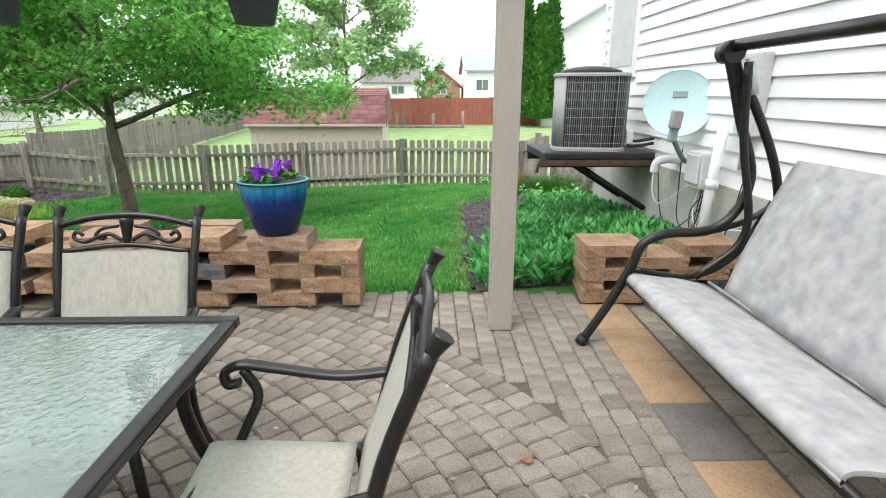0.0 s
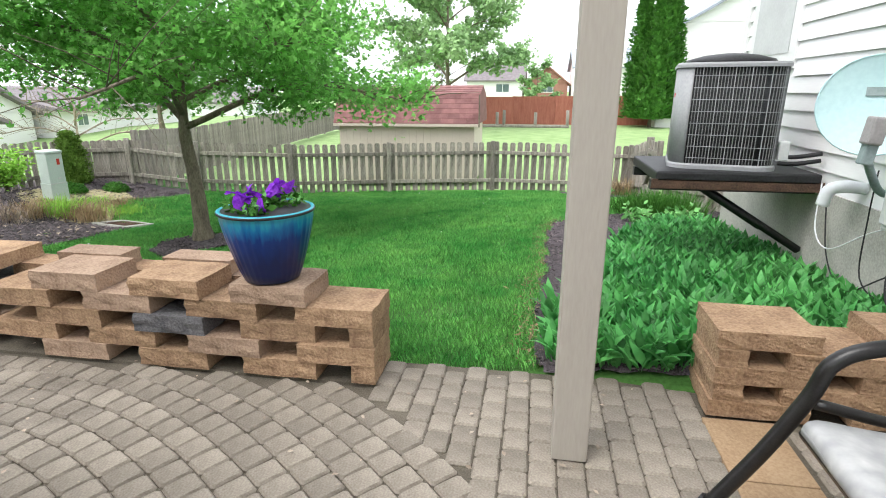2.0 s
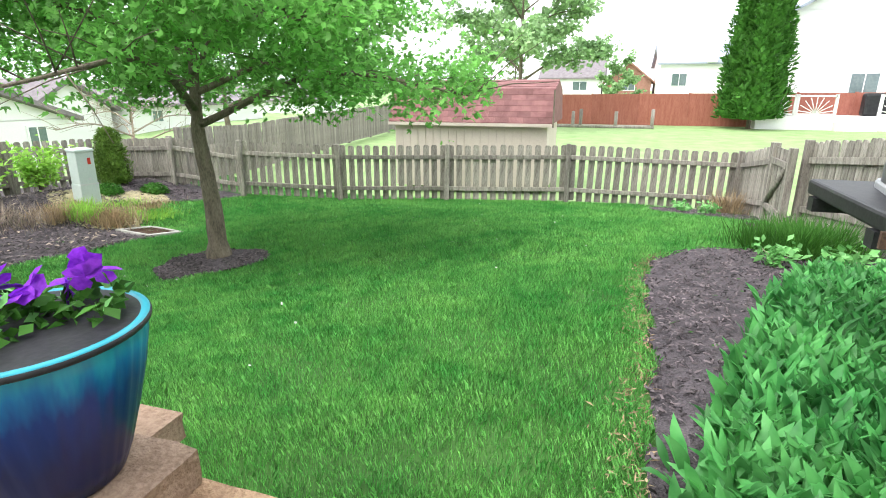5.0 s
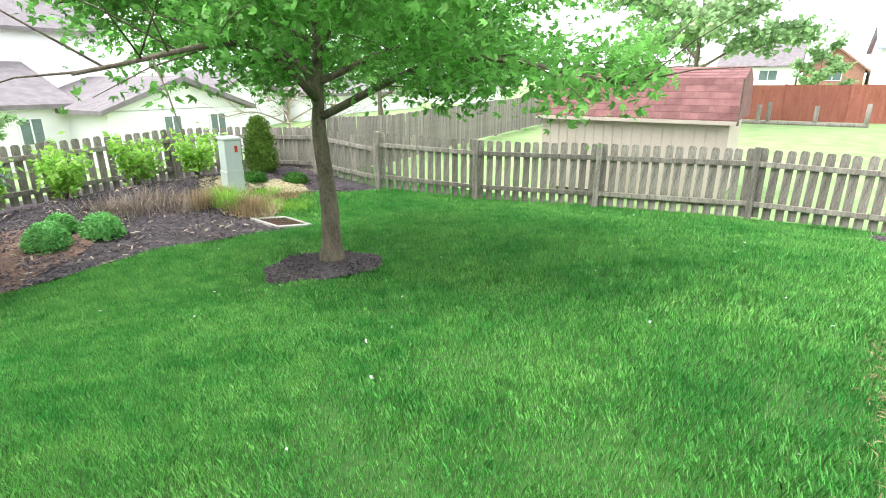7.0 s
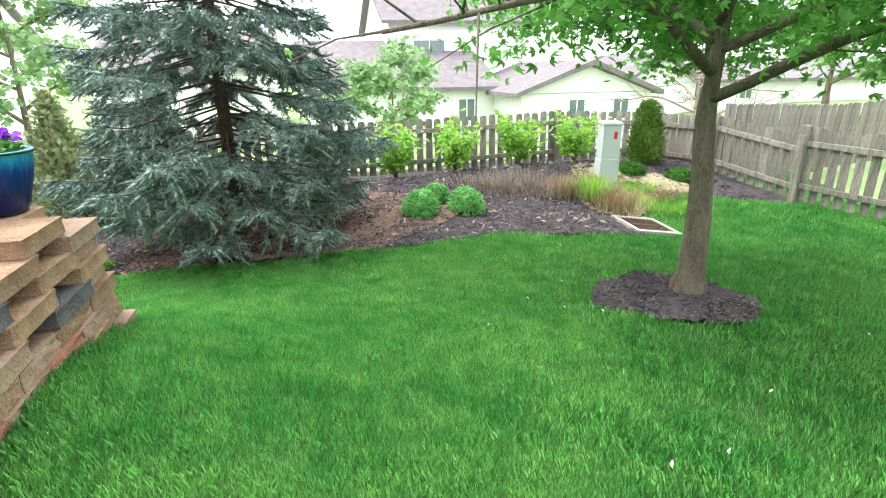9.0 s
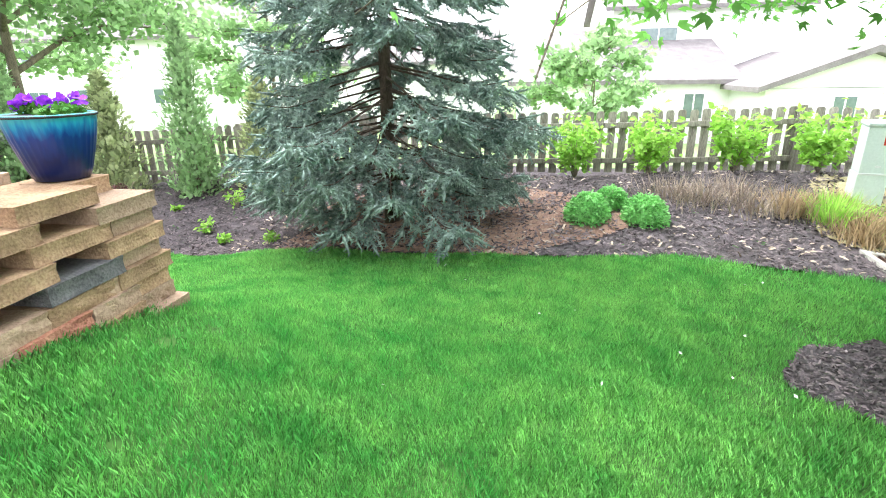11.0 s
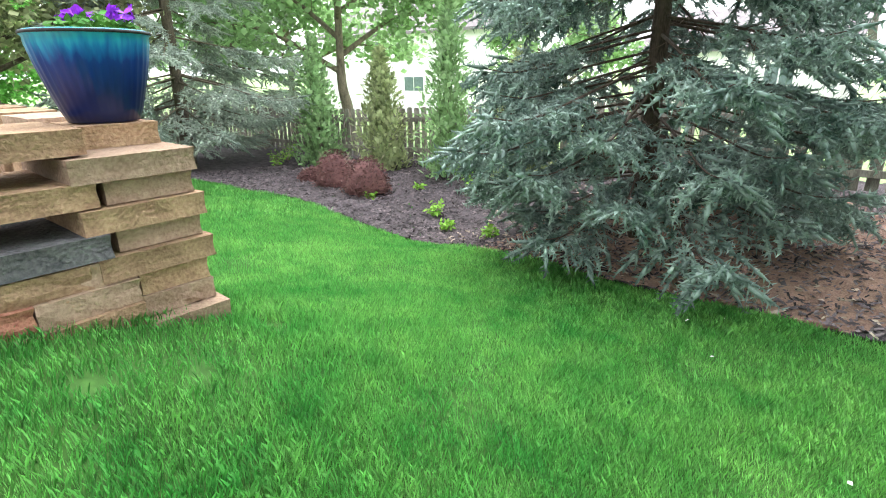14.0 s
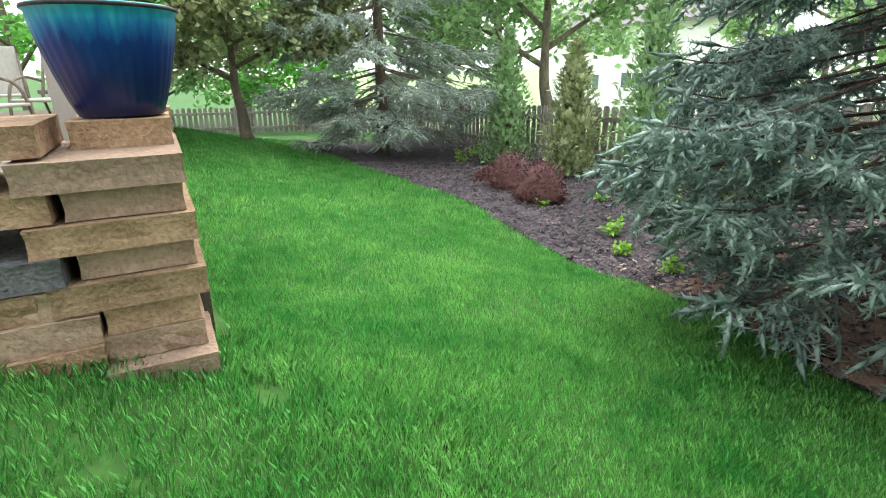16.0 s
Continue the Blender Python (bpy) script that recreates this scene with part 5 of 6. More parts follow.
def column_shrub(name, label, x, y, h, r, material, n, leaf, seed, category="shrub", taper=0.5, columns=1, trunk=0.0, loose=False):
    """An upright evergreen: short fans of foliage over a tapered, lumpy body."""
    nr = np.random.default_rng(seed)
    root = thing(name, label, category, pose(x, y, gz(x, y)))
    part("stem", tubed([(0, 0, -0.03), (0, 0, h * 0.7)], 0.035 + 0.01 * h, 6, 0.01), M_BARK, root)
    V, F, base = [], [], 0
    for c in range(columns):
        ox, oy = (0, 0) if columns == 1 else (r * 0.62 * math.cos(2.1 * c + 0.4), r * 0.62 * math.sin(2.1 * c + 0.4))
        rr, hh = (r, h) if columns == 1 else (r * 0.62, h * (1 - 0.06 * c))
        m = n // columns
        t = nr.uniform(0, 1, m) ** 1.1
        a = nr.uniform(0, 2 * np.pi, m)
        body = rr * np.clip(1.0 - taper * t ** 1.5, 0, 1) * np.sqrt(np.clip(1 - ((t - 0.06).clip(0) ** 6), 0, 1)) * np.minimum(1, 0.75 + t * 3)
        lump = 1 + 0.12 * np.sin(5 * a + 9 * t) + 0.09 * np.sin(11 * a - 15 * t)
        rad = body * lump * (nr.uniform(0.15, 1.1, m) + 0.25 * np.sin(3 * a + 23 * t) if loose else nr.uniform(0.72, 1.05, m))
        pos = np.stack([ox + rad * np.cos(a), oy + rad * np.sin(a), trunk + t * (hh - trunk)], 1)
        v, f = scatter_shape(LEAF2, LEAF2_F, pos, rotations(nr, m, 0.5, a - np.pi / 2) @ rx90(m, nr), nr.uniform(0.7, 1.3, m) * leaf)
        V.append(v), F.append(f + base)
        base += len(v)
        if loose:
            continue
        bm = bmesh.new()
        lathe(bm, [(max(0.01, rr * 0.74 * (1 - taper * q ** 1.5) * math.sqrt(max(0, 1 - max(q - 0.06, 0) ** 6)) * min(1, 0.75 + q * 3)), trunk + 0.02 + q * (hh - trunk) * 0.97) for q in [i / 12 for i in range(13)]], 14, lambda a, z: 1 + 0.1 * math.sin(5 * a + 9 * z / hh))
        bmesh.ops.translate(bm, vec=(ox, oy, 0), verts=bm.verts)
        part("core", bm, material, root)
    pile("foliage", np.concatenate(V), np.concatenate(F), material, root)
    return root


def rx90(n, nr):
    """Turns that stand a leaf upright, with some spread."""
    t = nr.normal(1.15, 0.35, n)
    c, s, o, e = np.cos(t), np.sin(t), np.zeros(n), np.ones(n)
    return np.stack([np.stack([e, o, o], 1), np.stack([o, c, -s], 1), np.stack([o, s, c], 1)], 1)


def shrub(name, label, x, y, h, r, material, n, leaf, seed, stems=7, category="shrub", group="", ball=False, sh=(LEAF2, LEAF2_F)):
    """A loose shrub: stems from one root, with leaves along them; ball: a clipped mound."""
    rng, nr = random.Random(seed), np.random.default_rng(seed)
    root = thing(name, label, category, pose(x, y, gz(x, y)), group)
    bm = bmesh.new()
    ends = []
    for k in range(stems):
        a = 2 * math.pi * k / stems + rng.uniform(-0.4, 0.4)
        q = Vector((math.cos(a) * r * rng.uniform(0.35, 1.0), math.sin(a) * r * rng.uniform(0.35, 1.0), h * rng.uniform(0.6, 1.0)))
        tube(bm, [(0, 0, -0.02), (q.x * 0.35, q.y * 0.35, q.z * 0.55), q], 0.009, 5, 0.003)
        ends.append(tuple(q))
    part("stem_cluster", bm, M_TWIG, root)["kind"] = "stuff"
    if ball:
        d = nr.normal(0, 1, (n, 3))
        d /= np.linalg.norm(d, axis=1)[:, None]
        d[:, 2] = np.abs(d[:, 2])
        pos = d * np.array([r, r, h]) * nr.uniform(0.82, 1.0, n)[:, None]
        aim = np.arctan2(d[:, 1], d[:, 0]) - np.pi / 2
    else:
        E = np.array(ends)
        t = nr.uniform(0.25, 1.05, n)[:, None] ** 0.8
        pos = E[nr.integers(0, len(E), n)] * t + nr.normal(0, r * 0.17, (n, 3))
        pos[:, 2] = np.abs(pos[:, 2])
        aim = None
    v, f = scatter_shape(*sh, pos, rotations(nr, n, 0.7, aim), nr.uniform(0.7, 1.3, n) * leaf)
    pile("foliage", v, f, material, root)
    if ball:
        bm = bmesh.new()
        lathe(bm, [(r * 0.86 * math.cos(q), 0.0 + h * 0.86 * math.sin(q)) for q in [radians(6 + 12 * i) for i in range(7)]], 16)
        part("core", bm, material, root)
    return root


broadleaf("maple_tree", "young green maple with a mulch ring at its foot", -4.86, 8.55, 4.2, 1.75, 3.35, 0.125, M_MAPLE, 50000, 0.08, 11, lean=-0.08, limbs_n=17, bottom=1.68, clump=0.8, reach=3.55, clear=((2.9, -2.5), (0.6, -2.9), 0.85))
conifer("blue_spruce", "large blue spruce with sagging boughs to the ground", -8.35, 4.25, 6.6, 2.2, 3, M_SPRUCE, tiers=18, gapped=0.10, twig=0.18, needles=12, low=0.08, droop=0.27, step=0.055, bare=0.38, per=12, skirt=(0.82, 0.92, 0.97))
conifer("far_spruce", "tall thinning spruce at the garden's far end", -8.5, -5.3, 9.5, 2.75, 8, M_SPRUCE_HAZE, tiers=19, gapped=0.28, twig=0.22, needles=10, low=0.065, droop=0.3, step=0.07, bark=M_BARK, skirt=(0.6, 0.8), per=10, bare=0.3)
conifer("far_spruce", "second spruce behind the mulch bed", -12.2, -9.5, 7.5, 2.7, 12, M_SPRUCE_HAZE, tiers=12, gapped=0.25, twig=0.32, needles=8, low=0.1, step=0.1, bark=M_BARK, skirt=(0.6, 0.8), dead=False)
broadleaf("ornamental_tree", "small olive-leaved tree on the far lawn", -5.85, -6.5, 4.6, 1.2, 2.5, 0.13, M_OLIVE, 22000, 0.12, 21, limbs_n=18, lean=0.1, clump=1.0, shape=(LEAF2 * np.array([1.7, 1.1, 1]), LEAF2_F))
broadleaf("oak_tree", "wide tree with haze-paled leaves behind the west fence", -13.6, -6.1, 8.5, 1.9, 4.6, 0.2, M_HAZE_LEAF, 18000, 0.17, 31, limbs_n=16, lean=0.2, bottom=1.2, clump=1.0, shape=(LEAF2 * np.array([1.7, 1.1, 1]), LEAF2_F))
broadleaf("far_tree", "leafy tree behind the second spruce", -15.5, -11.5, 8.0, 1.6, 4.5, 0.2, M_HAZE_LEAF, 8000, 0.22, 61, limbs_n=14, clump=1.0, shape=(LEAF2 * np.array([1.7, 1.1, 1]), LEAF2_F))
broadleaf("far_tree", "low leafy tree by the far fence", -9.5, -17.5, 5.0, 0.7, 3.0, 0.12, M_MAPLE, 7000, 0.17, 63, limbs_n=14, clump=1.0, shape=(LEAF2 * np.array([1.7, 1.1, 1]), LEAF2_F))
broadleaf("far_tree", "low leafy tree past the far lawn", -4.5, -22, 6.5, 0.8, 4.0, 0.15, M_HAZE_LEAF, 7000, 0.22, 65, limbs_n=14, clump=1.0, shape=(LEAF2 * np.array([1.7, 1.1, 1]), LEAF2_F))
broadleaf("far_tree", "haze-paled green tree beyond the shed", -4.6, 31.0, 8.0, 2.2, 4.4, 0.18, M_HAZE_LEAF, 11000, 0.22, 41, limbs_n=12, shape=(LEAF2 * np.array([1.7, 1.1, 1]), LEAF2_F))
broadleaf("far_tree", "haze-paled green tree behind the neighbour's fence", -17, 24.0, 5.6, 1.4, 3.2, 0.16, M_HAZE_LEAF, 5000, 0.2, 43, limbs_n=10, shape=(LEAF2 * np.array([1.7, 1.1, 1]), LEAF2_F))
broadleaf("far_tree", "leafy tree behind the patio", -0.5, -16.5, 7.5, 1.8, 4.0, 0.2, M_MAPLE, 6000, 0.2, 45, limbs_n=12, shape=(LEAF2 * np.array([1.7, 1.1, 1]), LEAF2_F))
broadleaf("far_tree", "leafy tree beyond the far fence", -8.0, -21, 7.5, 1.8, 4.4, 0.2, M_HAZE_LEAF, 6000, 0.22, 47, limbs_n=12, shape=(LEAF2 * np.array([1.7, 1.1, 1]), LEAF2_F))
broadleaf("far_tree", "leafy tree between the houses", -20.5, -3.0, 6.0, 1.5, 3.2, 0.15, M_HAZE_LEAF, 5000, 0.18, 49, limbs_n=10, shape=(LEAF2 * np.array([1.7, 1.1, 1]), LEAF2_F))
broadleaf("far_tree", "young lime tree behind the west fence", -14.6, 7.4, 2.6, 0.6, 1.7, 0.05, M_HAZE_LEAF, 3500, 0.13, 51, limbs_n=10, shape=(LEAF2 * np.array([1.7, 1.1, 1]), LEAF2_F))
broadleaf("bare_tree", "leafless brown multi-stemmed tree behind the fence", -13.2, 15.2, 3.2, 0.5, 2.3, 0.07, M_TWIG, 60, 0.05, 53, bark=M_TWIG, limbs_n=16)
broadleaf("far_tree", "small tree beside the distant houses", 0.2, 52, 4.2, 0.8, 1.9, 0.1, M_HAZE_LEAF, 2500, 0.22, 55, limbs_n=9, shape=(LEAF2 * np.array([1.7, 1.1, 1]), LEAF2_F))
broadleaf("far_tree", "distant tree behind the house roofs", -4.0, 90, 9.0, 2.0, 4.5, 0.2, M_HAZE_LEAF, 2500, 0.4, 57, limbs_n=9, shape=(LEAF2 * np.array([1.7, 1.1, 1]), LEAF2_F))
conifer("far_conifer", "dark conifer beside the distant house", -8.2, 50, 6.0, 1.5, 14, M_YEW, tiers=10, twig=0.4, needles=8, step=0.2, dead=False, bare=0.2)
column_shrub("tall_arborvitae", "tall green arborvitae with several spires", 6.7, 34.2, 7.8, 1.4, M_CEDAR, 9000, 0.30, 5, "tree", 0.75, 3, trunk=0.5)
column_shrub("cedar_shrub", "clipped dark green upright cedar by the fence", -9.95, 11.55, 1.14, 0.34, M_YEW, 4500, 0.06, 6, taper=0.4)

for i, (x, y) in enumerate(((-10.35, 6.75), (-10.3, 7.85), (-10.3, 9.05), (-10.25, 10.2))):
    shrub("lime_shrub", "lime-green leafy shrub in front of the fence", x, y, 0.92, 0.48, M_LIME, 760, 0.115, 60 + i, 11, group="shrubs along the fence")
for i, (x, y, r) in enumerate(((-8.2, 6.72, 0.25), (-8.6, 7.05, 0.2), (-8.15, 7.38, 0.245))):
    shrub("green_mound", "round soft green mound in the mulch", x, y, r * 1.4, r * 1.08, M_SOFT, 1800, 0.045, 70 + i, 5, "plant", "three green mounds", ball=True)
for i, (x, y) in enumerate(((-9.5, 10.95), (-9.15, 11.75))):
    shrub("blue_green_mound", "low blue-green mound by the fence corner", x, y, 0.2, 0.27, M_CEDAR, 900, 0.05, 75 + i, 5, "plant", ball=True)
for i, (x, y, h, r) in enumerate(((-8.85, -0.95, 0.62, 0.38), (-8.75, -0.1, 0.6, 0.38), (-9.0, -1.75, 0.24, 0.28))):
    shrub("barberry", "rounded dark red barberry bush in the mulch", x, y, h, r, M_PURPLE, 1700, 0.04, 80 + i, 9, "shrub", "barberry bushes", ball=True)
for i, (x, y, h) in enumerate(((-10.3, -3.2, 2.0), (-10.3, -1.3, 1.7), (-10.35, 0.25, 2.3), (-10.5, 1.5, 1.5))):
    tagged(column_shrub("young_arborvitae", "young feathery yellow-green arborvitae by the fence", x, y, h * 1.25, 0.5, M_OLIVE if i % 2 else M_HAZE_LEAF, 3000, 0.12, 90 + i, taper=0.9, loose=True), group="young arborvitae")
for i, (x, y, s) in enumerate(((-8.45, 1.75, 0.15), (-8.75, 1.3, 0.2), (-8.6, 0.15, 0.12), (-9.4, 0.4, 0.1), (-8.2, 2.6, 0.17), (-9.7, 1.3, 0.3), (-10.2, -4.3, 0.35), (-9.6, -3.8, 0.3), (-8.9, -1.1, 0.1), (-9.0, -0.6, 0.12))):
    shrub("small_perennial", "small bright green perennial sprouting from mulch", x, y, s, s * 0.65, M_LIME, 90, 0.07, 100 + i, 6, "plant", "sprouting perennials")


# ---- bed details by the west fence ----
def tuft(name, label, x, y, h, r, material, n, seed, width=0.008, category="plant", group=""):
    """A tuft of narrow arching blades."""
    nr = np.random.default_rng(seed)
    root = thing(name, label, category, pose(x, y, gz(x, y)), group)
    sh = np.array([(-width, 0, 0), (width, 0, 0), (-width * 0.8, 0.12, 0.5), (width * 0.8, 0.12, 0.5), (0, 0.42, 0.95)])
    pos = np.stack([*(nr.normal(0, r * 0.4, (2, n))), np.full(n, 0.0)], 1)
    aim = np.arctan2(pos[:, 1], pos[:, 0]) - np.pi / 2 + nr.normal(0, 0.7, n)
    sh = sh * np.array([1 / h, 1, 1])
    v, f = scatter_shape(sh, [(0, 1, 3), (0, 3, 2), (2, 3, 4)], pos, rotations(nr, n, 0.22, aim), nr.uniform(0.6, 1.1, n) * h)
    pile("tuft", v, f, material, root)["kind"] = "stuff"
    return root


tuft("ornamental_grass", "green and straw-coloured ornamental grass clump", -8.6, 9.65, 0.42, 0.3, M_LIME, 380, 1)
tuft("ornamental_grass", "straw-coloured ornamental grass clump", -8.25, 9.85, 0.38, 0.45, M_DRY, 600, 2)
tuft("ornamental_grass", "straw-coloured ornamental grass clump", -8.75, 9.2, 0.36, 0.3, M_DRY, 300, 3)
for i, (x, y) in enumerate(((-8.9, 8.2), (-9.2, 8.7), (-8.7, 8.75), (-9.1, 7.9))):
    tuft("dry_shrub", "bare dry brown twiggy plant in the mulch", x, y, 0.32, 0.55, M_TWIG, 230, 10 + i, 0.005)
for i, (x, y) in enumerate(((-9.0, 10.6), (-8.7, 11.0), (-8.3, 10.8), (-9.3, 9.9), (-8.6, 10.3))):
    tuft("patchy_grass", "patchy yellowed grass over bare soil", x, y, 0.12, 0.6, M_DRY if i % 2 else M_LIME, 700, 20 + i, 0.006)
for i, (x, y) in enumerate(((1.75, 9.2), (2.1, 9.45), (1.95, 8.8), (2.3, 9.0))):
    tuft("chive_clump", "dark blue-green grassy clump by the gate", x, y, 0.38, 0.42, M_CEDAR, 520, 30 + i, 0.006, group="grassy clumps by the gate")
tuft("dry_grass_clump", "dry straw grass in the fence corner", 2.2, 13.6, 0.5, 0.35, M_DRY, 260, 40)
for i, (x, y) in enumerate(((1.4, 13.2), (1.75, 12.9), (2.1, 8.1), (1.6, 8.2))):
    shrub("small_perennial", "small pale green leafy plant in the bed", x, y, 0.2, 0.2, M_SOFT, 120, 0.09, 130 + i, 6, "plant", "pale plants in the beds")


def utility_box():
    b = thing("utility_pedestal", "pale grey-green metal utility pedestal in the bed", "utility box", pose(-9.25, 10.3, gz(-9.25, 10.3) - 0.03, 0, 2, -12))
    part("base", boxed(-0.16, 0.16, -0.165, 0.165, 0, 0.42, 0.012), M_BOX, b)
    part("body", boxed(-0.15, 0.15, -0.155, 0.155, 0.42, 1.0, 0.012), M_BOX, b)
    part("lid", boxed(-0.165, 0.165, -0.17, 0.17, 1.0, 1.06, 0.02), M_BOX, b)
    part("sticker", boxed(0.151, 0.155, 0.03, 0.085, 0.78, 0.9), M_RED, b, "red warning sticker")
    part("seam", boxed(0.152, 0.167, -0.16, 0.16, 0.405, 0.43), M_METER, b)
    part("label_plate", boxed(0.151, 0.155, 0.0, 0.06, 0.5, 0.53), M_METER, b)


utility_box()


def drain():
    d = thing("storm_drain", "rusty slotted storm drain grate in concrete frame", "drain", pose(-7.5, 9.95, gz(-7.5, 9.95) + 0.055, math.degrees(math.atan((gz(-7.5, 10.15) - gz(-7.5, 9.75)) / 0.4)), -math.degrees(math.atan((gz(-7.3, 9.95) - gz(-7.7, 9.95)) / 0.4)), 0))
    for a in ((-0.36, -0.28, -0.38, 0.38), (0.28, 0.36, -0.38, 0.38), (-0.28, 0.28, -0.38, -0.31), (-0.28, 0.28, 0.31, 0.38)):
        part("frame", boxed(*a, -0.12, 0.03, 0.008), M_CONCRETE, d)
    part("pit", boxed(-0.28, 0.28, -0.31, 0.31, -0.3, -0.08), M_BLACK, d)
    for k in range(9):
        y = -0.295 + 0.0715 * k
        part("bar", boxed(-0.28, 0.28, y, y + 0.02, -0.01, 0.02, 0.004), M_RUST, d)
    part("cross_bar", boxed(-0.02, 0.02, -0.31, 0.31, -0.04, 0.021), M_RUST, d)


drain()


# ---- furniture on the patio ----
def swing():
    s = thing("porch_swing", "grey vinyl porch swing on a black tube frame", "swing seat")
    for y, q in ((2.88, 1), (0.95, -1)):
        f = part("side_frame", tubed(smooth_path([(0.91, y, 0.02), (1.05, y, 0.26), (1.16, y, 0.49), (1.21, y, 0.62), (1.34, y, 0.68), (1.58, y, 0.70), (1.72, y, 0.81), (1.77, y, 1.02), (1.66, y, 1.32), (1.6, y, 1.5), (1.55, y, 1.64)]), 0.027, 10), M_IRON, s)
        part("rear_leg", tubed(smooth_path([(2.2, y, 0.02), (2.02, y, 0.5), (1.95, y, 0.88), (1.87, y, 1.12), (1.72, y, 1.4), (1.64, y, 1.5), (1.57, y, 1.66)]), 0.025, 10), M_IRON, f)
        part("brace", tubed(smooth_path([(1.17, y, 0.47), (1.5, y, 0.42), (1.75, y, 0.55), (1.92, y, 0.86)]), 0.02, 8), M_IRON, f)
        part("brace", tubed(smooth_path([(1.55, y, 0.68), (1.78, y, 0.75), (1.95, y, 0.86)]), 0.018, 8), M_IRON, f)
        part("hanger", tubed(smooth_path([(1.62, y - 0.07 * q, 1.6), (1.66, y - 0.07 * q, 1.2), (1.75, y - 0.07 * q, 0.7), (1.5, y - 0.07 * q, 0.44)]), 0.022, 8), M_IRON, f)
        part("foot_cap", tubed([(0.895, y, 0.0), (0.92, y, 0.045)], 0.036, 10), M_BLACK, f)
        part("spring", tubed([(1.63, y - 0.06 * q, 1.62), (1.68, y - 0.06 * q, 1.44)], 0.025, 10), M_METER, f, "grey coil spring")
        part("hub", tubed([(1.555, y - 0.05, 1.65), (1.555, y + 0.05, 1.65)], 0.058, 14), M_IRON, f)
    part("top_bar", tubed([(1.56, 2.9, 1.68), (1.56, 0.93, 1.68)], 0.032, 12), M_IRON, s)
    part("front_bar", tubed([(1.12, 2.78, 0.42), (1.12, 1.05, 0.42)], 0.022, 8), M_IRON, s)

    def slab(path, y0, y1, t):
        """Padding swept along a profile in x and z between y0 and y1, a little sagged and rounded at its edges."""
        bm = bmesh.new()
        n, rows = 26, []
        for k in range(n + 1):
            y = y0 + (y1 - y0) * k / n
            e = min(k, n - k) / 3
            th = t * min(1, 0.35 + 0.3 * e)
            top, bot = [], []
            for i, (x, z) in enumerate(path):
                ei = min(i, len(path) - 1 - i) / 2
                th2 = th * min(1, 0.5 + 0.4 * ei)
                wr = 0.006 * noise.noise(Vector((x * 9, y * 7, z * 9)))
                d = Vector(path[min(i + 1, len(path) - 1)]) - Vector(path[max(i - 1, 0)])
                nv = Vector((-d.y, d.x)).normalized()
                top.append(bm.verts.new((x + nv.x * (th2 + wr), y, z + nv.y * (th2 + wr))))
                bot.append(bm.verts.new((x - nv.x * th2 * 0.4, y, z - nv.y * th2 * 0.4)))
            rows.append(top + bot[::-1])
        for u, v in zip(rows, rows[1:]):
            m = len(u)
            for i in range(m):
                f = bm.faces.new((u[i], v[i], v[(i + 1) % m], u[(i + 1) % m]))
                f.smooth = True
        bm.faces.new(rows[0]), bm.faces.new(rows[-1][::-1])
        bmesh.ops.recalc_face_normals(bm, faces=bm.faces)
        return bm
    seat = [(tuple(p)[0], tuple(p)[2]) for p in smooth_path([(1.1, 0, 0.43), (1.13, 0, 0.47), (1.3, 0, 0.45), (1.53, 0, 0.42)], 4)]
    back = [(tuple(p)[0], tuple(p)[2]) for p in smooth_path([(1.53, 0, 0.44), (1.62, 0, 0.7), (1.74, 0, 1.0), (1.80, 0, 1.13)], 4)]
    part("seat", slab(seat, 2.76, 1.16, 0.035), M_CUSHION, s)
    part("backrest", slab(back, 2.56, 1.19, 0.035), M_CUSHION, s)
    part("piping", tubed([(1.1, 2.76, 0.445), (1.1, 1.16, 0.445)], 0.009, 8), M_CUSHION, s)
    part("seam", tubed([(1.525, 2.7, 0.452), (1.525, 1.19, 0.452)], 0.009, 8), M_CUSHION, s)


swing()


def patio_table():
    t = thing("patio_table", "patio table with rippled glass top and black frame", "table")
    x0, x1, y0, y1, z = -2.35, -0.63, 0.52, 1.63, 0.74
    g = part("glass_top", boxed(x0 + 0.03, x1 - 0.03, y0 + 0.03, y1 - 0.03, z - 0.012, z - 0.004), M_GLASS, t, "rippled greenish glass top")
    for a in ((x0, x1, y1 - 0.045, y1), (x0, x1, y0, y0 + 0.045), (x0, x0 + 0.045, y0 + 0.046, y1 - 0.046), (x1 - 0.045, x1, y0 + 0.046, y1 - 0.046)):
        part("frame_rail", boxed(*a, z - 0.03, z + 0.006, 0.008), M_IRON, t)
    for sx, x in ((1, x0 + 0.12), (-1, x1 - 0.12)):
        for sy, y in ((1, y0 + 0.12), (-1, y1 - 0.12)):
            part("leg", tubed(smooth_path([(x, y, z - 0.03), (x + sx * 0.03, y + sy * 0.03, 0.5), (x - sx * 0.02, y - sy * 0.02, 0.2), (x - sx * 0.05, y - sy * 0.05, 0.0)]), 0.022, 8), M_IRON, t)
        part("brace", tubed([(x, y0 + 0.14, z - 0.12), (x, y1 - 0.14, z - 0.12)], 0.015, 6), M_IRON, t)


patio_table()


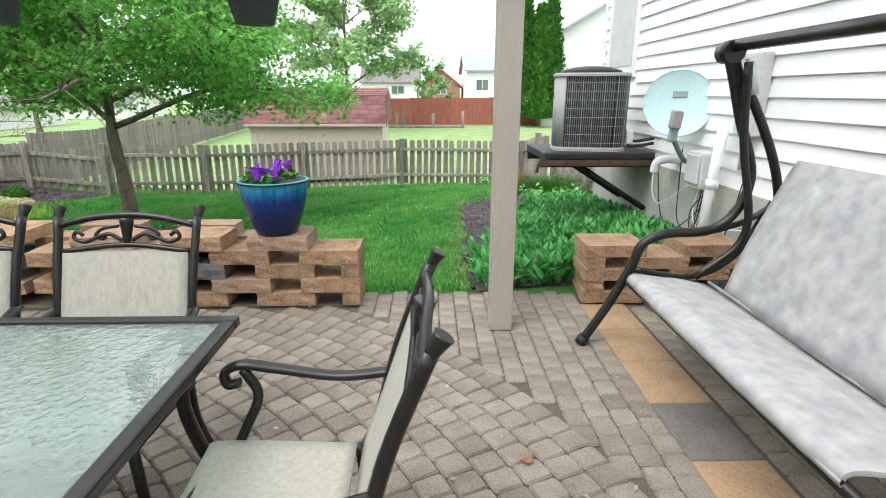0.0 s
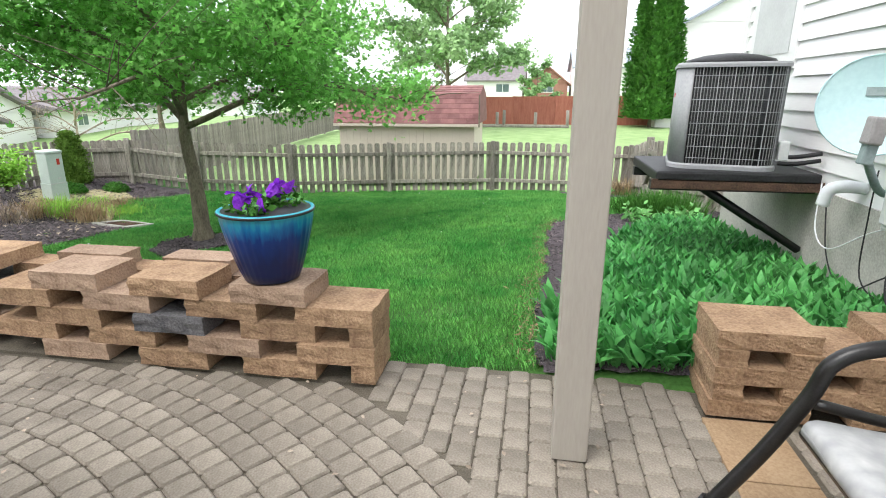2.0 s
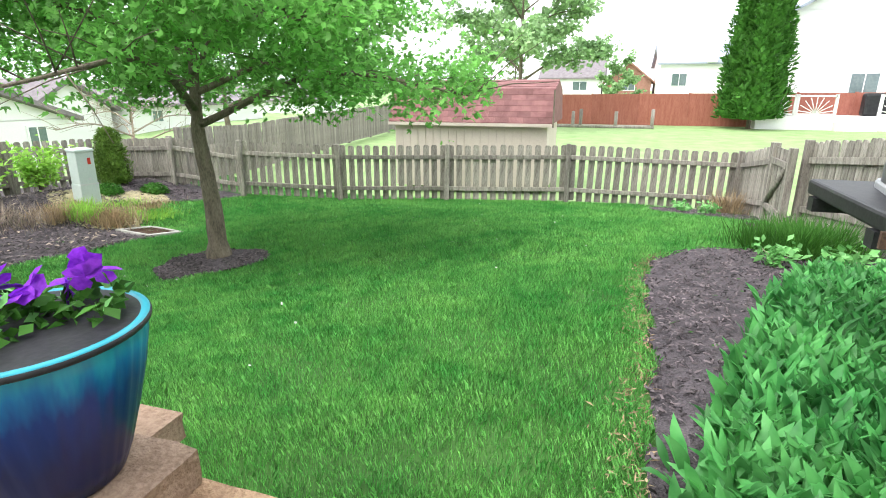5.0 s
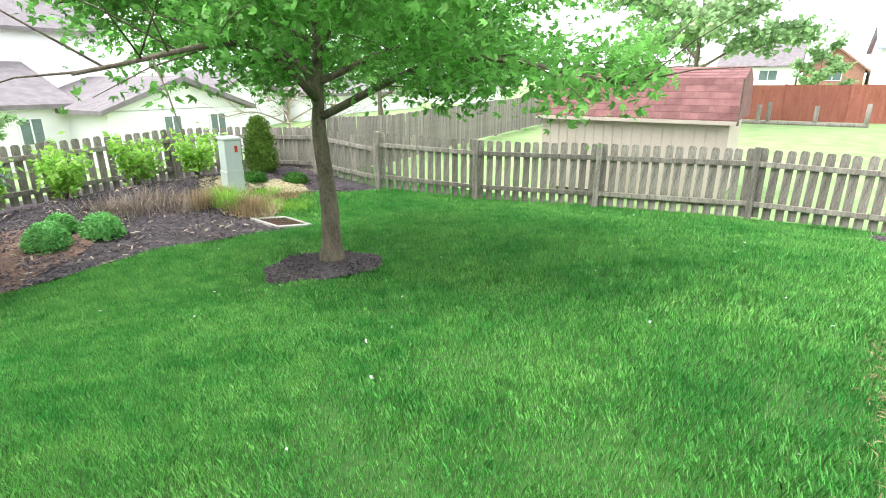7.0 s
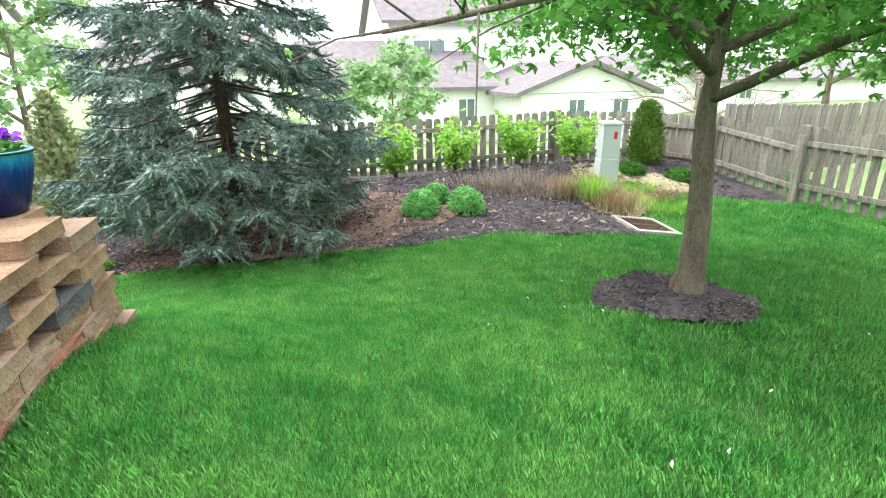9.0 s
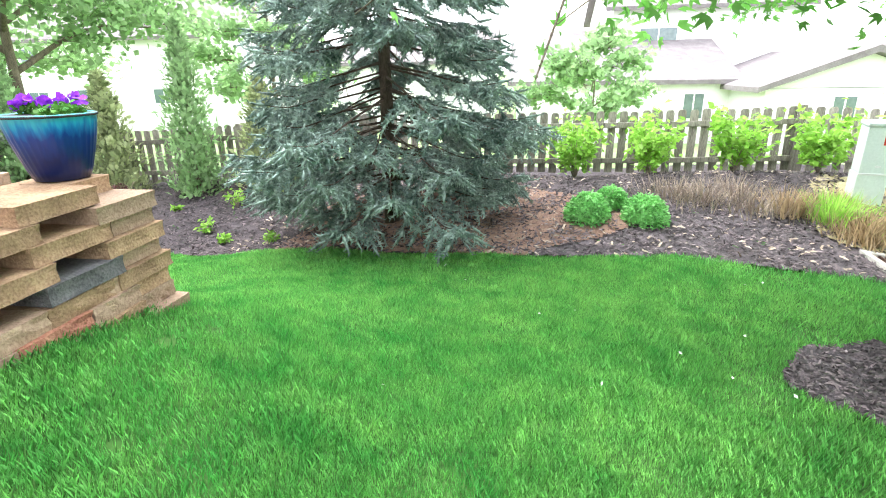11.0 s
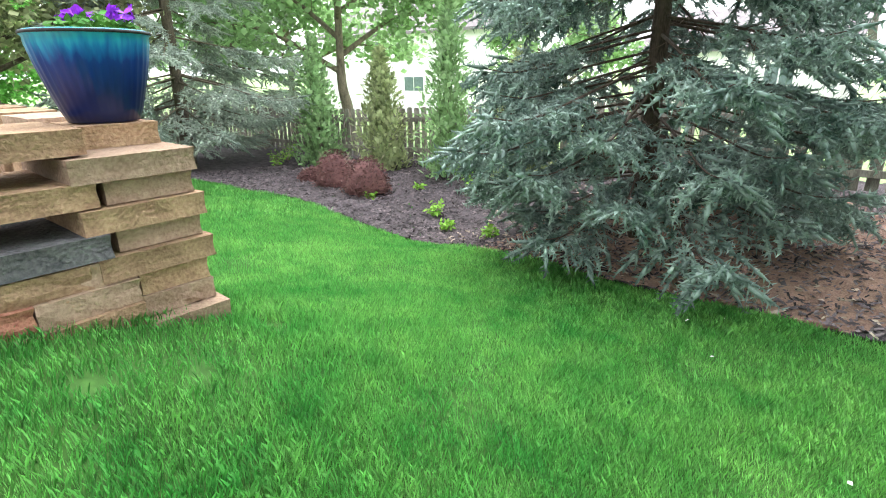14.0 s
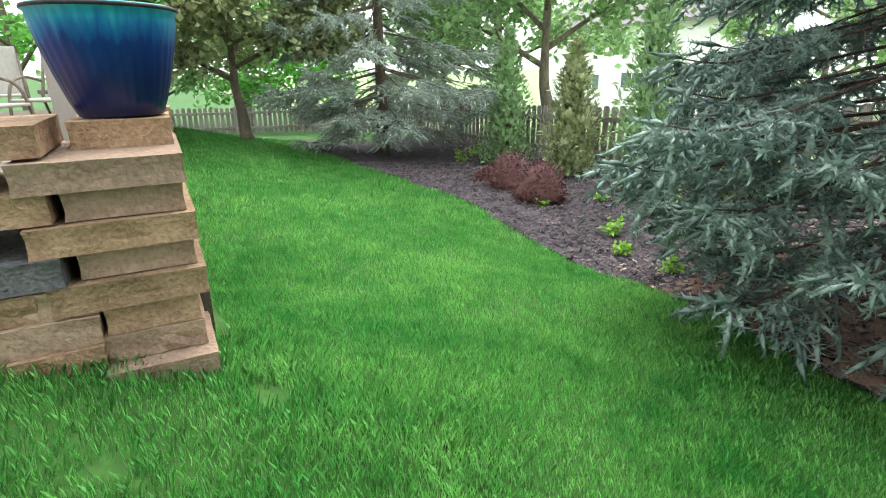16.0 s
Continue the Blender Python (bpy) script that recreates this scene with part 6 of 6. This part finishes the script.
def dining_chair():
    """Faces +y, seat centre at the origin; sling back, scrolled top rail and curled arms."""
    c = thing("dining_chair", "black metal patio chair with pale woven sling seat", "chair", group="chairs round the patio table")
    w = 0.25
    for sx in (-1, 1):
        b = part("back_post", tubed(smooth_path([(sx * w, -0.18, 0.36), (sx * w, -0.24, 0.5), (sx * (w + 0.005), -0.31, 0.75), (sx * (w + 0.015), -0.40, 0.985)]), 0.016, 8, flat=1.15), M_IRON, c)
        part("finial", tubed(smooth_path([(sx * (w + 0.015), -0.398, 0.975), (sx * (w + 0.018), -0.412, 1.0), (sx * (w + 0.018), -0.425, 1.02)], 3), 0.014, 10, 0.023), M_IRON, b, "flared cast finial")
        part("front_leg", tubed(smooth_path([(sx * w, 0.22, 0.39), (sx * (w + 0.02), 0.24, 0.25), (sx * (w + 0.01), 0.22, 0.1), (sx * (w + 0.03), 0.25, 0.0)]), 0.018, 8), M_IRON, c)
        part("rear_leg", tubed(smooth_path([(sx * w, -0.18, 0.4), (sx * w, -0.2, 0.22), (sx * (w + 0.01), -0.28, 0.0)]), 0.018, 8), M_IRON, c)
        part("side_rail", tubed([(sx * w, 0.25, 0.40), (sx * w, -0.2, 0.38)], 0.018, 8), M_IRON, c)
        a = part("arm", tubed(smooth_path([(sx * (w + 0.01), -0.285, 0.65), (sx * (w + 0.03), -0.12, 0.625), (sx * (w + 0.04), 0.06, 0.645), (sx * (w + 0.04), 0.17, 0.66), (sx * (w + 0.04), 0.225, 0.635), (sx * (w + 0.04), 0.22, 0.595), (sx * (w + 0.04), 0.185, 0.60)]), 0.021, 8, flat=0.7), M_IRON, c)
        part("arm_support", tubed(smooth_path([(sx * (w + 0.04), 0.17, 0.645), (sx * (w + 0.035), 0.13, 0.56), (sx * (w + 0.02), 0.17, 0.46), (sx * w, 0.2, 0.40)]), 0.016, 8), M_IRON, a)
        for k in range(1):                                # scrolls under the top rail
            o = sx * 0.02
            sc = part("scroll", tubed(smooth_path([(o, -0.372, 0.90), (sx * 0.07, -0.375, 0.925), (sx * 0.12, -0.37, 0.91), (sx * 0.16, -0.368, 0.895), (sx * 0.2, -0.37, 0.91), (sx * 0.19, -0.375, 0.935), (sx * 0.165, -0.372, 0.92)]), 0.008, 6), M_IRON, c)
            part("leaf_scroll", tubed(smooth_path([(sx * 0.03, -0.38, 0.955), (sx * 0.09, -0.38, 0.945), (sx * 0.12, -0.375, 0.92), (sx * 0.095, -0.372, 0.905), (sx * 0.08, -0.374, 0.92)]), 0.007, 6), M_IRON, sc)
    part("top_rail", tubed(smooth_path([(-w - 0.01, -0.385, 0.955), (-0.13, -0.39, 0.985), (0, -0.395, 0.995), (0.13, -0.39, 0.985), (w + 0.01, -0.385, 0.955)]), 0.013, 8), M_IRON, c)
    part("lower_rail", tubed(smooth_path([(-w, -0.352, 0.86), (0, -0.36, 0.885), (w, -0.352, 0.86)]), 0.011, 8), M_IRON, c)
    part("rosette", tubed(smooth_path([(0, -0.366, 0.89), (0, -0.378, 0.935), (0, -0.388, 0.985)], 3), 0.012, 8, 0.028), M_IRON, c, "cast leaf ornament")
    part("front_rail", tubed([(-w, 0.25, 0.395), (w, 0.25, 0.395)], 0.016, 8), M_IRON, c)

    def sling(path, hw, t):
        bm = bmesh.new()
        rows = []
        for y, z in path:
            rows.append([bm.verts.new((x, y + 0.012 * (1 - (x / hw) ** 2) * (-1 if z > 0.45 else 0), z - (0.018 * (1 - (x / hw) ** 2) if z < 0.45 else 0))) for x in [hw * (k / 5 - 1) for k in range(11)]])
        for u, v in zip(rows, rows[1:]):
            for k in range(10):
                bm.faces.new((u[k], u[k + 1], v[k + 1], v[k])).smooth = True
        return bm
    q = [(p.y, p.z) for p in smooth_path([(0, 0.27, 0.385), (0, 0.25, 0.415), (0, 0.0, 0.41), (0, -0.17, 0.40)], 4)]
    st = part("seat", sling(q, w - 0.005, 0.01), M_SLING, c, "pale woven sling seat")
    st.modifiers.new("thick", "SOLIDIFY").thickness = 0.012
    q = [(p.y, p.z) for p in smooth_path([(0, -0.2, 0.43), (0, -0.262, 0.6), (0, -0.33, 0.8), (0, -0.352, 0.862)], 4)]
    bk = part("backrest", sling(q, w - 0.012, 0.01), M_SLING, c, "pale woven sling back")
    bk.modifiers.new("thick", "SOLIDIFY").thickness = 0.008
    return c


chair = dining_chair()
chair.matrix_basis = pose(-0.40, 1.16, 0, 0, 0, 90)
for x, y, a in ((-1.17, 1.63, 180), (-1.86, 1.66, 180), (-1.2, 0.42, 0), (-2.62, 1.1, -90)):
    copy_thing(chair, pose(x, y, 0, 0, 0, a))


def flower_pot(x, y, z, seed, label, size):
    """A fluted blue glazed pot with pansies."""
    nr, rng = np.random.default_rng(seed), random.Random(seed)
    p = thing("flower_pot", label, "flower pot", pose(x, y, z) @ Matrix.Scale(size, 4), "blue flower pots")
    bm = bmesh.new()
    prof = [(0.135, 0), (0.15, 0.004), (0.17, 0.06), (0.2, 0.16), (0.226, 0.26), (0.243, 0.345), (0.248, 0.375), (0.257, 0.382), (0.257, 0.398), (0.243, 0.402), (0.228, 0.39), (0.225, 0.35)]
    flute = lambda a, q: 1 + (0.019 * abs(math.sin(17 * a + 3.0 * q)) if 0.02 < q < 0.36 else 0)
    part("pot", lathe(bm, prof, 136, flute), M_POT, p)
    bm = bmesh.new()
    lathe(bm, [(0.228, 0.358), (0.12, 0.366), (0.02, 0.37)], 24)
    part("soil", bm, M_MULCH, p)
    bm = bmesh.new()
    lathe(bm, [(0.259, 0.383), (0.261, 0.39), (0.259, 0.397)], 48)
    part("rim_line", bm, M_BLACK, p, "dark worn rim")
    n = 520
    a, r = nr.uniform(0, 2 * np.pi, n), 0.2 * np.sqrt(nr.uniform(0, 1, n))
    keep = ~((a > 5.2) | (a < 0.5)) | (r < 0.07)
    a, r = a[keep], r[keep]
    pos = np.stack([r * np.cos(a), r * np.sin(a), 0.37 + nr.uniform(0, 0.075, len(r))], 1)
    v, f = scatter_shape(LEAF2 * np.array([1.2, 1, 1]), LEAF2_F, pos, rotations(nr, len(r), 0.7), nr.uniform(0.03, 0.06, len(r)))
    pile("leaves", v, f, M_CEDAR, p)
    v, f = scatter_shape(LEAF2, LEAF2_F, pos[::9] + np.array([0, 0, 0.02]), rotations(nr, len(pos[::9]), 0.9), nr.uniform(0.03, 0.05, len(pos[::9])))
    pile("pale_leaves", v, f, M_SOFT, p)
    for k in range(13):                                   # pansies: five round petals each
        an, rr = rng.uniform(0.6, 5.1), 0.19 * math.sqrt(rng.random())
        c = np.array((rr * math.cos(an), rr * math.sin(an), 0.44 + rng.uniform(0, 0.06)))
        pet = np.array([(0, 0, 0), (0.5, 0.35, 0.1), (0.55, 0.8, 0.02), (0, 1.05, -0.08), (-0.55, 0.8, 0.02), (-0.5, 0.35, 0.1)])
        aim = np.arange(5) * 2 * np.pi / 5 + rng.random()
        face = rotations(nr, 1, 0.8)[0]
        rot = np.einsum("ij,njk->nik", face, rotations(nr, 5, 0.25, aim))
        v, f = scatter_shape(pet, [(0, 1, 2), (0, 2, 3), (0, 3, 4), (0, 4, 5)], np.repeat(c[None], 5, 0), rot, nr.uniform(0.036, 0.05, 5))
        pile("pansy", v, f, M_PETAL, p)


flower_pot(-1.07, 3.62, 0.513, 1, "blue glazed flower pot of purple pansies", 0.92)
flower_pot(-4.14, 3.63, 0.511, 2, "blue glazed flower pot with purple petunias", 0.8)

# far patio furniture, seen past the corner pier
far_chair = thing("lounge_chair", "tan sling lounge chair on the patio", "chair", pose(-3.3, -1.3, 0, 0, 0, -30), "lounge chairs")
part("seat", boxed(-0.26, 0.26, -0.25, 0.27, 0.38, 0.41, 0.012), M_SLING, far_chair)
part("backrest", boxed(-0.26, 0.26, -0.02, 0.02, 0, 0.62, 0.012, m=pose(0, -0.27, 0.4, 14, 0, 0)), M_SLING, far_chair)
for sx in (-1, 1):
    part("leg", tubed(smooth_path([(sx * 0.28, 0.3, 0), (sx * 0.28, 0.2, 0.5), (sx * 0.28, 0.0, 0.62), (sx * 0.28, -0.25, 0.58)]), 0.015, 8), M_BARK, far_chair)
    part("leg", tubed([(sx * 0.27, -0.36, 0.9), (sx * 0.27, -0.2, 0.4), (sx * 0.27, -0.32, 0)], 0.015, 8), M_BARK, far_chair)
copy_thing(far_chair, pose(-2.5, -3.2, 0, 0, 0, 10)), copy_thing(far_chair, pose(-2.9, -0.2, 0, 0, 0, 60))
fire = thing("fire_table", "low stone-sided fire table on the patio", "table", pose(-3.4, -3.6, 0))
part("base", boxed(-0.35, 0.35, -0.35, 0.35, 0, 0.4, 0.02), M_BARK, fire)
part("top", boxed(-0.5, 0.5, -0.5, 0.5, 0.4, 0.46, 0.015), M_FENCE_FAR, fire)


# ---- broad leaves in the garden bed ----
def garden_leaves():
    nr = np.random.default_rng(77)
    sh = np.array([(-0.012, 0, 0), (0.012, 0, 0), (-0.10, 0.07, 0.30), (0.10, 0.07, 0.30), (0, 0.03, 0.27), (-0.15, 0.17, 0.58), (0.15, 0.17, 0.58), (0, 0.11, 0.56), (-0.10, 0.33, 0.84), (0.10, 0.33, 0.84), (0, 0.28, 0.83), (0, 0.56, 1.03)])
    fc = [(0, 4, 2), (0, 1, 4), (1, 3, 4), (2, 4, 7), (2, 7, 5), (4, 3, 6), (4, 6, 7), (5, 7, 10), (5, 10, 8), (7, 6, 9), (7, 9, 10), (8, 10, 11), (10, 9, 11)]
    n = 15000
    x, y = nr.uniform(0.33, 2.3, n), nr.uniform(3.86, 7.9, n)
    y[:900] = nr.uniform(3.8, 4.0, 900)                   # a full row against the pavers
    edge = np.interp(y, (3.8, 4.6, 5.4, 6.0, 6.8, 7.8), (0.42, 0.45, 0.72, 0.98, 1.25, 1.75))
    ok = (x > edge + nr.normal(0, 0.06, n)) & (y < 7.75)
    x, y = x[ok], y[ok]
    pos = np.stack([x, y, ground_z(x, y) + 0.02], 1)
    v, f = scatter_shape(sh, fc, pos, rotations(nr, len(x), 0.3), nr.uniform(0.10, 0.205, len(x)))
    tagged(pile("garden_leaves", v, f, M_BROAD, smooth=True), "dense broad green lily leaves filling the bed", "plants", kind="stuff")


garden_leaves()


# ---- mulch chips ----
def chips(name, label, keep, x0, x1, y0, y1, n, material, size, seed):
    nr = np.random.default_rng(seed)
    x, y = nr.uniform(x0, x1, n), nr.uniform(y0, y1, n)
    ok = keep(x, y)
    x, y = x[ok], y[ok]
    sh = np.array([(-0.5, -0.16, 0), (0.5, -0.12, 0.05), (0.45, 0.15, 0), (-0.5, 0.12, 0.06), (0.05, 0.0, 0.22)])
    pos = np.stack([x, y, ground_z(x, y) + 0.032 + nr.uniform(0, 0.015, len(x))], 1)
    v, f = scatter_shape(sh, [(0, 1, 4), (1, 2, 4), (2, 3, 4), (3, 0, 4)], pos, rotations(nr, len(x), 0.3), nr.uniform(0.4, 1.4, len(x)) * size)
    tagged(pile(name, v, f, material), label, "mulch", kind="stuff")


chips("mulch_chips", "dark bark chips over the mulch bed", in_west_bed, -11, -6.7, -4, 12.5, 42000, M_CHIP, 0.052, 1)
chips("ring_chips", "dark bark chips round the maple", in_tree_ring, -5.7, -3.9, 7.4, 9.2, 5500, M_CHIP, 0.04, 2)
chips("garden_chips", "dark bark chips in the garden bed", in_east_bed, 0.2, 3.4, 3.8, 14.4, 30000, M_CHIP, 0.034, 3)
chips("pale_chips", "bleached wood chips scattered over the mulch", in_west_bed, -10.5, -6.9, 2, 10.5, 900, M_CHIP_LIGHT, 0.07, 4)


# ---- small litter ----
def litter():
    nr = np.random.default_rng(12)
    n = 260
    x, y = nr.uniform(-3.2, 1.0, n), nr.uniform(0.6, 3.7, n)
    pos = np.stack([x, y, np.full(n, 0.012)], 1)
    v, f = scatter_shape(LEAF2, LEAF2_F, pos, rotations(nr, n, 0.12), nr.uniform(0.012, 0.035, n))
    tagged(pile("patio_litter", v, f, M_CHIP_LIGHT), "dry seed husks scattered over the pavers", "litter", kind="stuff")
    n = 70
    x, y = nr.uniform(-7, 0.3, n), nr.uniform(5, 13, n)
    ok = on_lawn(x, y)
    pos = np.stack([x, y, ground_z(x, y) + 0.055], 1)[ok]
    v, f = scatter_shape(LEAF2, LEAF2_F, pos, rotations(nr, len(pos), 0.5), nr.uniform(0.02, 0.04, len(pos)))
    tagged(pile("fallen_petals", v, f, M_TRIM), "white petals scattered over the lawn", "litter", kind="stuff")
    r = thing("fallen_leaf", "curled reddish fallen leaf on the pavers", "leaf", pose(0.40, 1.80, 0.012, 8, 6, 30))
    v, f = scatter_shape(LEAF5, LEAF5_F, np.zeros((1, 3)), np.eye(3)[None], np.array([0.06]))
    pile("leaf", v, f, M_BLOCK_RED, r)
    n = 900                                               # worn yellow tips along the bed's edge
    y = nr.uniform(3.85, 8.6, n)
    x = np.interp(y, EAST_Y, EAST_X) - np.abs(nr.normal(0, 0.09, n))
    pos = np.stack([x, y, ground_z(x, y) + 0.03], 1)
    v, f = scatter_shape(LEAF2 * np.array([0.35, 1, 1]), LEAF2_F, pos, rotations(nr, n, 0.5), nr.uniform(0.03, 0.06, n))
    tagged(pile("dry_edge_grass", v, f, M_DRY), "dry straw grass along the bed's edge", "grass", kind="stuff")


litter()


# ---- grass blades ----
WORN = ((-4.42, 4.19, 0.08), (-4.0, 4.42, 0.05), (-3.72, 4.36, 0.06), (-3.1, 4.6, 0.05), (-1.9, 4.7, 0.06))        # small bare spots in the turf


def blades(name, x0, x1, y0, y1, n, h, w, seed, keep=None, lo=0.05, hi=0.5, whole=True):
    nr = np.random.default_rng(seed)
    x, y = nr.uniform(x0, x1, n), nr.uniform(y0, y1, n)
    # clumpy growth
    d = np.sin(4.1 * x + 2.2 * np.sin(3.3 * y)) + np.sin(5.2 * y + 1.7 * np.sin(2.9 * x))
    ok = on_lawn(x, y) & (nr.uniform(-2.6, 2, n) < d + 2.2)
    for bx, by, br in WORN:
        ok &= np.hypot(x - bx, (y - by) * 1.4) > br * nr.uniform(0.6, 1.3, n)
    if keep is not None:
        ok &= keep(x, y)
    x, y, d = x[ok], y[ok], d[ok]
    m = len(x)
    a = nr.uniform(0, 2 * np.pi, m)
    hh = h * nr.uniform(0.55, 1.25, m) * (1 + 0.12 * d)
    lean = nr.uniform(lo, hi, m) * hh
    z = ground_z(x, y)
    ca, sa = np.cos(a), np.sin(a)
    b = nr.uniform(0, 2 * np.pi, m)
    cb, sb = np.cos(b) * w, np.sin(b) * w
    p0 = np.stack([x - cb, y - sb, z], 1)
    p1 = np.stack([x + cb, y + sb, z], 1)
    p2 = np.stack([x + cb * 0.7 + ca * lean * 0.35, y + sb * 0.7 + sa * lean * 0.35, z + hh * 0.62], 1)
    p3 = np.stack([x + ca * lean, y + sa * lean, z + hh], 1)
    v = np.stack([p0, p1, p2, p3], 1).reshape(-1, 3)
    i = np.arange(m)[:, None] * 4
    f = np.concatenate([i + np.array([[0, 1, 2]]), i + np.array([[0, 2, 3]])]) if whole else i + np.array([[0, 1, 3]])
    nm = nr.normal(0, 0.42, (m, 3)) + np.array([0, 0, 1.0])
    nm /= np.linalg.norm(nm, axis=1)[:, None]
    tagged(pile(name, v, f, M_GRASS, smooth=True, normals=np.repeat(nm, 4, 0)), "fresh green mown grass blades", "grass", kind="stuff")


near_path = lambda x, y: (y > 0.5) & (y < 8.0) & (x > -7.9) & (x < 1.2)
blades("grass", -8.0, 1.3, 0.5, 8.0, 640000, 0.055, 0.00125, 1, near_path)
blades("grass", -7.2, -2.2, 3.6, 7.2, 190000, 0.05, 0.00115, 5, near_path)
blades("grass_far", -10, 2.6, -7, 14.5, 1250000, 0.06, 0.0056, 2, lambda x, y: ~near_path(x, y), 0.2, 0.9, False)
lay_pavers()
